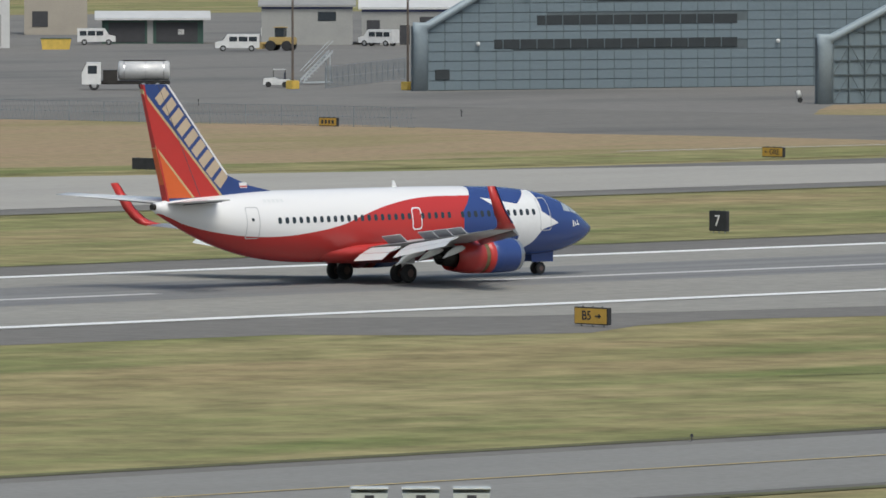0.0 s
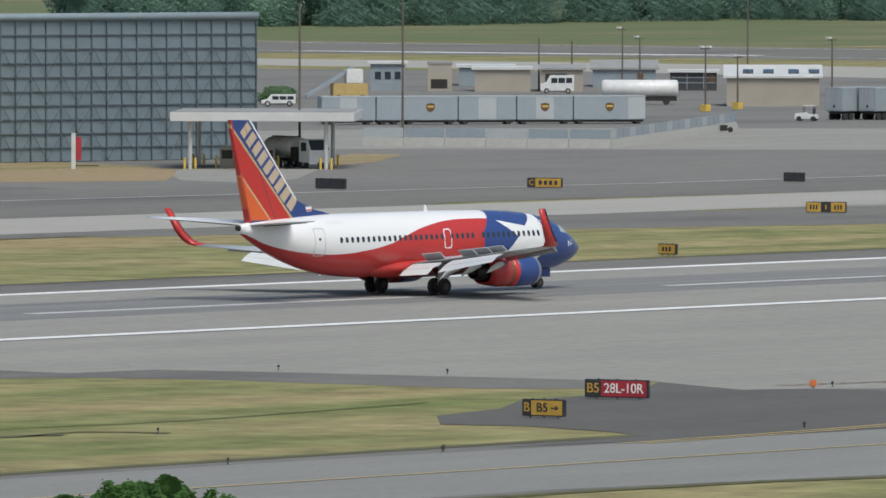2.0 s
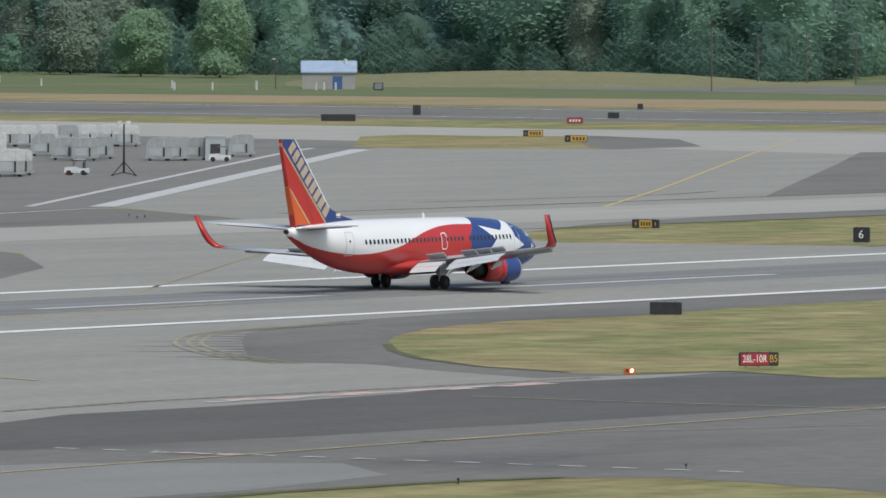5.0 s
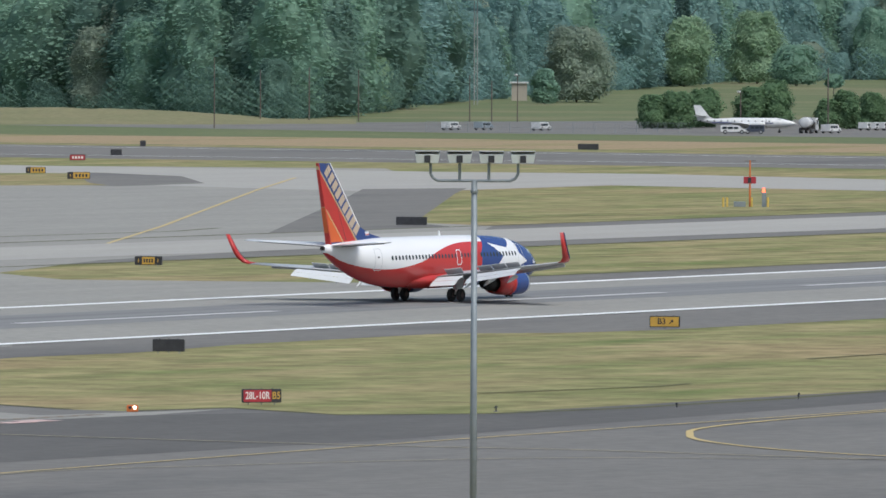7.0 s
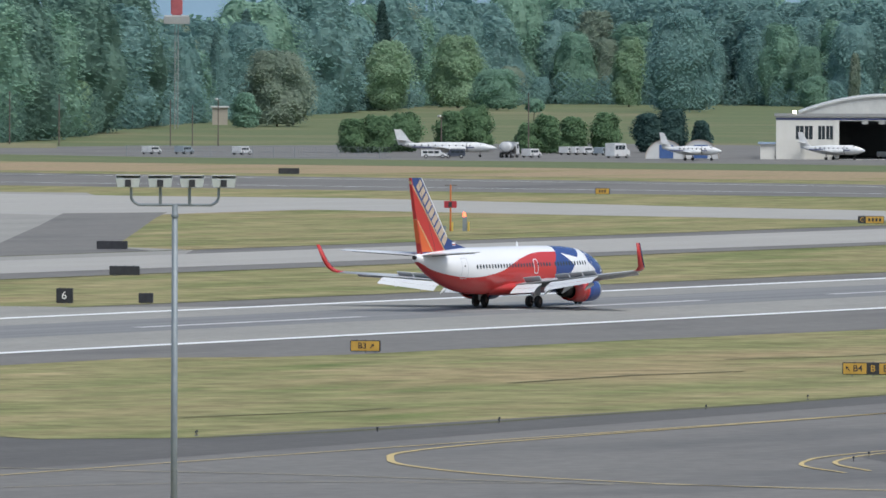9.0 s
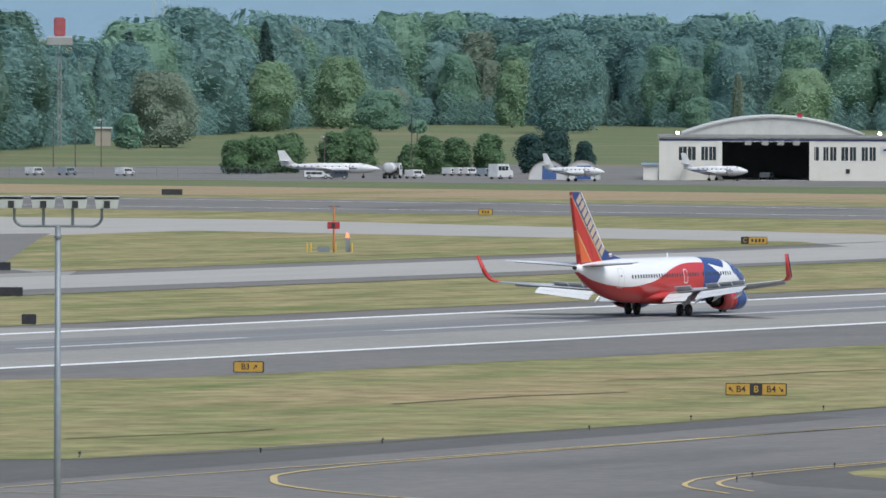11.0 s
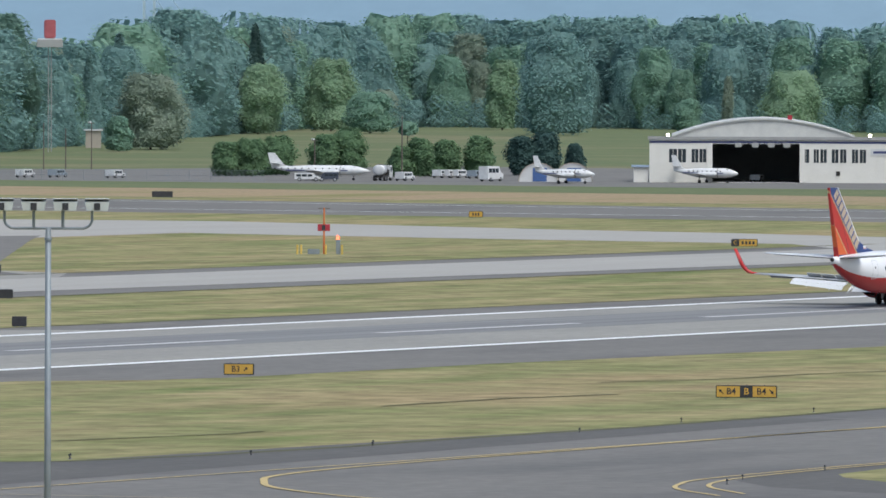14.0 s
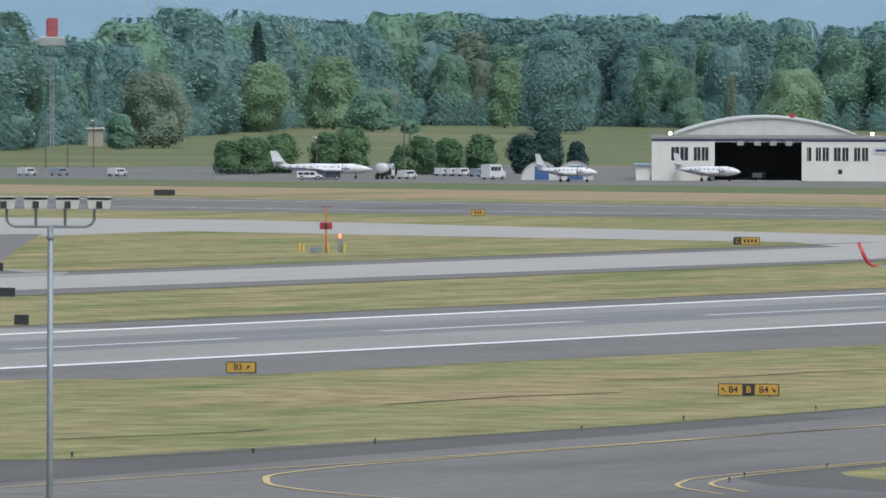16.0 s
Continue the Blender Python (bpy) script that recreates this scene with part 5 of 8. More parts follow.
def enclosure_wall(m, name, label, length, low, high, rise, cell, dark_rows=()):
    """A wall along its x axis, facing -y; its top climbs from low to high over `rise` metres."""
    wall = thing(name, m, label, "blast wall")
    top = lambda x: min(high, low + (high - low) * max(0.0, x - 1.5) / rise)
    part("backing", prism([(0, 0), (length, 0), (length, high), (1.5 + rise, high), (1.5, low), (0, low)], 0.05, 0.5), JOINT, wall)
    # cladding panels with open joints; the low band of them as pieces of their own
    cw, ch = cell
    shared = {}
    rest = bmesh.new()
    count = 0
    for i in range(int((length - 1.6) / cw)):
        for j in range(int(high / ch) + 1):
            x0, x1, z0, z1 = 1.6 + i * cw + 0.04, 1.6 + (i + 1) * cw - 0.04, 0.05 + j * ch + 0.04, 0.05 + (j + 1) * ch - 0.04
            if any(a - 0.01 < z0 + ch / 2 < b + 0.01 and c < x0 < d for a, b, c, d in dark_rows):
                continue
            ta, tb = min(z1, top(x0)), min(z1, top(x1))
            if ta < z0 + 0.05:
                continue
            if ta == z1 and tb == z1 and count < 280 and j < 7:
                if "panel" not in shared:
                    shared["panel"] = part("panel", a_box(0, -0.02, 0, cw - 0.08, 0.06, ch - 0.08), CLAD, wall)
                    ob = shared["panel"]
                else:
                    ob = new("panel", shared["panel"].data)
                    ob.parent = wall
                ob.location = (x0, 0, z0)
                count += 1
            else:
                v = [rest.verts.new(p) for p in ((x0, -0.02, z0), (x1, -0.02, z0), (x1, -0.02, tb), (x0, -0.02, ta))]
                u = [rest.verts.new((q.co.x, 0.06, q.co.z)) for q in v]
                rest.faces.new(v)
                for k in range(4):
                    rest.faces.new((v[k], v[k - 1], u[k - 1], u[k]))
    part("upper_panels", rest, CLAD, wall, kind="stuff")
    # pale rounded end post and sloping coping
    bm = bmesh.new()
    rings = []
    for x, z in ((0.8, 0.0), (0.8, low - 0.8)):
        rings.append([(x + 0.8 * math.cos(k * math.pi / 6), -0.05 + 0.5 * math.sin(k * math.pi / 6), z) for k in range(12)])
    rings.append([(0.75 + 0.85 * math.cos(k * math.pi / 6), -0.05 + 0.5 * math.sin(k * math.pi / 6), low - 0.1 - 0.5 * math.cos(k * math.pi / 6)) for k in range(12)])
    a, b = Vector((1.5, 0, low)), Vector((1.5 + rise, 0, high))
    n = Vector((-(high - low), 0, rise)).normalized()
    for p in (a, b, b + Vector((length - 1.5 - rise, 0, 0))):
        nn = n if p is not None and p.x < 2 + rise else Vector((0, 0, 1))
        rings.append([tuple(p + nn * 0.40 * -math.cos(k * math.pi / 6) + Vector((0, -0.05 + 0.5 * math.sin(k * math.pi / 6), 0))) for k in range(12)])
    part("coping", loft(rings), CLAD_EDGE, wall, "pale rounded coping and end post", smooth=True)
    return wall, top


GRE_A = pose(681.1, 732.1, 0, 0, 0, -15.4)
GRE_B = pose(674.6, 669.7, 0, 0, 0, -15.4)
wall_a, top_a = enclosure_wall(GRE_A, "enclosure_wall", "grey panelled run-up enclosure wall with dark vent strips", 80, 6.4, 15.5, 17.5, (1.9, 0.95),
                               [(4.2, 5.0, 9.4, 36), (6.6, 7.5, 14.2, 36), (8.9, 9.8, 19.3, 36)])
for z, x0 in ((4.05, 9.0), (6.4, 13.8), (8.8, 18.9)):
    strip = part("vent_strip", a_box(x0, -0.06, z, 36.5, 0.02, z + 0.95, 0.02), RECESS, wall_a, "dark vent strip")
    bm = bmesh.new()
    for k in range(int((36.5 - x0) / 1.9)):
        box(bm, x0 + 1.9 * k + 0.9, -0.12, z, x0 + 1.9 * k + 1.0, -0.06, z + 0.95)
    part("vent_mullions", bm, STEEL_DARK, strip)
for x, z in ((7.0, 4.6), (41, 4.6), (49, 4.8), (12.5, 9.3)):
    lamp = part("wall_lamp", bmesh.new(), LAMP_GLASS, wall_a, "pale round wall lamp")
    bm = bmesh.new()
    bmesh.ops.create_uvsphere(bm, u_segments=12, v_segments=8, radius=0.22, matrix=Matrix.Translation((x, -0.4, z)))
    bm.to_mesh(lamp.data)
    bm.free()
part("hatch", a_box(2.4, -0.1, 1.1, 4.0, -0.02, 2.1, 0.03), RECESS, wall_a, "dark hatch near the end post")
wall_b, top_b = enclosure_wall(GRE_B, "enclosure_wall", "grey run-up enclosure wall with steel studs and sloped baffles", 70.5, 6.2, 13.9, 17.0, (1.72, 1.35))
# studs and rails in front of the panels
for i in range(41):
    x = 1.6 + 1.72 * i
    z = top_b(x) - 0.5
    part("stud", a_box(x - 0.055, -0.22, 0, x + 0.055, -0.02, z), STEEL_DARK, wall_b)
for z in (1.4, 2.75, 4.1, 5.45, 6.8, 8.15, 9.5, 10.85, 12.2):
    x0 = 1.6 if z < 6 else 1.5 + (z + 0.6 - 6.2) / 7.7 * 17.0
    part("rail", a_box(x0, -0.2, z - 0.05, 70.4, -0.03, z + 0.05), STEEL_DARK, wall_b)
bm = bmesh.new()
for i in range(0, 40, 2):
    x = 1.6 + 1.72 * i
    for j in range(4):
        z0, z1 = 0.2 + 2.7 * j, 2.9 + 2.7 * j
        if z1 < top_b(x) - 0.4 and not (6 < x < 36.5):
            rod(bm, (x, -0.3, z0), (x + 1.72, -0.3, z1), 0.036, n=5)
            rod(bm, (x + 3.44, -0.3, z0), (x + 1.72, -0.3, z1), 0.036, n=5)
part("cross_braces", bm, STEEL_DARK, wall_b, kind="stuff")
for x0, z_in, z_out, reach, cuts in ((7.6, 4.75, 2.35, 3.0, (29.0, 24.0)), (12.4, 7.25, 5.45, 2.5, (24.5, 30.5)), (17.4, 9.65, 7.95, 2.3, (26.5,)), (22.2, 12.0, 10.2, 2.1, ())):
    x1 = 36.3
    spans = [x0] + sorted(cuts) + [x1]
    baffle = new("baffle")
    baffle.parent = wall_b
    tagged(baffle, "sloped sheet-metal baffle on posts")
    for a, b in zip(spans, spans[1:]):
        part("sheet", loft([[(a + 0.05, -0.25, z_in), (a + 0.6, -reach, z_out), (a + 0.6, -reach, z_out - 0.08), (a + 0.05, -0.25, z_in - 0.1)], [(b - 0.5, -0.25, z_in), (b, -reach, z_out), (b, -reach, z_out - 0.08), (b - 0.5, -0.25, z_in - 0.1)]]), SHELF, baffle)
    part("end_plate", loft([[(x0 - 0.05, -0.25, z_in), (x0 + 0.5, -reach, z_out), (x0 - 0.05, -0.25, z_out - 0.2)], [(x0, -0.25, z_in), (x0 + 0.55, -reach, z_out), (x0, -0.25, z_out - 0.2)]]), SHELF, baffle)
    # dark sheet put where only shade falls under the baffle
    part("painted_shade", a_box(x0 + 0.1, -0.3, z_out - 1.2 if z_out > 3 else 0.05, x1 - 0.2, -0.26, z_out + 0.3), GAP_SHADE, baffle)
    bm = bmesh.new()
    n = int((x1 - x0) / 1.72)
    low = 0.0 if z_out < 3 else z_out - 1.25
    for k in range(n + 1):
        x = x0 + 0.75 + 1.72 * k
        rod(bm, (x, -reach + 0.1, z_out), (x + 0.25, -reach + 0.5, low), 0.09, n=6)
        if z_out > 9 or k % 3 == 0:
            rod(bm, (x - 0.3, -0.3, z_in + 0.1), (x + 0.1, -reach * 0.6, z_out + (z_in - z_out) * 0.42), 0.05, n=5)
        if k % 3 == 1:
            rod(bm, (x, -reach + 0.1, z_out - 0.1), (x + 1.8, -reach + 0.5, low), 0.05, n=5)
    part("post_row", bm, SHELF, baffle)
# stays behind the far end
bm = bmesh.new()
rod(bm, (70.4, 0.3, 13.2), (73.0, 6.0, 0), 0.16)
rod(bm, (70.4, 0.3, 13.2), (70.4, 6.0, 0), 0.16)
for z in (2.5, 5, 7.5, 10):
    f = 1 - z / 13.2
    rod(bm, (70.4, 0.3, z), (70.4 + 2.6 * f, 0.3 + 5.7 * f, z), 0.09)
    rod(bm, (70.4, 0.3, z + 2.4), (70.4 + 2.6 * f, 0.3 + 5.7 * f, z), 0.07)
part("stay", bm, STEEL_DARK, wall_b, "dark raking steel stays")


# ---- buildings, vehicles and cargo behind the runway ----
WALL_BEIGE = material("beige_render", (0.40, 0.36, 0.30), 0.85, second=(0.35, 0.315, 0.265), size=3, grain=0.1)
WALL_GREY = material("grey_block_wall", (0.36, 0.36, 0.34), 0.85, second=(0.31, 0.31, 0.30), size=3, grain=0.1)
WALL_BLUEGREY = material("blue_grey_metal_wall", (0.27, 0.31, 0.34), 0.6, second=(0.23, 0.27, 0.30), size=2, grain=0.1)
ROOF_WHITE = material("white_metal_roof", (0.62, 0.62, 0.61), 0.5, second=(0.54, 0.54, 0.53), size=2, grain=0.1)
ROOF_GREY = material("grey_roof", (0.33, 0.33, 0.32), 0.7, size=2, grain=0.1)
ROOF_BLUE = material("pale_blue_roof", (0.36, 0.45, 0.58), 0.5, size=2, grain=0.1)
WHITE_BODY = material("white_vehicle_paint", (0.72, 0.72, 0.71), 0.35, size=0.8)
DARK_BODY = material("dark_vehicle_paint", (0.05, 0.06, 0.09), 0.4, size=0.8)
BLUE_DOOR = material("blue_door_paint", (0.06, 0.12, 0.30), 0.5, size=0.6)
DOOR_DARK = material("dark_doorway", (0.05, 0.05, 0.055), 0.7, size=0.8)
TRIM_BLUE = material("dark_blue_trim", (0.05, 0.06, 0.16), 0.5, size=0.8)
TRAILER_GREY = material("trailer_grey", (0.33, 0.375, 0.405), 0.5, 0.1, second=(0.28, 0.325, 0.36), size=1.5, amount=0.7, grain=0.1)
TRAILER_PALE = material("trailer_pale", (0.46, 0.49, 0.50), 0.5, 0.1, second=(0.40, 0.43, 0.45), size=1.5, amount=0.7, grain=0.1)
LOGO_BROWN = material("brown_emblem", (0.14, 0.075, 0.03), 0.5, size=0.4)
ALU = material("dull_aluminium", (0.47, 0.48, 0.47), 0.5, 0.25, second=(0.34, 0.35, 0.35), size=0.6, amount=0.8, grain=0.15)
TANK_SILVER = material("pale_tank_paint", (0.66, 0.66, 0.65), 0.4, 0.1, second=(0.55, 0.55, 0.55), size=1.2, grain=0.08)
TARP = material("white_tarpaulin", (0.66, 0.66, 0.63), 0.6, second=(0.50, 0.50, 0.485), size=0.7, grain=0.12)
JERSEY = material("barrier_concrete", (0.42, 0.41, 0.385), 0.85, second=(0.36, 0.355, 0.33), size=0.8, grain=0.15)
DIGGER = material("digger_yellow", (0.50, 0.36, 0.14), 0.5, size=0.6)
SKIP_GREEN = material("dark_green_paint", (0.04, 0.09, 0.07), 0.6, size=0.6)


def building(m, name, label, w, d, h, wall_mat, roof_mat, gable=0.0, openings=(), eave=0.4, category="building"):
    """A plain building: x along its front, front at y = 0. openings: x0, z0, x1, z1, material, part name."""
    b = thing(name, m, label, category)
    part("wall", a_box(0, 0, 0, w, d, h), wall_mat, b)
    if gable:
        part("roof", loft([[(x, -eave, h), (x, -eave, h + 0.25), (x, d / 2, h + gable + 0.25), (x, d + eave, h + 0.25), (x, d + eave, h), (x, d / 2, h + gable)] for x in (-eave, w + eave)]), roof_mat, b)
        part("gable_wall", loft([[(x, 0.02, h - 0.05), (x, d / 2, h + gable - 0.02), (x, d - 0.02, h - 0.05)] for x in (0.02, w - 0.02)]), wall_mat, b)
    else:
        part("roof", a_box(-eave, -eave, h, w + eave, d + eave, h + 0.35, 0.03), roof_mat, b)
    for x0, z0, x1, z1, mat_, nm in openings:
        part(nm, a_box(x0, -0.06, z0, x1, 0.03, z1, 0.02), mat_, b)
    return b


def van(m, label, mat_=None, length=5.6, h=2.0, category="van"):
    """x is forward."""
    v = thing("van", m, label, category)
    mat_ = mat_ or WHITE_BODY
    body = part("body", loft([[(x, y, z) for x, z in ((-length / 2, 0.4), (-length / 2, h), (length * 0.22, h), (length * 0.33, h * 0.62), (length / 2, h * 0.52), (length / 2, 0.4))] for y in (-0.95, 0.95)]), mat_, v)
    for s in (-1, 1):
        for x0, x1 in ((-length * 0.44, -length * 0.26), (-length * 0.23, -length * 0.03), (0.0, length * 0.18)):
            part("window", a_box(x0, s * 0.965 - 0.01, h * 0.58, x1, s * 0.965 + 0.01, h * 0.86), PANE, v)
    part("windscreen", loft([[(length * 0.235, y, h * 0.95), (length * 0.325, y, h * 0.65), (length * 0.335, y, h * 0.66), (length * 0.245, y, h * 0.96)] for y in (-0.8, 0.8)]), PANE, v)
    for x in (-length * 0.32, length * 0.32):
        for y in (-0.85, 0.85):
            w = part("wheel", a_rod((x, y - 0.12, 0.36), (x, y + 0.12, 0.36), 0.36, n=14), TYRE, v)
            part("hub", a_rod((x, y - 0.13, 0.36), (x, y + 0.13, 0.36), 0.2, n=10), BARE_METAL, w)
    part("bumper", a_box(length / 2 - 0.05, -0.9, 0.4, length / 2 + 0.1, 0.9, 0.62, 0.03), DARK_METAL, v)
    return v


def tank_truck(m, label, length=8.6, tank_mat=None):
    """x is forward."""
    t = thing("tank_truck", m, label, "truck")
    part("chassis", a_box(-length / 2, -0.5, 0.6, length / 2 - 0.4, 0.5, 0.95, 0.03), DARK_METAL, t)
    cab = part("cab", loft([[(length / 2 - 1.9, y, 0.6), (length / 2 - 1.9, y, 2.75), (length / 2 - 0.5, y, 2.75), (length / 2, y, 1.7), (length / 2, y, 0.6)] for y in (-1.15, 1.15)]), WHITE_BODY, t)
    for s in (-1, 1):
        part("cab_window", a_box(length / 2 - 1.5, s * 1.16 - 0.01, 1.65, length / 2 - 0.6, s * 1.16 + 0.01, 2.45), PANE, cab)
    part("windscreen", loft([[(length / 2 - 0.47, y, 2.68), (length / 2 + 0.02, y, 1.75), (length / 2 + 0.04, y, 1.78), (length / 2 - 0.43, y, 2.7)] for y in (-1.0, 1.0)]), PANE, cab)
    rings = []
    for x, r in ((-length / 2, 0.75), (-length / 2 + 0.15, 1.0), (length / 2 - 3.75, 1.0), (length / 2 - 3.6, 0.75)):
        rings.append([(x, 1.15 * r * math.sin(k * math.pi / 10), 1.95 + 0.95 * r * math.cos(k * math.pi / 10)) for k in range(20)])
    part("tank", loft(rings), tank_mat or TANK_SILVER, t, "pale silver cylindrical tank", smooth=True)
    for x in (-length / 2 + 0.6, -length / 2 + 2.4, length / 2 - 4.2):
        part("tank_band", loft([[(x + o, 1.17 * math.sin(k * math.pi / 10), 1.95 + 0.97 * math.cos(k * math.pi / 10)) for k in range(20)] for o in (-0.05, 0.05)]), BARE_METAL, t)
    part("catwalk", a_box(-length / 2 + 0.4, -0.3, 2.9, length / 2 - 4.0, 0.3, 2.98), DARK_METAL, t)
    part("pump_locker", a_box(length / 2 - 3.5, -1.1, 0.7, length / 2 - 2.1, 1.1, 2.0, 0.04), DARK_METAL, t)
    for x in (-length * 0.36, -length * 0.2, length * 0.36):
        for y in (-0.95, 0.95):
            w = part("wheel", a_rod((x, y - 0.18, 0.5), (x, y + 0.18, 0.5), 0.5, n=14), TYRE, t)
            part("hub", a_rod((x, y - 0.19, 0.5), (x, y + 0.19, 0.5), 0.25, n=10), BARE_METAL, w)
    return t


def cargo_trailer(m, label, length=6.2, h=2.75, wide=2.5, lift=1.0):
    """x is its length; -x is the door end."""
    t = thing("cargo_trailer", m, label, "trailer", "parked cargo trailers")
    part("container", a_box(0, -wide / 2, lift, length, wide / 2, lift + h, 0.05), TRAILER_GREY, t)
    part("roof_cap", a_box(-0.03, -wide / 2 - 0.03, lift + h - 0.12, length + 0.03, wide / 2 + 0.03, lift + h + 0.02, 0.02), TRAILER_PALE, t)
    door = part("rear_door", a_box(-0.05, -wide / 2 + 0.1, lift + 0.1, 0.0, wide / 2 - 0.1, lift + h - 0.15, 0.02), TRAILER_PALE, t)
    for y in (-0.6, 0.0, 0.6):
        part("lock_bar", a_rod((-0.08, y, lift + 0.15), (-0.08, y, lift + h - 0.2), 0.03, n=6), BARE_METAL, door)
    part("latch_plate", a_box(-0.09, -0.25, lift + 0.45, -0.05, 0.0, lift + 0.75), DARK_METAL, door)
    part("chassis", a_box(0.2, -0.9, lift - 0.3, length - 0.2, 0.9, lift, 0.03), DARK_METAL, t)
    for x in (0.9, 1.9, length - 1.1):
        for y in (-0.95, 0.95):
            part("wheel", a_rod((x, y - 0.15, 0.42), (x, y + 0.15, 0.42), 0.42, n=12), TYRE, t)
    return t


def dome_container(m, label, w=2.3, d=2.4, h=2.0, mat_=None, lid=None):
    """A contoured air-freight container on a low dolly; rounded at the top on one side."""
    c = thing("air_container", m, label, "cargo container", "air cargo containers")
    prof = [(-w / 2, 0.45), (-w / 2, 0.45 + h * 0.5), (-w * 0.45, 0.45 + h * 0.74), (-w * 0.34, 0.45 + h * 0.91), (-w * 0.17, 0.45 + h * 0.985), (0, 0.45 + h), (w * 0.32, 0.45 + h), (w * 0.43, 0.45 + h * 0.93), (w * 0.48, 0.45 + h * 0.8), (w / 2, 0.45)]
    part("shell", prism(prof, -d / 2, d / 2), mat_ or ALU, c)
    top = [(x * 1.015, z + 0.02) for x, z in prof[1:-1]]
    low = min(top[0][1], top[-1][1])
    part("cover", prism([(top[0][0], low)] + top + [(top[-1][0], low)], -d / 2 - 0.03, d / 2 + 0.03), lid or TARP, c, "pale rounded cover")
    part("door_panel", a_box(-w * 0.36, -d / 2 - 0.05, 0.62, w * 0.1, -d / 2 - 0.02, 0.45 + h * 0.47), TRAILER_PALE, c)
    part("door_post", a_box(w * 0.16, -d / 2 - 0.06, 0.5, w * 0.22, -d / 2 - 0.02, 0.45 + h * 0.5), DARK_METAL, c)
    for x in (-w * 0.18, w * 0.2):
        part("strap", a_box(x - 0.04, -d / 2 - 0.045, 0.45 + h * 0.48, x + 0.04, -d / 2 - 0.032, 0.42 + h * 0.95), BARE_METAL, c)
    for x in (-w / 2, w / 2):
        part("edge_rail", a_box(x - 0.05, -d / 2 - 0.05, 0.42, x + 0.05, d / 2 + 0.05, 0.55), BARE_METAL, c)
    part("dolly_deck", a_box(-w / 2 - 0.15, -d / 2 - 0.1, 0.28, w / 2 + 0.15, d / 2 + 0.1, 0.43, 0.02), BARE_METAL, c)
    for x in (-w * 0.35, w * 0.35):
        for y in (-d * 0.35, d * 0.35):
            part("wheel", a_rod((x, y - 0.07, 0.17), (x, y + 0.07, 0.17), 0.17, n=10), TYRE, c)
    return c


# behind the far taxiway, on the left
building(pose(813.5, 929.9, 0, 0, 0, -41.2), "equipment_shed", "low open shed with a pale roof and dark bays", 12.3, 7, 2.9, SKIP_GREEN, ROOF_WHITE, 0.8, [(0.8, 0.2, 5.2, 2.6, DOOR_DARK, "bay"), (6.6, 0.2, 11.6, 2.6, DOOR_DARK, "bay"), (5.5, 0, 6.2, 2.9, WALL_GREY, "pier"), (9.2, 1.1, 10.0, 1.8, SIGN_WHITE, "notice")], 0.9)
building(pose(822.8, 911.3, 0, 0, 0, -42.1), "workshop", "grey block workshop with a pale roof and blue eaves", 11.0, 14, 4.6, WALL_GREY, ROOF_GREY, 1.5, [(6.8, 2.9, 9.0, 4.0, PANE, "window"), (0.0, 4.35, 11.0, 4.6, TRIM_BLUE, "eaves_band")])
building(pose(831.5, 902.9, 0, 0, 0, -42.6), "workshop", "long grey block workshop with a white roof", 22.0, 18, 4.3, WALL_GREY, ROOF_WHITE, 2.6, [(0.6, 0, 2.2, 3.0, DOOR_DARK, "doorway"), (4.6, 0, 5.8, 2.4, DOOR_DARK, "door"), (7.0, 0, 10.0, 3.4, DOOR_DARK, "doorway"), (0.0, 4.0, 22.0, 4.3, TRIM_BLUE, "eaves_band")])
building(pose(781.2, 923.6, 0, 0, 0, -40.2), "storage_hall", "tall pale storage hall behind the yard", 9.2, 12, 12, ROOF_WHITE, ROOF_WHITE, 0.0, [(6.9, 0.2, 8.2, 4.0, WALL_GREY, "door")])
building(pose(844.4, 980.2, 0, 0, 0, -40.7), "yard_building", "beige yard building behind the vans", 8.0, 10, 7.5, WALL_BEIGE, ROOF_GREY, 0.0, [(1.0, 1.0, 3.0, 3.0, DOOR_DARK, "doorway")])
tank_truck(pose(663.7, 755.1, 0, 0, 0, 138.7), "white-cabbed tank truck with a polished tank on the apron", 8.7)
van(pose(796.4, 886.3, 0, 0, 0, 138.1), "white passenger van parked before the workshop", length=5.2)
van(pose(828.4, 896.5, 0, 0, 0, 107.3), "white van parked beside a workshop door", length=4.6)
van(pose(808.5, 925.2, 0, 0, 0, -41.1), "white van with a dark rack parked by the shed", length=4.6)
van(pose(848.2, 935.5, 0, 0, 0, 137.8), "white box van behind the loader", length=5.4, h=2.6)
skip = thing("waste_skip", pose(787.6, 908.4, 0, 0, 0, -40.9), "yellow open waste skip", "skip")
part("bin", loft([[(-1.7, -0.8, 0.0), (1.5, -0.8, 0.0), (1.5, 0.8, 0.0), (-1.7, 0.8, 0.0)], [(-1.9, -0.9, 1.3), (1.7, -0.9, 1.3), (1.7, 0.9, 1.3), (-1.9, 0.9, 1.3)]]), BOLLARD_YELLOW, skip)
part("rim", a_box(-1.95, -0.95, 1.28, 1.75, 0.95, 1.36), SKIP_GREEN, skip)
lo = thing("wheel_loader", pose(802.2, 885.2, 0, 0, 0, 117.8), "sand-coloured wheel loader parked in the yard", "digger")
part("body", a_box(-1.8, -0.8, 0.7, 1.2, 0.8, 1.6, 0.1), DIGGER, lo)
part("cab", a_box(-0.6, -0.6, 1.6, 0.5, 0.6, 2.7, 0.08), PANE, lo)
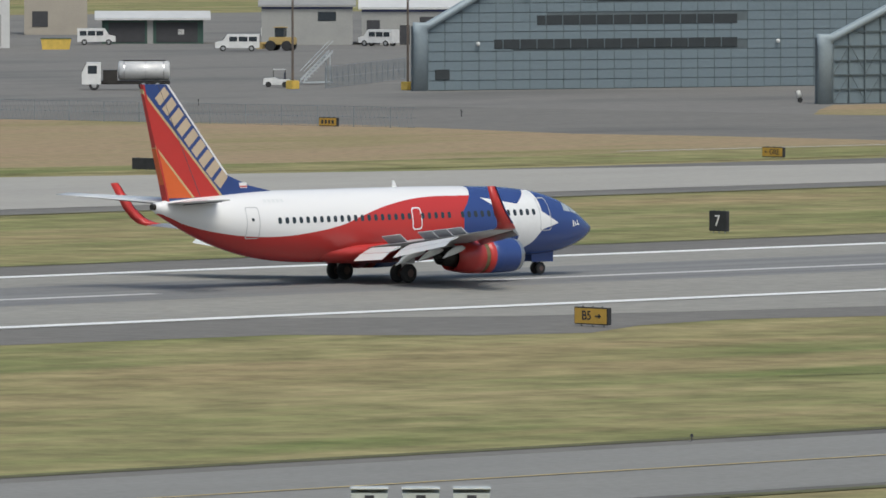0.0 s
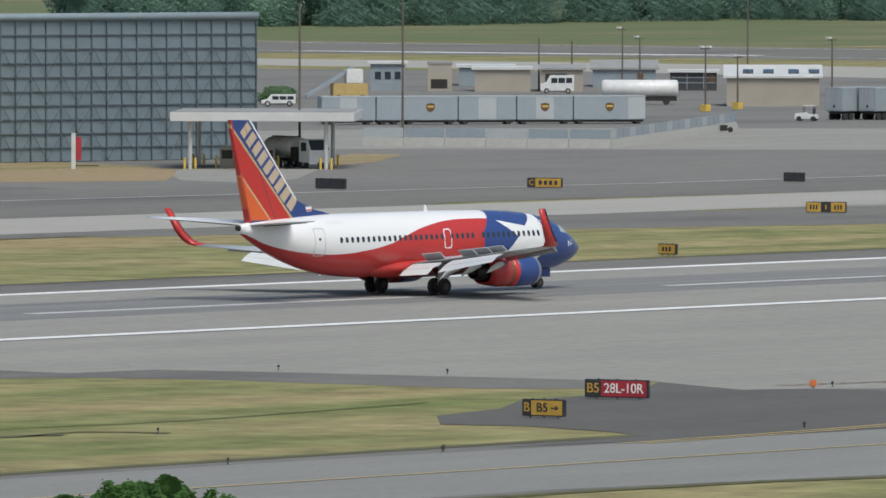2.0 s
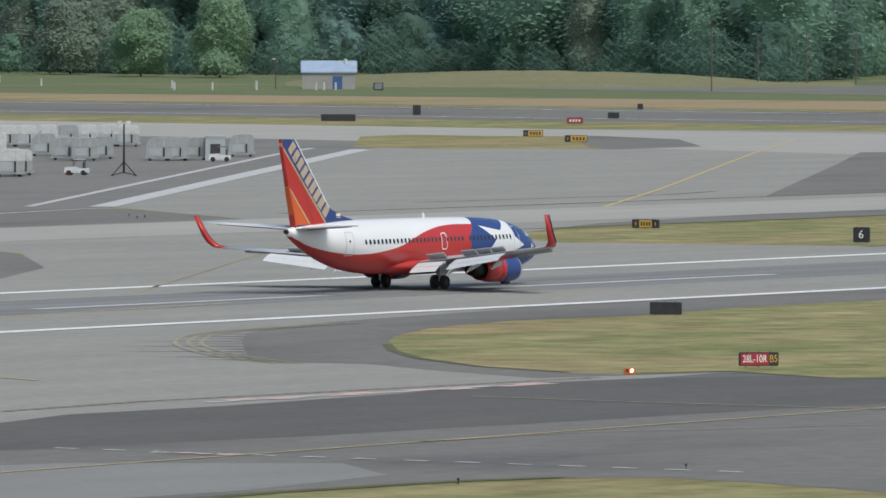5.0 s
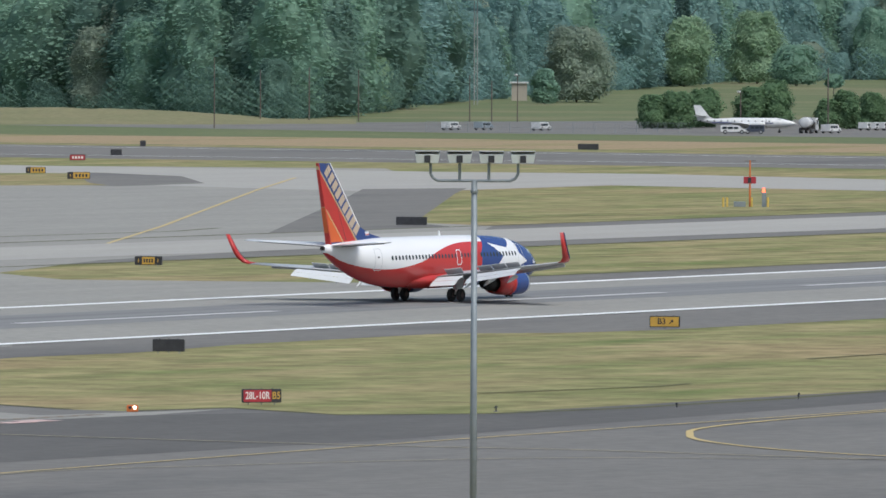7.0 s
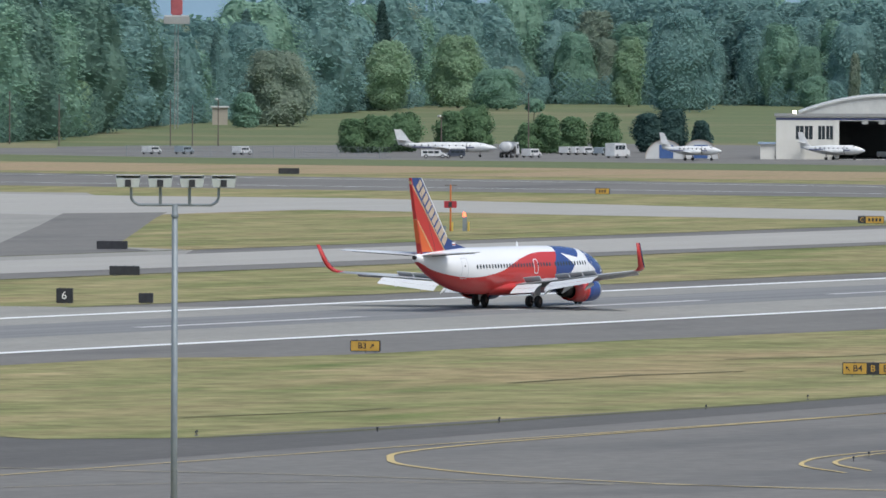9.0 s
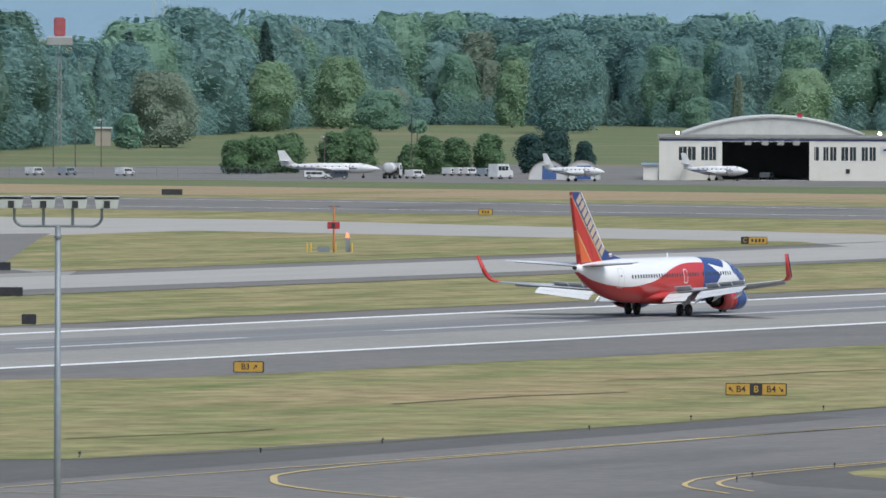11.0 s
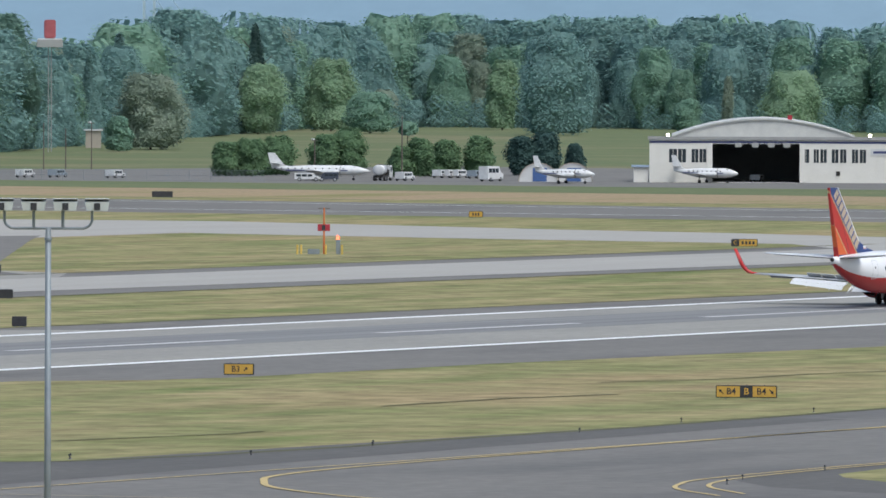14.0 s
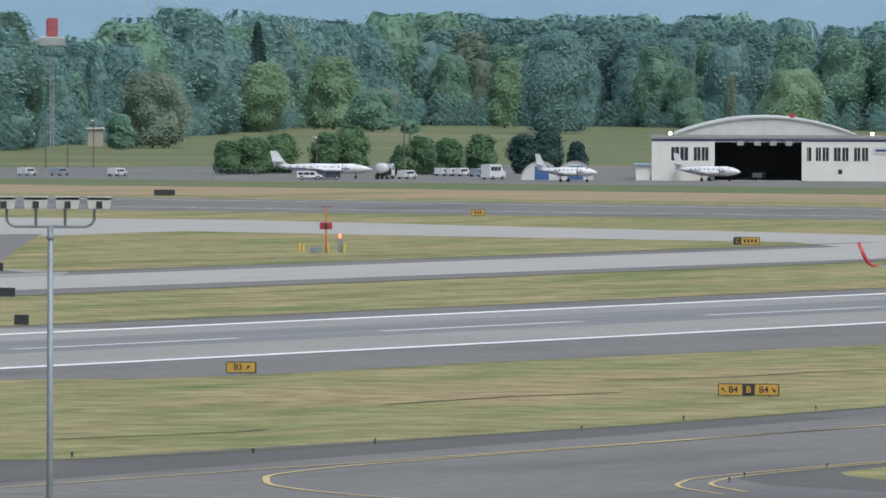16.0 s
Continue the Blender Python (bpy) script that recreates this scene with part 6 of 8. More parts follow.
part("cab_roof", a_box(-0.75, -0.7, 2.7, 0.65, 0.7, 2.8, 0.03), DIGGER, lo)
part("bucket", loft([[(1.9, y, 0.2), (2.7, y, 0.2), (2.1, y, 1.0)] for y in (-1.1, 1.1)]), DIGGER, lo)
part("arm", a_box(0.9, -0.4, 0.7, 2.1, 0.4, 1.0, 0.04), DIGGER, lo)
for x in (-1.1, 0.9):
    for y in (-0.85, 0.85):
        part("wheel", a_rod((x, y - 0.2, 0.6), (x, y + 0.2, 0.6), 0.6, n=14), TYRE, lo)
sta = thing("passenger_steps", pose(693.0, 759.3, 0, 0, 0, -22.4), "pale mobile boarding steps beside a small white tug", "boarding steps")
for k in range(9):
    part("tread", a_box(-1.4 + 0.3 * k, -0.5, 0.45 + 0.3 * k, -1.05 + 0.3 * k, 0.5, 0.52 + 0.3 * k), TARP, sta)
for y in (-0.55, 0.55):
    part("stringer", loft([[(-1.5, y - 0.03, 0.3), (-1.5, y + 0.03, 0.3), (-1.5, y + 0.03, 0.6), (-1.5, y - 0.03, 0.6)], [(1.6, y - 0.03, 3.2), (1.6, y + 0.03, 3.2), (1.6, y + 0.03, 3.5), (1.6, y - 0.03, 3.5)]]), TRAILER_PALE, sta)
    part("handrail", a_rod((-1.5, y, 1.4), (1.6, y, 4.4), 0.04), TRAILER_PALE, sta)
    part("leg", a_rod((1.3, y, 0), (1.3, y, 3.3), 0.06), TRAILER_PALE, sta)
part("base_frame", a_box(-1.6, -0.6, 0.15, 1.6, 0.6, 0.3), TRAILER_PALE, sta)


def tug(m, label, dark_seat=False):
    """A small baggage tug; x is forward."""
    t = thing("baggage_tug", m, label, "tug")
    part("body", loft([[(x, y, z) for x, z in ((-1.3, 0.3), (-1.3, 0.8), (-0.2, 0.8), (0.2, 1.0), (1.3, 0.9), (1.4, 0.3))] for y in (-0.65, 0.65)]), WHITE_BODY, t)
    part("seat_back", a_box(-0.9, -0.5, 0.8, -0.7, 0.5, 1.5, 0.04), DARK_BODY, t)
    part("cover", a_box(-0.9, -0.55, 1.75, 0.4, 0.55, 1.83, 0.03), WHITE_BODY if not dark_seat else DARK_BODY, t)
    for x, y in ((-0.85, -0.5), (-0.85, 0.5), (0.35, -0.5), (0.35, 0.5)):
        part("roof_post", a_rod((x, y, 0.8), (x, y, 1.76), 0.03, n=6), DARK_METAL, t)
    for x in (-0.8, 0.85):
        for y in (-0.6, 0.6):
            part("wheel", a_rod((x, y - 0.1, 0.3), (x, y + 0.1, 0.3), 0.3, n=12), TYRE, t)


tug(pose(682.2, 753.3, 0, 0, 0, 137.8), "white baggage tug parked on the yard")
ext = thing("wheeled_extinguisher", pose(677.8, 675.3, 0, 0, 0, -45.1), "small wheeled extinguisher cart by the wall", "fire extinguisher")
part("bottle", a_rod((0.1, 0, 0.35), (-0.1, 0, 1.15), 0.22, 0.2, 12), TARP, ext, smooth=True)
part("handle", a_rod((-0.1, 0, 1.1), (-0.4, 0, 1.0), 0.04), DARK_METAL, ext)
for y in (-0.25, 0.25):
    part("wheel", a_rod((0.1, y - 0.05, 0.25), (0.1, y + 0.05, 0.25), 0.25, n=12), TYRE, ext)
# chain-link fence along the yard
def fence(a, b, h, label, step=3.0):
    f = thing("wire_fence", pose(a[0], a[1], 0, 0, 0, math.degrees(math.atan2(b[1] - a[1], b[0] - a[0]))), label, "fence")
    n = math.dist(a, b)
    for k in range(int(n / step) + 1):
        part("post", a_rod((k * step, 0, 0), (k * step, 0, h), 0.035, n=5), GALVANISED, f)
    for z in (0.1, h * 0.5, h):
        part("wire", a_rod((0, 0, z), (n, 0, z), 0.018, n=4), GALVANISED, f)
    bm = bmesh.new()
    for k in range(int(n / 0.5)):
        rod(bm, (k * 0.5, 0, 0.1), (k * 0.5 + 0.5, 0, h), 0.012, n=3)
        rod(bm, (k * 0.5 + 0.5, 0, 0.1), (k * 0.5, 0, h), 0.012, n=3)
    part("mesh", bm, GALVANISED, f, kind="stuff")


fence((681.0, 744.8), (716.3, 770.8), 2.2, "galvanised wire fence beside the yard gate")
fence((585.6, 683.1), (592.8, 636.9), 1.8, "low wire fence along the dry verge", 4.0)
for m in (pose(628.9, 705.3, 0, 0, 0, 0.0), pose(620.1, 660.2, 0, 0, 0, 0.0), pose(621.9, 662.2, 0, 0, 0, 0.0), pose(581.7, 569.5, 0, 0, 0, 0.0)):
    edge_light(m, 0.5)

# fuelling canopy
CAN = pose(709.4, 630.4, 0, 0, 0, -52)
can = thing("fuel_canopy", CAN, "white flat canopy on slim posts over fuel pumps", "canopy")
part("roof_slab", a_box(-1.6, -1.4, 4.5, 15.6, 15.0, 5.35, 0.04), ROOF_WHITE, can)
part("roof_deck", a_box(-1.4, -1.2, 5.36, 15.4, 14.8, 5.42), ROOF_GREY, can)
for x in (0.2, 12.9):
    for y in (0.2, 13.2):
        leg = part("post", a_rod((x, y, 0), (x, y, 4.52), 0.2, n=12), ROOF_WHITE, can)
        part("guard", a_rod((x - 0.5, y - 0.4, 0), (x - 0.5, y - 0.4, 1.1), 0.13, n=8), BOLLARD_YELLOW, leg)
        part("guard", a_rod((x + 0.5, y - 0.4, 0), (x + 0.5, y - 0.4, 1.1), 0.13, n=8), BOLLARD_YELLOW, leg)
for x, y in ((3.4, 5.0), (7.2, 5.0)):
    pump = thing("fuel_pump", CAN @ pose(x, y, 0), "pale fuel pump cabinet under the canopy", "fuel pump")
    part("cabinet", a_box(-0.7, -0.5, 0, 0.7, 0.5, 2.0, 0.05), WALL_BEIGE, pump)
    part("panel", a_box(-0.5, -0.54, 0.9, 0.5, -0.5, 1.7), DARK_METAL, pump)
    for k in (-1.0, 1.0):
        part("bollard", a_rod((k, -0.6, 0), (k, -0.6, 1.2), 0.12, n=8), BOLLARD_YELLOW, pump)
tank_truck(CAN @ pose(9.8, 6.0, 0, 0, 0, -55), "tank truck parked under the fuel canopy", 8.4)
for k in range(4):
    bo = thing("bollard", CAN @ pose(4.6 + 0.7 * k, 1.2, 0), "yellow steel guard bollard", "bollard", "bollards")
    part("tube", a_rod((0, 0, 0), (0, 0, 1.2), 0.12, n=8), BOLLARD_YELLOW, bo)
    part("cap", a_rod((0, 0, 1.2), (0, 0, 1.26), 0.12, 0.05, n=8), BOLLARD_YELLOW, bo)
pole = thing("white_post", pose(702.0, 638.1, 0, 0, 0, -47.7), "white square post with a dark red board", "post")
part("post", a_box(-0.2, -0.2, 0, 0.2, 0.2, 3.4, 0.03), ROOF_WHITE, pole)
part("board", a_box(0.25, -0.05, 0.9, 0.75, 0.05, 3.0, 0.02), SIGN_RED, pole)
part("rail", a_box(0.2, -0.05, 0.3, 2.4, 0.05, 0.4), DARK_METAL, pole)


# row of grey parcel containers behind a barrier
def parcel_container(m, label, w, mark):
    c = thing("parcel_container", m, label, "trailer", "parcel containers")
    part("shell", a_box(0, 0, 0.5, w, 2.5, 3.2, 0.04), TRAILER_GREY, c)
    part("roof_cap", a_box(-0.03, -0.03, 3.1, w + 0.03, 2.53, 3.24, 0.02), TRAILER_PALE, c)
    n = max(2, int(w / 1.7))
    for k in range(n):
        if (k * 7 + int(w * 10)) % 3:
            part("side_panel", a_box(0.06 + w * k / n, -0.025, 0.6, w * (k + 1) / n - 0.06, 0.005, 3.05), TRAILER_PALE if k % 2 else TRAILER_GREY, c)
    if mark:
        part("emblem", loft([[(w * 0.5 + u * 0.48, y, 1.95 + v * 0.5) for u, v in ((-1, 0.75), (0, 1), (1, 0.75), (1, -0.2), (0.6, -0.75), (0, -1), (-0.6, -0.75), (-1, -0.2))] for y in (-0.05, -0.02)]), LOGO_BROWN, c, "brown shield-shaped emblem")
        part("emblem_band", a_box(w * 0.5 - 0.35, -0.065, 1.95, w * 0.5 + 0.35, -0.05, 2.15), BOLLARD_YELLOW, c)
    part("underframe", a_box(0.2, 0.2, 0.25, w - 0.2, 2.3, 0.5), DARK_METAL, c)
    for x in (0.8, w - 0.8):
        part("wheel", a_rod((x, 0.1, 0.3), (x, 2.4, 0.3), 0.3, n=10), TYRE, c)


ROW_A, ROW_B = Vector((862.4, 746.3)), Vector((892.1, 723.5))
way = (ROW_B - ROW_A).normalized()
total = (ROW_B - ROW_A).length
cuts = [0, 0.168, 0.25, 0.42, 0.60, 0.775, 1.0]
for k, (a, b) in enumerate(zip(cuts, cuts[1:])):
    p = ROW_A + way * total * a
    parcel_container(pose(p.x, p.y, 0, 0, 0, math.degrees(math.atan2(way.y, way.x))), "grey parcel container trailer in a row" + (" with a brown emblem" if k in (2, 4, 5) else ""), total * (b - a) - 0.12, k in (2, 4, 5))
BAR = [(790.3, 678.3), (800.1, 653.6), (876.1, 697.9)]
for a, b in zip(BAR, BAR[1:]):
    n = int(math.dist(a, b) / 4.0)
    turn = math.degrees(math.atan2(b[1] - a[1], b[0] - a[0]))
    for k in range(n):
        bar = thing("concrete_barrier", pose(a[0] + (b[0] - a[0]) * k / n, a[1] + (b[1] - a[1]) * k / n, 0, 0, 0, turn), "pale concrete barrier segment with a mesh panel", "barrier", "concrete barriers")
        part("block", loft([[(x, -0.35, 0), (x, -0.3, 0.2), (x, -0.12, 0.9), (x, 0.12, 0.9), (x, 0.3, 0.2), (x, 0.35, 0)] for x in (0.03, math.dist(a, b) / n - 0.03)]), JERSEY, bar)
        part("screen_panel", a_box(0.1, -0.03, 0.95, math.dist(a, b) / n - 0.1, 0.03, 1.9), TRAILER_GREY if k % 3 else TRAILER_PALE, bar)
# sheds behind them
building(pose(1032.0, 866.3, 0, 0, 0, -50.0), "cargo_shed", "beige cargo shed with a flat white roof", 7.4, 12, 2.9, WALL_BEIGE, ROOF_WHITE, 0.0)
building(pose(1063.0, 895.1, 0, 0, 0, -49.9), "cargo_shed", "grey cargo shed behind the beige one", 7.4, 14, 2.5, WALL_BLUEGREY, ROOF_WHITE, 0.0)
building(pose(1037.9, 859.8, 0, 0, 0, -50.4), "cargo_shed", "beige gabled cargo shed with a dark door", 5.6, 14, 2.9, WALL_BEIGE, ROOF_GREY, 0.4, [(0.6, 0, 3.4, 2.4, DOOR_DARK, "doorway")])
building(pose(1068.5, 876.0, 0, 0, 0, -50.7), "parcel_depot", "blue-grey parcel depot with a brown emblem", 8.6, 16, 2.4, WALL_BLUEGREY, ROOF_GREY, 1.0, [(6.1, 0.9, 6.9, 1.9, LOGO_BROWN, "emblem")])
building(pose(1055.8, 852.2, 0, 0, 0, -51.1), "glazed_shed", "dark glazed shed with steel shelving", 6.2, 8, 2.4, DOOR_DARK, ROOF_WHITE, 0.0, [(0.2, 1.0, 6.0, 1.1, TRAILER_GREY, "shelf_rail"), (0.2, 1.7, 6.0, 1.8, TRAILER_GREY, "shelf_rail"), (5.2, 1.2, 5.9, 2.1, LOGO_BROWN, "emblem"), (2.2, 0.2, 2.3, 2.3, TRAILER_GREY, "upright"), (4.4, 0.2, 4.5, 2.3, TRAILER_GREY, "upright")])
gh = building(pose(977.0, 779.7, 0, 0, 0, -51.4), "long_shed", "beige shed with a white roof and four skylights", 11.4, 14, 3.5, WALL_BEIGE, ROOF_WHITE, 1.3)
for k in range(4):
    part("skylight", loft([[(2.0 + 2.5 * k + (0 if k < 2 else 0.6), y, 3.5 + 0.25 + (y + 0.4) * 0.176 + o) for y, o in ((1.2, 0.0), (3.4, 0.0), (3.4, 0.12), (1.2, 0.12))], [(3.3 + 2.5 * k + (0 if k < 2 else 0.6), y, 3.5 + 0.25 + (y + 0.4) * 0.176 + o) for y, o in ((1.2, 0.0), (3.4, 0.0), (3.4, 0.12), (1.2, 0.12))]]), PANE, gh)
cover = thing("tank_wagon", pose(975.0, 797.9, 0, 0, 0, -50.7), "long white cylindrical tank on a trailer", "tank trailer")
rings = [[(x, 1.1 * r * math.sin(k * math.pi / 10), 2.0 + 1.1 * r * math.cos(k * math.pi / 10)) for k in range(20)] for x, r in ((0, 0.8), (0.3, 1.0), (9.2, 1.0), (9.5, 0.8))]
part("tank", loft(rings), WHITE_BODY, cover, smooth=True)
part("frame", a_box(0.2, -0.8, 0.5, 9.3, 0.8, 0.95), DARK_METAL, cover)
for x in (1.2, 2.2, 8.0):
    part("wheel", a_rod((x, -1.1, 0.45), (x, 1.1, 0.45), 0.45, n=12), TYRE, cover)
for side in (1,):
    rig = thing("conveyor_loader", pose(964.0, 829.7, 0, 0, 0, -39.3), "tan and white loading machine behind the containers", "loader")
    part("body", a_box(-2.2, -1.2, 0.4, 2.2, 1.2, 2.4, 0.1), DIGGER, rig)
    part("conveyor", loft([[(-5.5, -0.6, 0.6), (-5.5, 0.6, 0.6), (-5.5, 0.6, 1.0), (-5.5, -0.6, 1.0)], [(0.5, -0.6, 4.2), (0.5, 0.6, 4.2), (0.5, 0.6, 4.6), (0.5, -0.6, 4.6)]]), TRAILER_GREY, rig)
    part("cab", a_box(-0.5, -1.1, 2.4, 1.6, 1.1, 4.2, 0.1), WHITE_BODY, rig)
    for x in (-1.5, 1.5):
        part("wheel", a_rod((x, -1.3, 0.5), (x, 1.3, 0.5), 0.5, n=12), TYRE, rig)
building(pose(1024.7, 878.2, 0, 0, 0, -49.4), "portable_office", "small grey portable office with windows", 4.6, 6, 3.6, WALL_BLUEGREY, ROOF_WHITE, 0.0, [(0.6, 1.6, 1.4, 2.6, PANE, "window"), (1.9, 1.6, 2.7, 2.6, PANE, "window"), (3.2, 1.6, 4.0, 2.6, PANE, "window")])
building(pose(1030.1, 872.8, 0, 0, 0, -49.7), "equipment_stack", "pale stacked machinery on the apron", 3.2, 3, 3.6, WALL_BEIGE, ROOF_GREY, 0.0, [(0.4, 0.4, 2.6, 1.6, DARK_METAL, "grille")], 0.1, "machinery")
van(pose(938.9, 819.5, 0, 0, 0, 131.1), "pale hatchback car parked by the wall", length=4.2, h=1.5, category="car")
van(pose(1029.5, 850.0, 0, 0, 0, 129.5), "white box van by the depot", length=4.4, h=2.4)

# cargo trailers, containers and a light tower on the apron
for k in range(4):
    cargo_trailer((pose(923.3, 721.1, 0, 0, 0, -2.0), pose(925.8, 718.2, 0, 0, 0, -2.2), pose(928.2, 715.4, 0, 0, 0, -2.4), pose(930.9, 712.3, 0, 0, 0, -0.6))[k] @ pose(0, 0, 0), "grey cargo trailer parked in a row on the apron", 6.5)
for k in range(4):
    cargo_trailer((pose(1011.5, 767.9, 0, 0, 0, -2.8), pose(1013.6, 765.6, 0, 0, 0, -2.9), pose(1015.7, 763.1, 0, 0, 0, -3.1), pose(1018.3, 760.1, 0, 0, 0, -1.3))[k], "grey cargo trailer parked in a far row", 6.5)
tug(pose(916.5, 719.6, 0, 0, 0, 118.1), "white tractor tug beside the trailers")
for m in (pose(970.7, 735.1, 0, 0, 0, -52.9), pose(972.9, 732.6, 0, 0, 0, -53.0), pose(977.8, 732.0, 0, 0, 0, -53.2), pose(980.3, 729.2, 0, 0, 0, -53.4)):
    dol = thing("empty_dolly", m, "flat empty cargo dolly on the apron", "dolly", "empty dollies")
    part("deck", a_box(-1.4, -1.0, 0.3, 1.4, 1.0, 0.42, 0.03), DARK_METAL, dol)
    part("drawbar", a_rod((1.4, 0, 0.3), (2.3, 0, 0.15), 0.04), DARK_METAL, dol)
    for x in (-1, 1):
        part("wheel", a_rod((x, -0.9, 0.17), (x, 0.9, 0.17), 0.17, n=10), TYRE, dol)
front = [(pose(905.6, 668.6, 0, 0, 0, -53.6)), (pose(907.7, 666.2, 0, 0, 0, -53.7)), (pose(912.1, 665.4, 0, 0, 0, -53.9)), (pose(916.5, 664.7, 0, 0, 0, -54.0))]
for k, m in enumerate(front):
    dome_container(m, "aluminium dome-topped air cargo container on a dolly", 3.2, 3.2, 2.6 if k else 2.2)
dome_container(pose(922.2, 667.1, 0, 0, 0, -54.1), "aluminium dome-topped air cargo container on a dolly", 2.3, 3.0, 2.4)
dome_container(pose(975.3, 709.6, 0, 0, 0, -54.0) @ pose(0, 0, 0), "white-covered air cargo container behind the front row", 3.0, 2.6, 3.2, TARP)
back = [(pose(1053.8, 782.3, 0, 0, 0, -53.4)), (pose(1051.8, 778.7, 0, 0, 0, -53.5)), (pose(1050.2, 774.6, 0, 0, 0, -53.6)), (pose(1051.8, 772.9, 0, 0, 0, -53.7)), (pose(1056.6, 773.2, 0, 0, 0, -53.8)), (pose(1058.3, 771.3, 0, 0, 0, -53.9)), (pose(1059.9, 769.4, 0, 0, 0, -54.0)), (pose(1061.6, 767.5, 0, 0, 0, -54.1)), (pose(1066.5, 767.8, 0, 0, 0, -54.3)), (pose(1068.3, 765.8, 0, 0, 0, -54.4)), (pose(1069.9, 763.9, 0, 0, 0, -54.5)), (pose(1071.7, 761.8, 0, 0, 0, -54.6)), (pose(1070.3, 757.6, 0, 0, 0, -54.7))]
for k, m in enumerate(back):
    dome_container(m, "white-curtained air cargo container in the back row", 3.3, 2.6, 2.3, TARP if k % 3 else ALU, ALU if k % 4 == 1 else TARP)
for m in (pose(1012.2, 729.0, 0, 0, 0, -54.2), pose(994.3, 713.0, 0, 0, 0, -54.4), pose(993.2, 709.2, 0, 0, 0, -54.5), pose(1002.8, 713.6, 0, 0, 0, -54.6), pose(999.0, 702.4, 0, 0, 0, -54.9), pose(1000.3, 700.9, 0, 0, 0, -55.0), pose(1004.6, 701.1, 0, 0, 0, -55.1), pose(1025.4, 708.6, 0, 0, 0, -55.4)):
    dome_container(m, "aluminium air cargo container on a dolly", 3.1, 2.8, 2.3, ALU, ALU)
crate = building(pose(1002.7, 698.2, 0, 0, 0, -55.1), "wire_cage_dolly", "wire cage cargo dolly with pale sides", 2.4, 2.4, 2.6, TRAILER_PALE, ALU, 0.0, [(0.6, 0.6, 1.8, 2.0, DOOR_DARK, "opening")], 0.05, "dolly")
tug(pose(998.3, 693.0, 0, 0, 0, 124.8), "white tug with a dark canopy parked by the containers", True)
tug(pose(926.2, 662.4, 0, 0, 0, 115.6), "small white tug parked on the apron")
lt = thing("light_tower", pose(927.2, 656.7, 0, 0, 0, -54.7), "mobile light tower with lamps on a tripod base", "light tower")
part("mast", a_rod((0, 0, 0.3), (0, 0, 5.8), 0.14, 0.08), DARK_METAL, lt)
for x in (-1.3, 1.3):
    part("outrigger", a_rod((0, 0, 1.6), (x, -0.3, 0.1), 0.06), DARK_METAL, lt)
    part("outrigger", a_rod((0, 0, 0.4), (x, -0.3, 0.1), 0.05), DARK_METAL, lt)
    part("foot", a_rod((x, -0.3, 0), (x, -0.3, 0.15), 0.15), DARK_METAL, lt)
for x, z in ((-0.5, 5.8), (0.5, 5.8), (-0.35, 5.4), (0.35, 5.4)):
    part("lamp_head", a_box(x - 0.25, -0.2, z, x + 0.25, 0.2, z + 0.35, 0.04), LAMP_GLASS, lt)
cone = thing("traffic_cone", pose(925.4, 663.3, 0, 0, 0, -54.4), "orange traffic cone on the apron", "cone")
part("cone", a_rod((0, 0, 0.04), (0, 0, 0.7), 0.2, 0.04, 12), ORANGE, cone)
part("foot", a_box(-0.28, -0.28, 0, 0.28, 0.28, 0.05), ORANGE, cone)
ga = thing("wheel_chock_cart", pose(864.8, 690.4, 0, 0, 0, -51.4), "dark two-wheeled chock cart by the barrier", "cart")
part("box", a_box(-0.5, -0.3, 0.2, 0.3, 0.3, 0.8, 0.03), DARK_METAL, ga)
part("wheel", a_rod((0.6, -0.2, 0.3), (0.6, 0.2, 0.3), 0.3, n=12), TYRE, ga)

# hut on the far bank
hut = building(pose(1553.5, 1059.9, 0, 0, 0, -55.7), "lighting_vault", "small grey block hut with a pale blue roof", 9.8, 7, 3.0, WALL_GREY, ROOF_BLUE, 2.0, [(5.6, 0.0, 7.4, 2.4, BLUE_DOOR, "door"), (0.9, 0.4, 1.5, 2.2, WALL_BEIGE, "panel"), (3.4, 1.6, 4.6, 2.4, WALL_BEIGE, "louvre")], 0.3)
part("roof_vent", a_rod((8.0, 2.5, 4.6), (8.0, 2.5, 5.6), 0.4, 0.3, 12), ROOF_WHITE, hut)
for m in (pose(1529.4, 1063.4, 0, 0, 0, 0.0), pose(1524.7, 1068.6, 0, 0, 0, 0.0), pose(1534.8, 1057.3, 0, 0, 0, 0.0), pose(1542.1, 1049.1, 0, 0, 0, 0.0), pose(1543.1, 1048.0, 0, 0, 0, 0.0), pose(1544.5, 1046.4, 0, 0, 0, 0.0), pose(1556.7, 1072.5, 0, 0, 0, 0.0), pose(1555.6, 1120.9, 0, 0, 0, 0.0), pose(1591.5, 1156.7, 0, 0, 0, 0.0), pose(1545.9, 1084.0, 0, 0, 0, 0.0)):
    mk = thing("marker_post", m, "white marker post on the far grass", "post", "marker posts")
    part("post", a_box(-0.18, -0.12, 0, 0.18, 0.12, 1.4, 0.03), ROOF_WHITE, mk)
    part("cap", a_box(-0.2, -0.14, 1.4, 0.2, 0.14, 1.46), ROOF_WHITE, mk)
cab = thing("equipment_cabinet", pose(1549.8, 1040.5, 0, 0, 0, -56.1), "dark grey equipment cabinet beside the hut", "cabinet")
part("box", a_box(-0.9, -0.5, 0.0, 0.9, 0.5, 1.4, 0.04), DARK_METAL, cab)
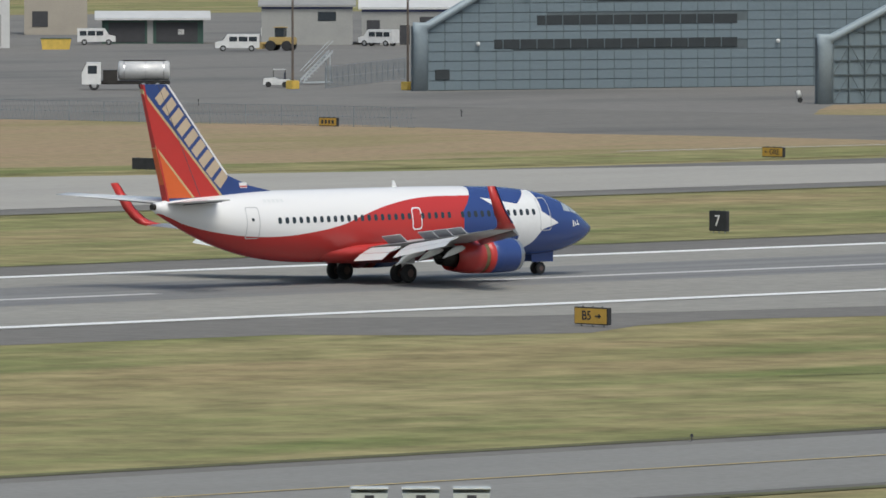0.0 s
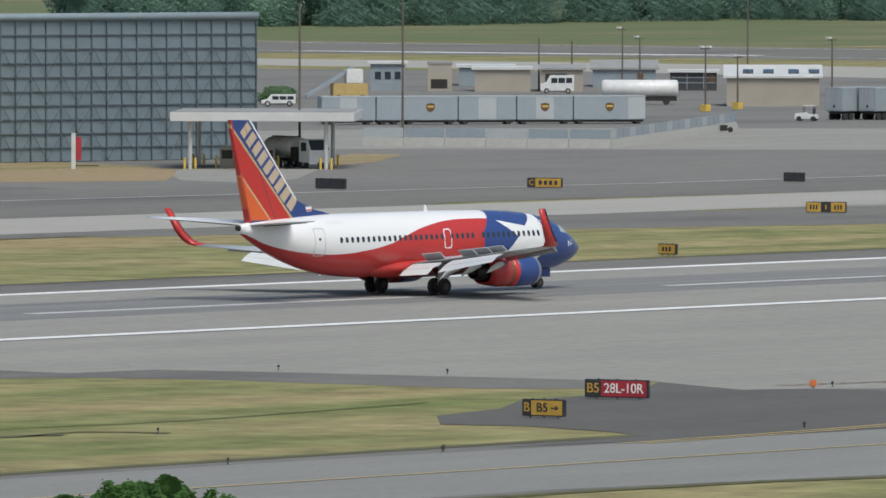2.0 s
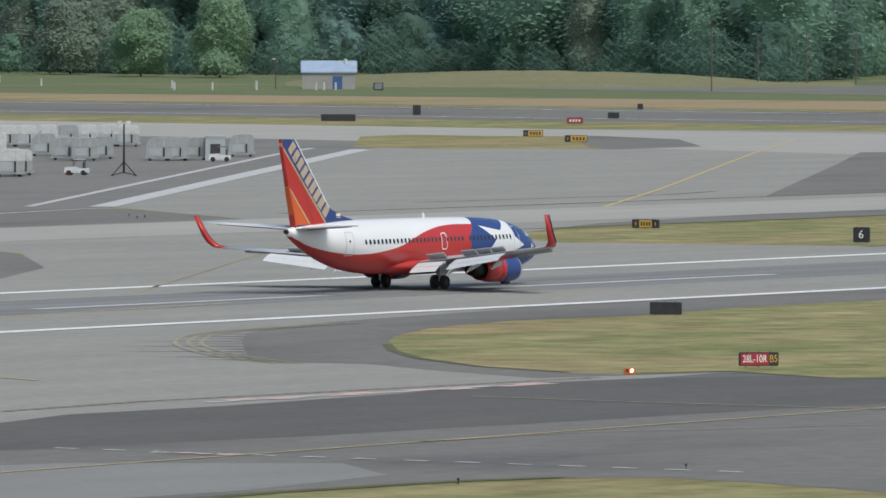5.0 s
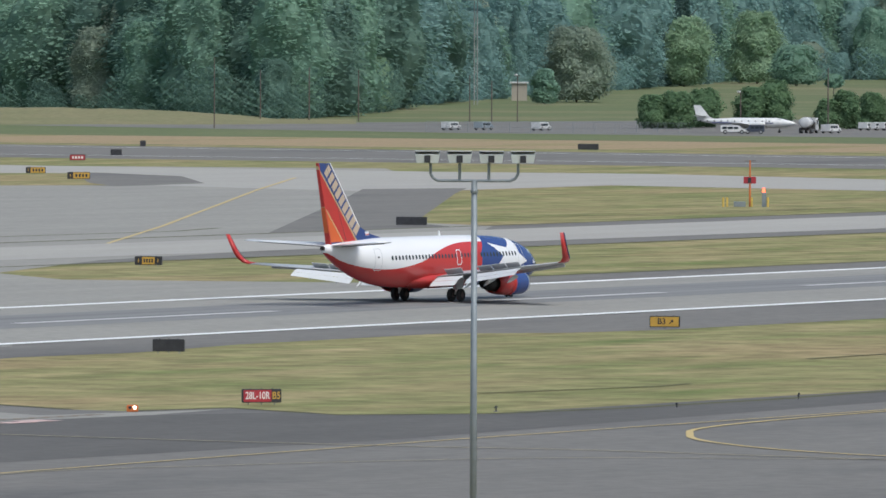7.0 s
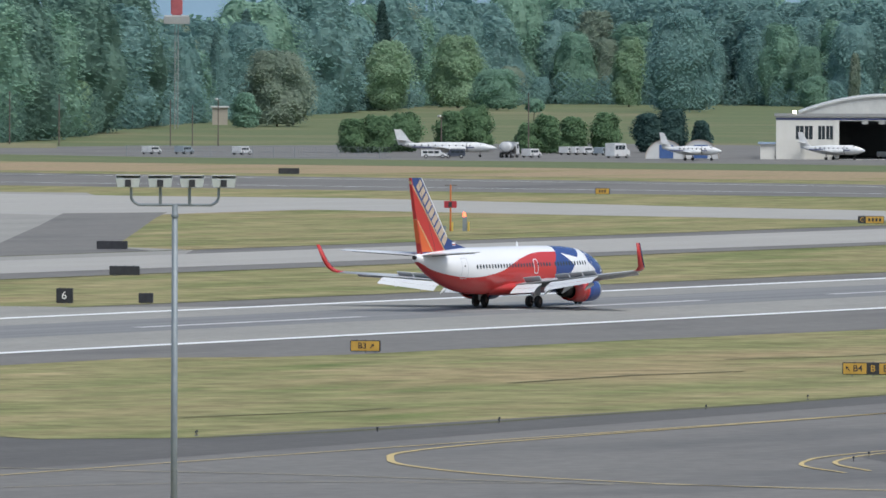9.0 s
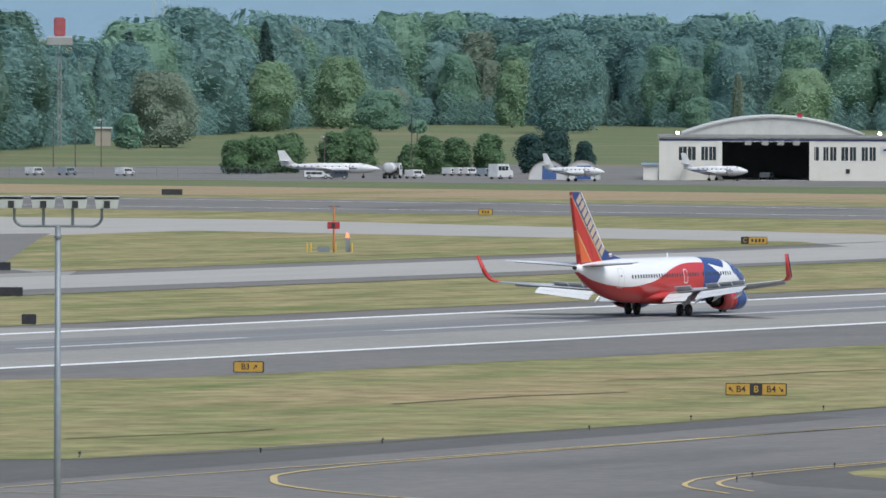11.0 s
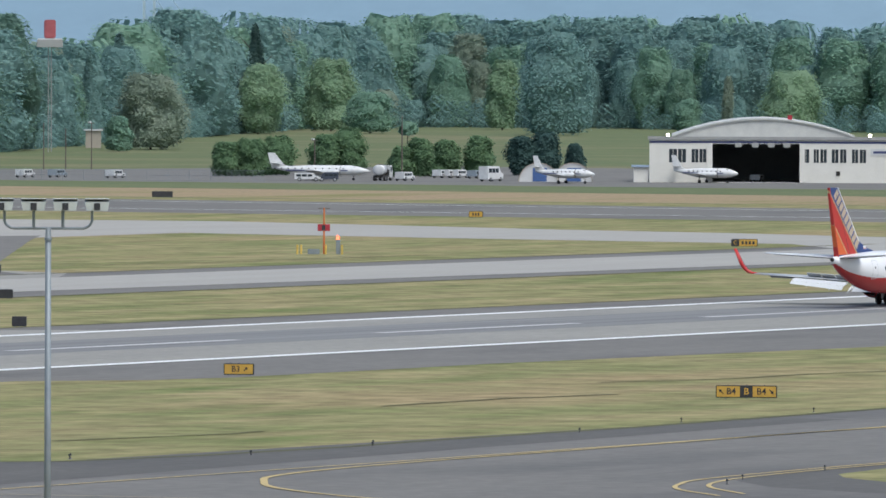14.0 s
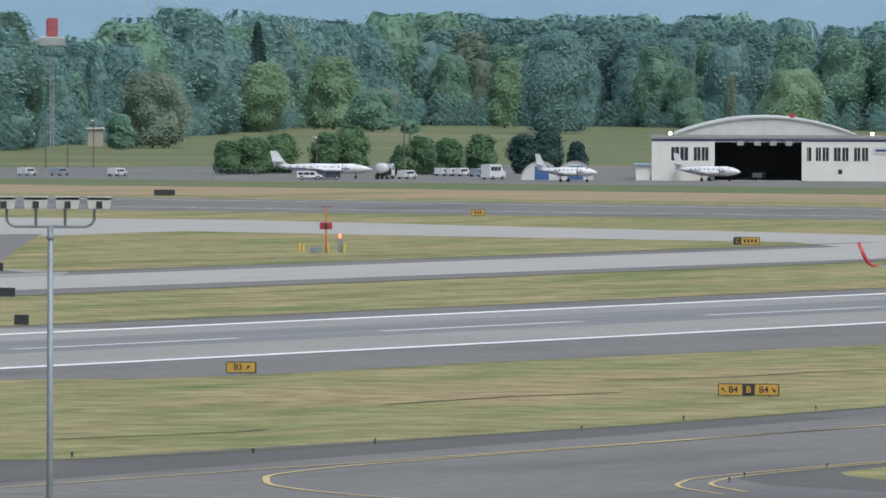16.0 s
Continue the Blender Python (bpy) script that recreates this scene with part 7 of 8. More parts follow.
part("door", a_box(-0.7, -0.54, 0.2, 0.7, -0.5, 1.3), GALVANISED, cab)


# ---- arched hangar, small aircraft and the woods behind the crossing runway ----
HANGAR_CREAM = material("cream_hangar_wall", (0.74, 0.72, 0.66), 0.75, second=(0.65, 0.63, 0.57), size=2.5, amount=0.7, grain=0.12)
HANGAR_ROOF = material("pale_arched_roof", (0.60, 0.60, 0.56), 0.65, second=(0.48, 0.48, 0.46), size=3, grain=0.1)
HG = pose(1610.1, 825.7, 0, 0, 0, -62.9)
hangar = thing("arched_hangar", HG, "cream hangar with an arched roof and wide open doors", "hangar")
W_, H_, D_ = 44.0, 7.6, 40.0
part("wall", a_box(0, 0, 0, 11.1, 0.5, H_), HANGAR_CREAM, hangar)
part("wall", a_box(26.8, 0, 0, W_, 0.5, H_), HANGAR_CREAM, hangar)
part("wall", a_box(0, 0.5, 0, 0.5, D_, H_), HANGAR_CREAM, hangar)
part("wall", a_box(W_ - 0.5, 0.5, 0, W_, D_, H_), HANGAR_CREAM, hangar)
# rear wall and floor are coloured paler to lift the light inside
part("wall", a_box(0.5, D_ - 0.5, 0, W_ - 0.5, D_, H_), WALL_BLUEGREY, hangar, "blue-grey rear wall")
part("bounce_floor", a_box(0.5, 0.5, 0.0, W_ - 0.5, D_ - 0.5, 0.06), ROOF_WHITE, hangar, "floor made pale to brighten the hangar inside")
part("lintel", a_box(11.1, 0, 6.9, 26.8, 0.5, H_), HANGAR_CREAM, hangar)
part("eaves_band", a_box(-0.3, -0.3, H_, W_ + 0.3, 0.4, H_ + 0.6, 0.03), ROOF_GREY, hangar)
part("blue_band", a_box(0, -0.06, H_ - 0.55, W_, -0.003, H_ - 0.2), TRIM_BLUE, hangar)
arch = [(4.0 + 32.5 * k / 24, H_ + 0.5 + 3.1 * (1 - (k / 12 - 1) ** 2)) for k in range(25)]
part("gable_wall", prism(arch + [(36.5, H_ + 0.3), (4.0, H_ + 0.3)], 0.1, 0.45), HANGAR_ROOF, hangar, "pale curved gable")
part("roof", loft([[(x, y, z) for x, z in arch] + [(x, y, z + 0.3) for x, z in reversed(arch)] for y in (-0.2, D_)]), HANGAR_ROOF, hangar, "pale arched roof")
part("roof_apron", a_box(0, 0.5, H_ - 0.02, W_, D_, H_ + 0.25), ROOF_GREY, hangar)
for x0, x1 in ((3.5, 4.9), (5.1, 6.5), (7.5, 8.7), (8.9, 10.1), (27.2, 28.4), (29.2, 30.1), (30.4, 31.5), (32.4, 33.6), (33.9, 35.0), (36.0, 37.1), (37.4, 38.5)):
    win = part("window", a_box(x0, -0.04, 3.6, x1, 0.03, 6.0, 0.02), PANE, hangar)
    part("window_bar", a_box((x0 + x1) / 2 - 0.04, -0.07, 3.6, (x0 + x1) / 2 + 0.04, -0.04, 6.0), HANGAR_CREAM, win)
for x in (15.2, 18.2, 21.0, 23.8):
    part("door_lamp", a_box(x, -0.25, 6.3, x + 1.2, -0.02, 7.1, 0.03), WALL_GREY, hangar)
part("door_leaf", a_box(10.2, -0.12, 0.1, 11.2, -0.02, 7.0), HANGAR_CREAM, hangar)
part("door_leaf", a_box(26.7, -0.12, 0.1, 27.6, -0.02, 7.0), HANGAR_CREAM, hangar)
part("wall_sign", a_box(39.3, -0.1, 4.9, 43.9, -0.04, 6.1), ROOF_WHITE, hangar)
part("wall_sign_bar", a_box(39.8, -0.13, 5.3, 43.6, -0.1, 5.7), TRIM_BLUE, hangar)
part("notice", a_box(33.2, -0.08, 1.3, 33.9, -0.02, 2.1), DARK_METAL, hangar)
for x in (3.3, 39.2):
    lamp = part("floodlight", a_box(x - 0.3, -0.5, H_ + 0.6, x + 0.3, 0.0, H_ + 1.1, 0.05), LIT_WHITE, hangar, "lit floodlight")
part("chimney", a_box(24.6, 4, 10.2, 25.4, 4.8, 12.0), SIGN_RED, hangar)
building(HG @ pose(-2.8, 0.5, 0), "lean_to", "small cream lean-to with a blue roof beside the hangar", 2.6, 4, 2.7, HANGAR_CREAM, ROOF_BLUE, 0.0)
for m in (pose(1599.9, 846.5, 0, 0, 0, -62.1), pose(1604.3, 841.9, 0, 0, 0, -62.3)):
    q = thing("round_shelter", m, "pale half-round shelter with a blue door panel", "shelter", "round shelters")
    ring = [(3.4 - 3.4 * math.cos(math.pi * k / 14), 3.3 * math.sin(math.pi * k / 14)) for k in range(15)]
    part("shell", prism(ring, 0, 6), ROOF_WHITE, q, smooth=False)
    part("front_rib", loft([[(x, y, z) for x, z in ring] + [(3.4 + (x - 3.4) * 1.05, y, z * 1.05) for x, z in reversed(ring)] for y in (-0.15, 0.1)]), WALL_BEIGE, q)
    part("door_panel", a_box(2.4, -0.06, 0.1, 4.9, -0.01, 2.5), BLUE_DOOR, q)


def small_plane(m, label, length, span, r, engines, high_tail=True, stripe_mat=None):
    """A parked propeller aircraft; x is forward."""
    a = thing("propeller_plane", m, label, "airplane", "parked propeller planes")
    rings = []
    for u, k, dz in ((0, 0.05, -0.1), (0.04, 0.4, -0.05), (0.12, 0.8, 0.0), (0.2, 1.0, 0.05), (0.62, 1.0, 0.05), (0.85, 0.5, 0.3), (1.0, 0.12, 0.5)):
        rings.append([(length * (0.55 - u), r * k * math.sin(t * math.pi / 8), 1.75 + dz * r + r * k * math.cos(t * math.pi / 8)) for t in range(16)])
    body = part("fuselage", loft(rings), WHITE_BODY, a, "white fuselage", smooth=True)
    part("stripe", a_box(-length * 0.3, -r - 0.01, 1.7, length * 0.33, r + 0.01, 1.86), stripe_mat or TRIM_BLUE, a)
    for k in range(int(length / 1.5)):
        part("cabin_window", a_box(length * (0.28 - 0.07 * k), -r * 0.97 - 0.03, 2.0, length * (0.28 - 0.07 * k) + 0.2, r * 0.97 + 0.03, 2.2), PANE, a)
    part("windscreen", a_box(length * 0.36, -r * 0.6, 2.1, length * 0.4, r * 0.6, 2.45, 0.05), PANE, a)
    part("fin", prism([(-length * 0.24, 2.2), (-length * 0.33, 2.8), (-length * 0.425, 4.9), (-length * 0.495, 4.9), (-length * 0.452, 2.1)], -0.08, 0.08), WHITE_BODY, a)
    if stripe_mat:
        part("fin_flash", prism([(-length * 0.37, 3.3), (-length * 0.41, 4.2), (-length * 0.475, 4.2), (-length * 0.462, 3.3)], -0.095, 0.095), TRIM_BLUE, a)
    for s in (-1, 1):
        part("tailplane", loft([aerofoil(-length * 0.36, -length * 0.45, s * 0.1, 2.9, 0.12), aerofoil(-length * 0.41, -length * 0.47, s * span * 0.16, 3.1, 0.06)]), WHITE_BODY, a)
        part("wing", loft([aerofoil(length * 0.14, -length * 0.05, s * r * 0.7, 1.3, 0.3), aerofoil(length * 0.08, -length * 0.02, s * span / 2, 1.3 + span * 0.035, 0.1)]), WHITE_BODY, a)
        if engines:
            y = s * span * 0.17
            nac = part("nacelle", loft([[(x, y + q * math.sin(t * math.pi / 6), 1.6 + q * math.cos(t * math.pi / 6)) for t in range(12)] for x, q in ((length * 0.27, 0.2), (length * 0.24, 0.4), (length * 0.02, 0.42), (-length * 0.06, 0.1))]), WHITE_BODY, a, smooth=True)
            for t in range(3):
                part("propeller_blade", a_rod((length * 0.275, y, 1.6), (length * 0.275, y + 1.1 * math.sin(t * 2.094 + 0.3), 1.6 + 1.1 * math.cos(t * 2.094 + 0.3)), 0.06, 0.04, 5), DARK_METAL, nac)
        part("main_wheel", a_rod((0.0, s * span * 0.16 - 0.1, 0.3), (0.0, s * span * 0.16 + 0.1, 0.3), 0.3, n=12), TYRE, a)
        part("leg", a_rod((0.0, s * span * 0.16, 0.3), (0.0, s * span * 0.16, 1.4), 0.07), DARK_METAL, a)
    part("nose_wheel", a_rod((length * 0.38, -0.1, 0.26), (length * 0.38, 0.1, 0.26), 0.26, n=12), TYRE, a)
    part("nose_leg", a_rod((length * 0.38, 0, 0.26), (length * 0.38, 0, 1.4), 0.06), DARK_METAL, a)
    return a


small_plane(pose(1593.2, 884.1, 0, 0, 0, -73.0), "long white twin-turboprop commuter plane parked on the apron", 18.0, 17.0, 0.9, True)
small_plane(pose(1584.0, 829.5, 0, 0, 0, -80.4), "white twin-engined propeller plane parked by the shelters", 11.0, 13.0, 0.8, True)
small_plane(pose(1610.5, 815.2, 0, 0, 0, -81.2), "white twin-engined propeller plane parked before the hangar", 12.0, 13.0, 0.85, True, ROOF_BLUE)
van(pose(1579.1, 878.0, 0, 0, 0, -60.9), "white airport pickup truck parked beside the plane", length=4.6, h=1.5, category="pickup")
van(pose(1581.8, 875.3, 0, 0, 0, 119.0), "dark blue and white car beside the plane", DARK_BODY, 3.6, 1.6, "car")
tank_truck(pose(1595.3, 871.7, 0, 0, 0, 13.7), "small fuel tank truck with a polished tank", 5.5)
van(pose(1598.2, 868.7, 0, 0, 0, -1.5), "white car parked beside the tank truck", length=4.0, h=1.6, category="car")
for m, l in ((pose(1636.7, 881.9, 0, 0, 0, -1.7), "pale parked car in a row"), (pose(1637.7, 880.8, 0, 0, 0, -1.7), "white parked car in a row"), (pose(1638.9, 879.6, 0, 0, 0, -1.8), "white parked car in a row"), (pose(1634.5, 873.5, 0, 0, 0, -1.9), "grey parked car in a row"), (pose(1588.2, 941.7, 0, 0, 0, 0.7), "white car parked near the fence"), (pose(1592.5, 937.4, 0, 0, 0, 0.5), "grey car parked near the fence"), (pose(1593.4, 925.8, 0, 0, 0, 0.2), "white car parked near the fence")):
    van(m, l, TRAILER_GREY if "grey" in l else WHITE_BODY, 4.0, 1.5, "car")
van(pose(1602.8, 853.7, 0, 0, 0, -2.0), "white ambulance-style van with a tall body", length=5.5, h=2.7)
van(pose(1630.8, 814.6, 0, 0, 0, 6.5), "small white cart inside the hangar door", length=2.4, h=1.3, category="cart")
fence((1558.9, 929.6), (1567.3, 880.0), 2.0, "long wire fence before the car park", 4.0)
box_house = building(pose(2038.8, 1192.6, 0, 0, 0, -59.7), "brick_kiosk", "small pale brick kiosk before the trees", 3.6, 3, 4.0, WALL_BEIGE, ROOF_WHITE, 0.0)
TOWER_RED = material("faded_tower_red", (0.40, 0.10, 0.11), 0.7, size=1.0)
tower = thing("tank_tower", pose(*(1960.5, 1156.1, 0), 0, 0, -60), "red and white water tank on a pale tower", "tower")
TZ = 27.27
part("tank", a_box(-1.3, -1.3, TZ - 1.9, 1.3, 1.3, TZ + 2.3, 0.25), TOWER_RED, tower, "faded red tank")
part("walkway", a_box(-2.9, -2.4, TZ - 3.9, 2.9, 2.4, TZ - 2.2, 0.1), WALL_GREY, tower)
part("handrail", a_box(-2.7, -2.2, TZ - 2.2, 2.7, 2.2, TZ - 1.9, 0.05), ROOF_WHITE, tower)
for x in (-0.35, 0.35):
    for y in (-0.35, 0.35):
        part("leg", a_rod((x, y, 0), (x, y, TZ - 3.9), 0.10, n=8), WALL_GREY, tower)
for k in range(5):
    part("brace", a_rod((-0.35, -0.35, 2 + 4 * k), (0.35, -0.35, 6 + 4 * k), 0.05, n=5), WALL_GREY, tower)


# foliage: many small leaf sprays round a lumpy crown
def leaf_material(name, colour, other):
    m = material(name, colour, 0.9, second=other, size=6.0, amount=0.6, spec=0.04)
    nodes, links = m.node_tree.nodes, m.node_tree.links
    bsdf = nodes["Principled BSDF"]
    source = bsdf.inputs["Base Color"].links[0].from_socket
    geo, mixer, ramp = nodes.new("ShaderNodeNewGeometry"), nodes.new("ShaderNodeMix"), nodes.new("ShaderNodeMapRange")
    mixer.data_type, mixer.blend_type = "RGBA", "MULTIPLY"
    mixer.inputs[0].default_value = 1.0
    ramp.inputs[3].default_value, ramp.inputs[4].default_value = 0.92, 1.07
    links.new(geo.outputs["Random Per Island"], ramp.inputs[0])
    links.new(source, mixer.inputs[6])
    links.new(ramp.outputs[0], mixer.inputs[7])
    links.new(mixer.outputs[2], bsdf.inputs["Base Color"])
    thin, blend = nodes.new("ShaderNodeBsdfTranslucent"), nodes.new("ShaderNodeMixShader")
    blend.inputs[0].default_value = 0.5
    links.new(mixer.outputs[2], thin.inputs["Color"])
    links.new(bsdf.outputs[0], blend.inputs[1])
    links.new(thin.outputs[0], blend.inputs[2])
    links.new(blend.outputs[0], nodes["Material Output"].inputs["Surface"])
    return m


# Distance haze is mixed into these woodland leaf colours, strongest in the blue-green.
WOOD_HAZED = leaf_material("haze_blue_woodland_leaves", (0.222, 0.356, 0.338), (0.242, 0.372, 0.338))
WOOD_LESS_HAZED = leaf_material("less_hazed_woodland_leaves", (0.158, 0.260, 0.215), (0.176, 0.276, 0.218))
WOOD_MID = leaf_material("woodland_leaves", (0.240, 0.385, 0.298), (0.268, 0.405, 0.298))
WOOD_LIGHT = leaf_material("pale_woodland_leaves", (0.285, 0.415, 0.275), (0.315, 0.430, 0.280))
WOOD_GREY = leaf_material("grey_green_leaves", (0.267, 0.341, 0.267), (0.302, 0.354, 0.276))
CONIFER = leaf_material("conifer_needles", (0.075, 0.135, 0.125), (0.088, 0.148, 0.130))
BUSH_GREEN = leaf_material("bush_leaves", (0.156, 0.255, 0.141), (0.182, 0.276, 0.146))
NEAR_LEAF = leaf_material("near_tree_leaves", (0.085, 0.185, 0.055), (0.125, 0.235, 0.075))
BARK = material("bark", (0.10, 0.085, 0.07), 0.95, second=(0.15, 0.13, 0.11), size=0.6, grain=0.3, stretch=(1, 1, 0.2))
rng = np.random.default_rng(7)


def crown(height, radius, base, cards, size, kind):
    """Corners (n, 4, 3) of the leaf sprays of one crown standing at the origin."""
    lumps = 34

    def reach(u):
        if kind == "cone":
            return radius * (1.02 - 0.97 * u)
        if kind == "column":
            return radius * np.sin(math.pi * (0.14 + 0.80 * u)) ** 0.5
        return radius * np.sin(math.pi * (0.17 + 0.76 * u)) ** 0.55

    # boughs: rounded swellings of the crown's outline
    bu, ba = (np.arange(lumps) + rng.random(lumps)) / lumps, rng.random(lumps) * 2 * math.pi
    swell, spread = 0.55 + 0.45 * rng.random(lumps), 0.22 + 0.16 * rng.random(lumps)

    def outline(u, a):
        """Distance from the stem, height and outward lean at fraction u of the height and bearing a."""
        turn = np.abs((a[:, None] - ba[None] + math.pi) % (2 * math.pi) - math.pi) * np.sin(math.pi * np.clip(u, 0.08, 0.92))[:, None] ** 0.5
        far = np.sqrt((turn * 0.42) ** 2 + ((u[:, None] - bu[None]) * 1.3) ** 2) / spread
        bump = np.tanh((np.maximum(1 - far ** 2, 0) ** 2 * swell).sum(1) * 0.9)
        d = np.stack([np.cos(a), np.sin(a), (u - 0.35) * 0.9 + (bump - 0.5) * 0.5], axis=1)
        d /= np.linalg.norm(d, axis=1)[:, None]
        return reach(u) * (0.62 + 0.42 * bump), (base + (height - base) * u) * (1 + 0.07 * (bump - 0.5) * (u > 0.7)), d

    # a closed inner mass of large leaf sprays
    nu, na = 22, 26
    gu, ga = np.meshgrid(np.linspace(0.0, 0.985, nu + 1), np.arange(na + 1) % na * 2 * math.pi / na, indexing="ij")
    gr, gz, _ = outline(gu.reshape(-1), ga.reshape(-1))
    wob = 0.82 + 0.06 * (rng.random((nu + 1, na + 1)) - 0.5)
    wob[:, -1] = wob[:, 0]
    gr = gr * wob.reshape(-1)
    grid = np.stack([gr * np.cos(ga.reshape(-1)), gr * np.sin(ga.reshape(-1)), gz], axis=1).reshape(nu + 1, na + 1, 3)
    quads = np.stack([grid[:-1, :-1], grid[:-1, 1:], grid[1:, 1:], grid[1:, :-1]], axis=2).reshape(-1, 4, 3)
    # small leaves over it, thinning outwards
    u, a = rng.random(cards) ** 0.9, rng.random(cards) * 2 * math.pi
    r, z, d = outline(u, a)
    r = r * (0.80 + 0.22 * rng.random(cards) + 0.13 * rng.random(cards) ** 5)
    p = np.stack([r * np.cos(a), r * np.sin(a), z], axis=1) + rng.normal(size=(cards, 3)) * radius * 0.025
    if kind == "willow":
        p[:, 2] -= rng.random(cards) ** 2 * radius * 0.35
    p[:, 2] = np.maximum(p[:, 2], 0.012 * height)
    n = d * 0.7 + rng.normal(size=(cards, 3)) * 0.32 + np.array([0, 0, 0.75])
    n /= np.linalg.norm(n, axis=1)[:, None]
    t = np.cross(n, rng.normal(size=(cards, 3)))
    t /= np.linalg.norm(t, axis=1)[:, None]
    b = np.cross(n, t)
    s = size * (0.5 + 0.8 * rng.random(cards))[:, None]
    t, b = t * s, b * s * 0.75
    leaves = np.stack([p - t - b * 0.4, p + t * 0.2 - b, p + t + b * 0.4, p - t * 0.2 + b], axis=1)
    return np.concatenate([leaves, quads])


def card_mesh(name, cards, mat_):
    n = len(cards)
    me = bpy.data.meshes.new(name)
    me.vertices.add(4 * n)
    me.vertices.foreach_set("co", cards.reshape(-1).astype(np.float32))
    me.loops.add(4 * n)
    me.loops.foreach_set("vertex_index", np.arange(4 * n, dtype=np.int32))
    me.polygons.add(n)
    me.polygons.foreach_set("loop_start", np.arange(0, 4 * n, 4, dtype=np.int32))
    me.polygons.foreach_set("loop_total", np.full(n, 4, dtype=np.int32))
    me.materials.append(mat_)
    me.update()
    return me


def trunk_mesh(height, r, spread, seed):
    pick = random.Random(seed)
    bm = bmesh.new()
    rod(bm, (0, 0, -0.2), (0.1, 0, height * 0.55), r, r * 0.6, 9)
    rod(bm, (0.1, 0, height * 0.53), (0.2, 0.1, height * 0.85), r * 0.6, r * 0.25, 7)
    for k in range(6):
        z, a = height * (0.3 + 0.09 * k), pick.random() * 6.28
        rod(bm, (0.05, 0, z), (spread * 0.6 * math.cos(a), spread * 0.6 * math.sin(a), z + height * 0.16), r * 0.35, r * 0.12, 6)
    return bm


def tree(m, label, height, radius, mat_, kind="round", cards=1500, size=0.5, base=None, name="tree", category="tree"):
    t = thing(name, m, label, category, "trees" if category == "tree" else "bushes")
    part("trunk", trunk_mesh(height, max(0.12, height * 0.016), radius, int(height * 10)), BARK, t)
    ob = new("crown", card_mesh("crown", crown(height, radius, height * 0.18 if base is None else base, int(cards * 2.2), size * 0.62, kind), mat_))
    ob.parent = t
    return t


# the far woods, in four leaf colours
LINE = [(48.0, 2080), (49.4, 2085), (51.6, 2225), (54.3, 2150), (55.4, 2110), (56.5, 2165), (57.6, 2060), (58.4, 2000), (58.9, 2120), (59.3, 2330), (60.1, 2560), (60.8, 2880), (61.7, 2995), (62.7, 2960), (64.0, 2860), (66.0, 2840)]
variants = [crown(1.0, 0.27, 0.01, 3900, 0.0115, "round"), crown(1.0, 0.24, 0.01, 3700, 0.0115, "round"), crown(1.0, 0.20, 0.01, 3300, 0.011, "column"), crown(1.0, 0.30, 0.01, 4000, 0.0115, "willow"), crown(1.0, 0.17, 0.01, 3000, 0.0095, "cone")]
woods = {"dark": [], "deep": [], "mid": [], "light": [], "grey": []}
trunks = bmesh.new()
pick = random.Random(3)
for row in range(4):
    bearing = 47.8
    while bearing < 66.0:
        d0 = np.interp(bearing, [a for a, _ in LINE], [d for _, d in LINE])
        d = d0 + (4, 24, 52, 85)[row] + pick.uniform(-9, 9)
        gap = (10.5, 10.5, 11.0, 10.0)[row] * pick.uniform(0.7, 1.35)
        tall = pick.uniform(17, 27) if row == 0 else pick.uniform(25, 32) if row == 1 else pick.uniform(28, 34)
        if d0 > 2500:
            tall *= 0.98
        if row == 0 and pick.random() < 0.32:
            tall *= pick.uniform(0.3, 0.7)
        if 59.32 < bearing < 59.74:
            tall *= 0.80
        which = pick.choices(range(5), (4, 3, 1.6, 2.4, 0.9))[0]
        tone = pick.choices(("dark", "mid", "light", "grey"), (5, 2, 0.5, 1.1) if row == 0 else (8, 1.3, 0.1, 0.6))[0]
        # nearer dark trees take the leaf colour with less haze in it
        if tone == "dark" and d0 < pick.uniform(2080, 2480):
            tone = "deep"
        x, y, a = d * math.sin(radians(bearing)), d * math.cos(radians(bearing)), pick.uniform(0, 6.28)
        c, s = math.cos(a), math.sin(a)
        wide = tall * pick.uniform(1.25, 1.75)
        pts = variants[which] @ np.array([[c * wide, s * wide, 0], [-s * wide, c * wide, 0], [0, 0, tall]])
        thin_out = slice(None, None, 1 if row < 3 else 2)
        woods[tone].append(pts[thin_out] + np.array([x, y, 0]))
        if row < 2:
            rod(trunks, (x, y, -0.3), (x, y, tall * 0.6), tall * 0.014, tall * 0.006, 6)
        bearing += math.degrees(gap / d)
for tone, mat_ in (("dark", WOOD_HAZED), ("deep", WOOD_LESS_HAZED), ("mid", WOOD_MID), ("light", WOOD_LIGHT), ("grey", WOOD_GREY)):
    tagged(new("far_woods", card_mesh("far_woods", np.concatenate(woods[tone]), mat_)), f"dense {tone} green far woodland edge tinted for haze", "woods", kind="stuff")
tagged(part("woods_trunks", trunks, BARK), "brown trunks of the far woodland", "woods", kind="stuff")
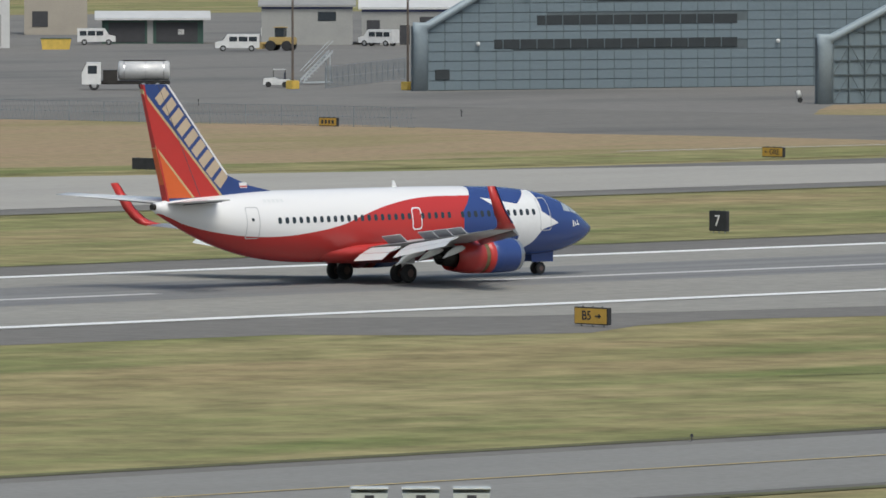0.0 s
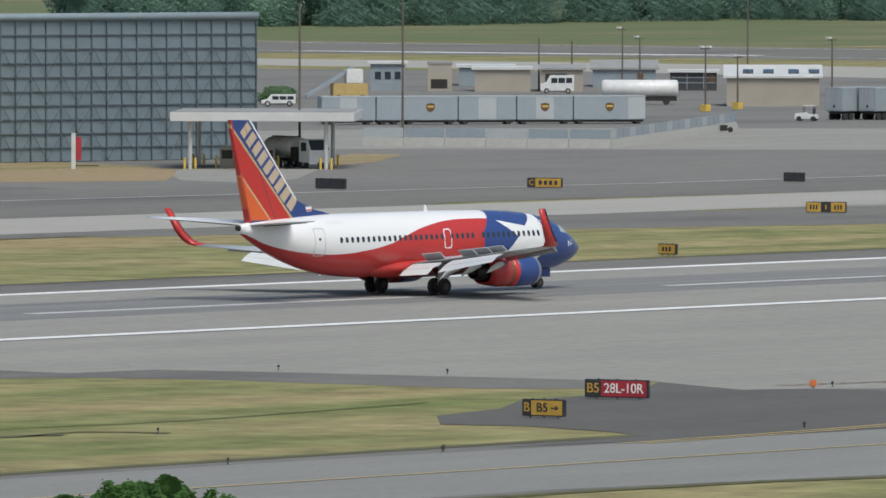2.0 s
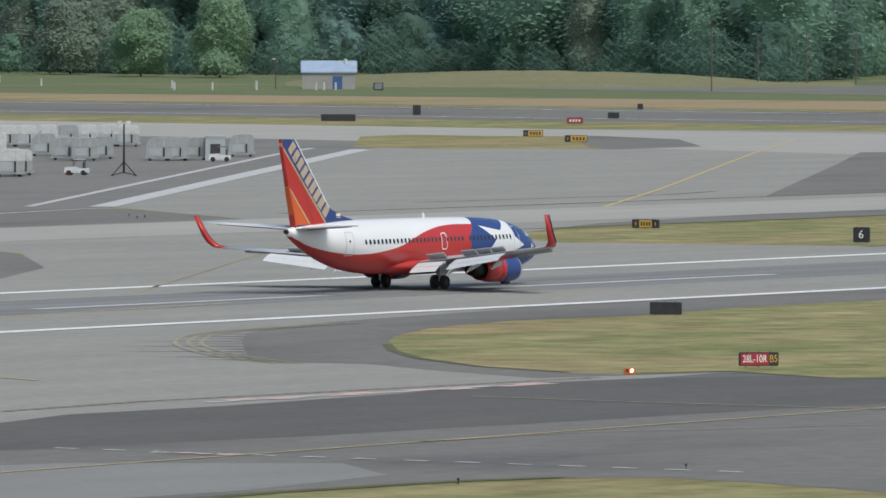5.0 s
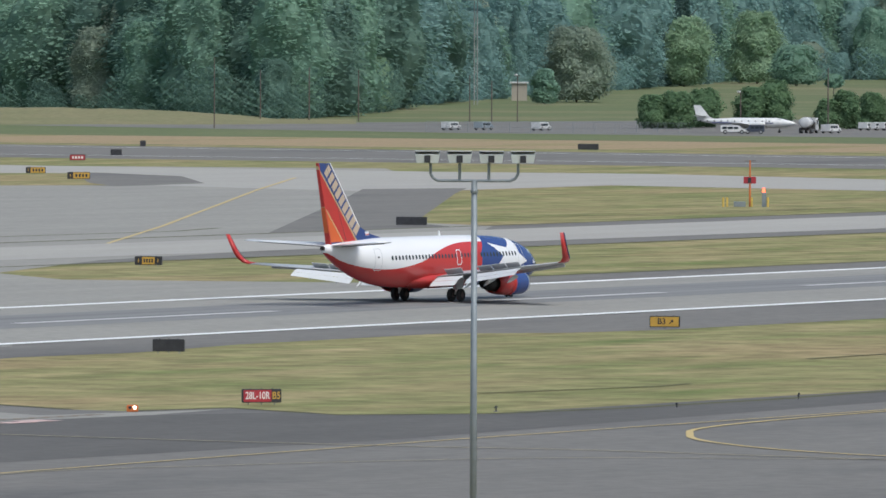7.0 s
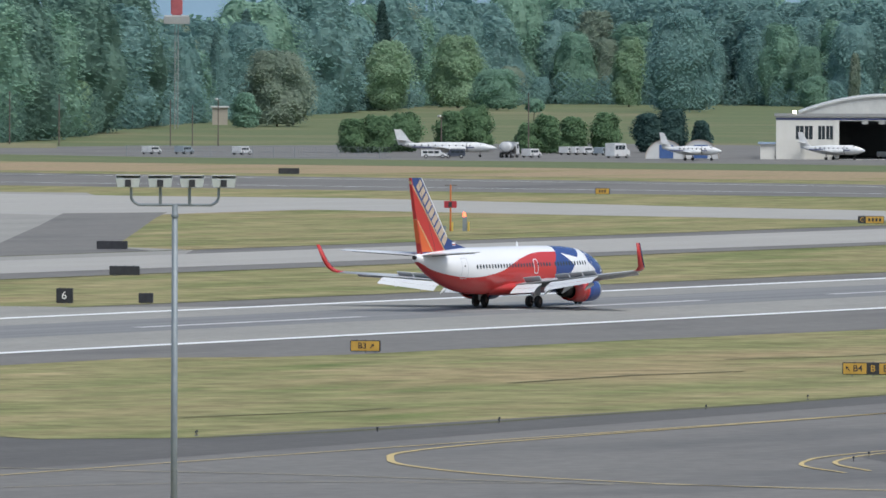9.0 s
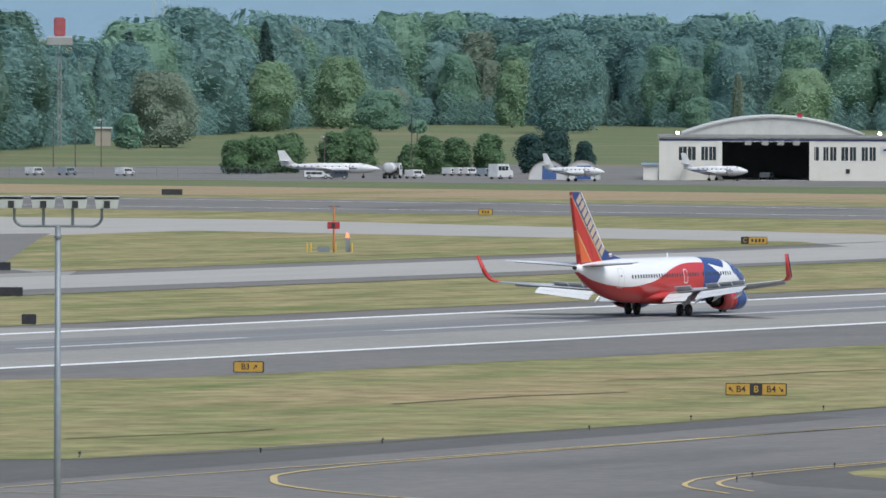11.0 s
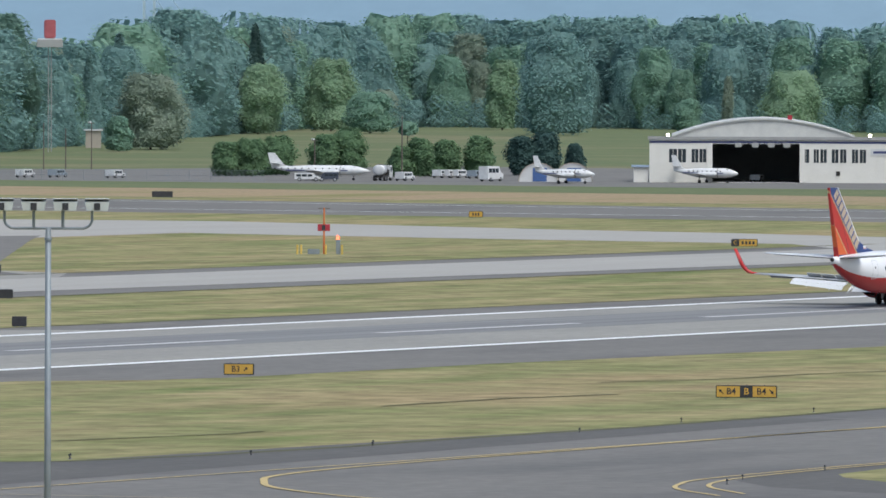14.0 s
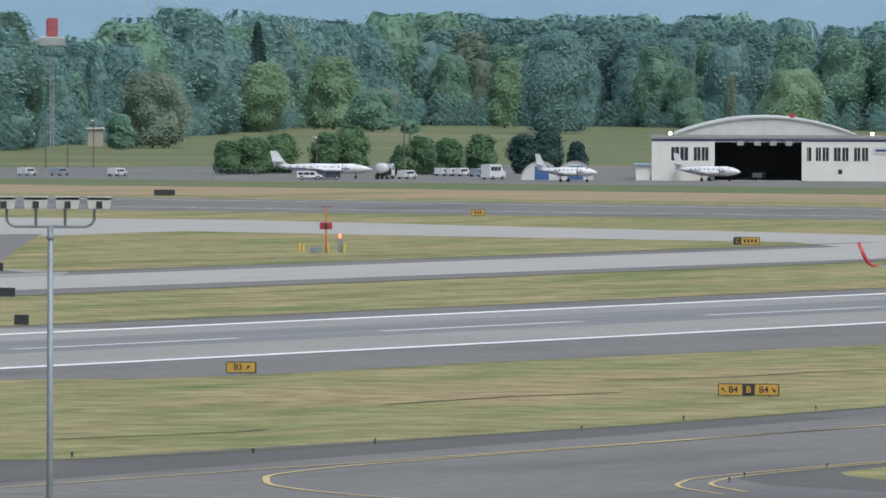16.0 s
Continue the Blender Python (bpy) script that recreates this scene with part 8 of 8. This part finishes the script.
# low scrub along the foot of the woods
scrub = {"deep": [], "blue": []}
for k in range(620):
    bearing = pick.uniform(47.8, 66)
    d0 = np.interp(bearing, [a for a, _ in LINE], [d for _, d in LINE]) - pick.uniform(0, 24)
    tall = pick.choice((2.0, 3.0, 4.5, 6.0, 8.0)) * pick.uniform(0.8, 1.2)
    pts = variants[k % 2][::5] * np.array([(tall + 2) * 1.6, (tall + 2) * 1.6, tall * 1.1]) + np.array([d0 * math.sin(radians(bearing)), d0 * math.cos(radians(bearing)), 0])
    # scrub colour also goes by distance: less haze painted in when near
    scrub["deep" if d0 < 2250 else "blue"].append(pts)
for tone, mat_ in (("deep", WOOD_LESS_HAZED), ("blue", WOOD_HAZED)):
    tagged(new("scrub", card_mesh("scrub", np.concatenate(scrub[tone]), mat_)), f"low {tone} green scrub along the woodland foot tinted for haze", "scrub", kind="stuff")

# single trees and bushes that stand out
def wood_edge_tree(x, y, turn, label, height, radius, mat_, kind="round", cards=2400, size=0.5, base=0.6):
    tree(pose(x * 0.972, y * 0.972, 0, 0, 0, turn), label, height, radius, mat_, kind, cards, size, base)


wood_edge_tree(2450.9, 1386.3, -60.5, "slender dark conifer before the woods", 17.5, 5.0, CONIFER, "cone", 2000, 0.45)
wood_edge_tree(2480.0, 1396.0, -60.6, "tall dark conifer behind the pale trees", 29.0, 8.0, CONIFER, "cone", 2600, 0.5)
wood_edge_tree(2456.4, 1381.6, -60.7, "pale green broad tree before the woods", 18.4, 9.4, WOOD_LIGHT, "round", 3200, 0.55)
wood_edge_tree(2554.7, 1412.8, -61.0, "pale green broad tree before the woods", 20.0, 8.8, WOOD_LIGHT, "round", 3200, 0.55)
wood_edge_tree(2496.0, 1368.0, -61.3, "low round green tree before the woods", 11.0, 8.0, WOOD_MID, "round", 2200)
wood_edge_tree(2629.3, 1396.8, -62.0, "light yellow-green young tree at the wood's edge", 19.5, 5.8, WOOD_LIGHT, "column", 2400, 0.55)
wood_edge_tree(2492.6, 1307.8, -62.3, "tall dark tree at the wood's edge", 26.5, 11.5, WOOD_HAZED, "round", 3600, 0.6)
wood_edge_tree(2076.6, 1197.0, -60.1, "grey-green spreading tree on the bank", 17.2, 9.8, WOOD_GREY, "round", 3000)
wood_edge_tree(2202.4, 1296.6, -59.5, "bright green tree on the bank", 17.0, 7.6, WOOD_MID, "round", 2600)
wood_edge_tree(2036.0, 1182.0, -59.9, "small round green tree on the bank", 7.8, 3.6, WOOD_MID, "round", 1200, 0.45, 0.3)
wood_edge_tree(2532.5, 1254.7, -63.6, "pale green weeping willow behind the hangar", 17.6, 10.2, WOOD_LIGHT, "willow", 3400, 0.5, 1.0)
wood_edge_tree(2523.1, 1282.1, -63.1, "round grey-green tree behind the hangar", 9.5, 4.8, WOOD_MID, "round", 1500)
wood_edge_tree(2560.0, 1288.0, -63.2, "slim pale poplar beside the round tree", 15.5, 2.0, WOOD_GREY, "column", 1200, 0.4)
tree(pose(2181.2, 1185.0, 0, 0, 0, -61.5), "small round tree on a bare stem", 5.5, 2.6, WOOD_MID, "round", 700, 0.4, 2.2)
wood_edge_tree(1762.0, 1262.0, -54.4, "grey-brown spreading tree at the wood's foot", 15.0, 7.5, WOOD_GREY, "round", 2600)
wood_edge_tree(1739.9, 1228.0, -54.8, "pale green broad tree at the wood's foot", 13.5, 7.0, WOOD_LIGHT, "round", 2400)
wood_edge_tree(1734.6, 1204.2, -55.2, "pale green broad tree at the wood's foot", 16.5, 7.2, WOOD_LIGHT, "round", 2400)
wood_edge_tree(1774.0, 1287.0, -54.0, "small round tree before the woods", 8.0, 3.0, WOOD_MID, "round", 1000, 0.45)
wood_edge_tree(1860.0, 1170.0, -57.8, "bright green tree at the wood's foot", 15.0, 8.0, WOOD_MID, "round", 2400)
for px, h, r, mat_ in ((pose(1628.7, 922.3, 0, 0, 0, -60.5), 6.2, 3.6, BUSH_GREEN), (pose(1631.7, 919.2, 0, 0, 0, -60.6), 6.8, 4.0, BUSH_GREEN), (pose(1649.1, 923.6, 0, 0, 0, -60.7), 7.2, 4.2, BUSH_GREEN), (pose(1655.7, 917.0, 0, 0, 0, -61.0), 7.5, 4.0, BUSH_GREEN), (pose(1659.0, 913.7, 0, 0, 0, -61.2), 8.6, 4.4, BUSH_GREEN), (pose(1645.0, 895.0, 0, 0, 0, -61.4), 5.5, 3.0, BUSH_GREEN), (pose(1647.6, 892.3, 0, 0, 0, -61.6), 7.0, 3.2, BUSH_GREEN), (pose(1658.1, 892.6, 0, 0, 0, -61.7), 6.6, 3.2, BUSH_GREEN), (pose(1662.7, 888.0, 0, 0, 0, -61.9), 7.4, 3.6, BUSH_GREEN), (pose(1675.6, 885.9, 0, 0, 0, -62.1), 7.2, 3.6, CONIFER), (pose(1678.7, 882.8, 0, 0, 0, -62.3), 8.0, 3.8, CONIFER), (pose(1705.0, 890.0, 0, 0, 0, -62.4), 5.6, 2.2, CONIFER)):
    tree(px, "dense dark green bush beside the parked planes" if mat_ is BUSH_GREEN else "very dark evergreen bush beside the shelters", h, r, mat_, "round", 1100, 0.4, 0.2, "bush", "bush")
tree(pose(948.7, 828.1, 0, 0, 0, -48.9), "low green bush behind the enclosure wall", 2.2, 2.8, BUSH_GREEN, "round", 700, 0.3, 0.1, "bush", "bush")
# leafy treetop below the terrace
NEAR = (148.89, 133.53, 13.41)
near = thing("tree", pose(NEAR[0], NEAR[1], 0, 0, 0, -48), "leafy green treetop below the terrace", "tree", "trees")
part("trunk", trunk_mesh(NEAR[2] - 1.2, 0.2, 2.2, 5), BARK, near)
lobes = [crown(NEAR[2] - 1.3, 2.4, NEAR[2] * 0.6, 7000, 0.06, "round")]
for k, (dx, drop, r) in enumerate(((-1.45, 0.75, 0.7), (-0.95, 0.60, 0.75), (-0.35, 0.38, 0.7), (0.15, 0.55, 0.65), (0.6, 0.40, 0.72), (1.1, 0.62, 0.7), (1.6, 0.85, 0.65))):
    lobes.append(crown(NEAR[2] - drop, r, NEAR[2] - drop - 2.2, 2600, 0.05, "round") + np.array([dx, 0.5 * math.sin(2.4 * k), 0]))
new("crown", card_mesh("crown", np.concatenate(lobes), NEAR_LEAF)).parent = near

# hills far behind, with the haze put into their own colour
HILL = material("haze_coloured_hill", (0.215, 0.305, 0.375), 1.0, second=(0.19, 0.28, 0.345), size=160, amount=0.7, grain=0.08, grain_size=30, spec=0.0)
bm = bmesh.new()
rings = []
for k in range(121):
    b = radians(40 + 0.33 * k)
    top = 95 + 30 * noise.noise(Vector((k * 0.05, 0, 3))) + 6 * noise.noise(Vector((k * 0.6, 2, 3)))
    rings.append([bm.verts.new((r * math.sin(b), r * math.cos(b), z)) for r, z in ((4000, -1), (4120, top * 0.3), (4240, top * 0.75), (4320, top))])
for a, b in zip(rings, rings[1:]):
    for i in range(3):
        bm.faces.new((a[i], b[i], b[i + 1], a[i + 1]))
bmesh.ops.recalc_face_normals(bm, faces=bm.faces)
tagged(part("hazy_hills", bm, HILL, smooth=True), "wooded hills on the horizon, coloured haze blue", "backdrop", kind="structure")

# slim suspension bridge tower before the hills, its colour paled for haze
BRIDGE = material("haze_tinted_steel", (0.34, 0.44, 0.49), 0.7, second=(0.30, 0.40, 0.46), size=3)
tower = thing("bridge_tower", pose(3950 * math.sin(radians(60.03)), 3950 * math.cos(radians(60.03)), 0, 0, 0, -60), "suspension bridge tower with haze in its pale steel colour", "bridge")
for x in (-2.0, 2.0):
    part("leg", loft([[(x + u * w, v * w, z) for u, v in ((-1, -1), (1, -1), (1, 1), (-1, 1))] for z, w in ((0, 0.7), (40, 0.55), (58, 0.4))]), BRIDGE, tower)
    part("spire", a_rod((x, 0, 58), (x, 0, 66), 0.4, 0.05, 6), BRIDGE, tower)
for z in (30, 44, 56):
    part("cross_beam", a_box(-1.4, -0.5, z, 1.4, 0.5, z + 1.6), BRIDGE, tower)
part("cable", a_rod((2.0, 0, 50), (24, 0, 22), 0.16, n=5), BRIDGE, tower)
part("cable", a_rod((2.0, 0, 42), (17, 0, 22), 0.12, n=5), BRIDGE, tower)

# low bank before the woods
bm = bmesh.new()
rings = []
for k in range(61):
    u = k / 60
    b = radians(55.6 + 3.2 * u)
    top = 2.6 * math.sin(math.pi * min(1, u * 1.15)) ** 0.7 * (1 + 0.12 * noise.noise(Vector((k * 0.3, 1, 0)))) if u < 0.86 else 0.3
    rings.append([bm.verts.new((r * math.sin(b), r * math.cos(b), z)) for r, z in ((1905, -0.2), (1935, top * 0.4), (1965, top), (1985, top * 0.9), (2010, -0.2))])
for a, b in zip(rings, rings[1:]):
    for i in range(4):
        bm.faces.new((a[i], b[i], b[i + 1], a[i + 1]))
bmesh.ops.recalc_face_normals(bm, faces=bm.faces)
tagged(part("grass_bank", bm, DRY_MEADOW, smooth=True), "low dry grass bank before the woods", "bank", kind="structure")


# ---- what moves ----
def motions():
    rows = [(0, 384.2), (0.5, 411.6), (1, 438.4), (1.5, 464.3), (2, 489.5), (2.5, 513.9), (3, 537.5), (3.5, 560.4), (4, 582.5), (4.5, 603.8), (5, 624.5), (7.5, 715.6), (8, 731.9),
            (8.5, 747.2), (9, 761.8), (9.5, 775.5), (10, 788.5), (12.5, 841.3), (13, 849.8), (13.5, 857.8), (14, 865.5), (14.5, 872.9), (15, 879.6), (15.5, 885.8), (16, 891.6)]
    for sleeve in sleeves:
        walk(sleeve, [(0, pose(0, 0, 0)), (1.6, pose(0, 0, 0)), (3.4, pose(0.42, 0, 0)), (16, pose(0.42, 0, 0))])
    walk(airliner, [(t, pose(x, 416.4, 0.09)) for t, x in rows])


motions()
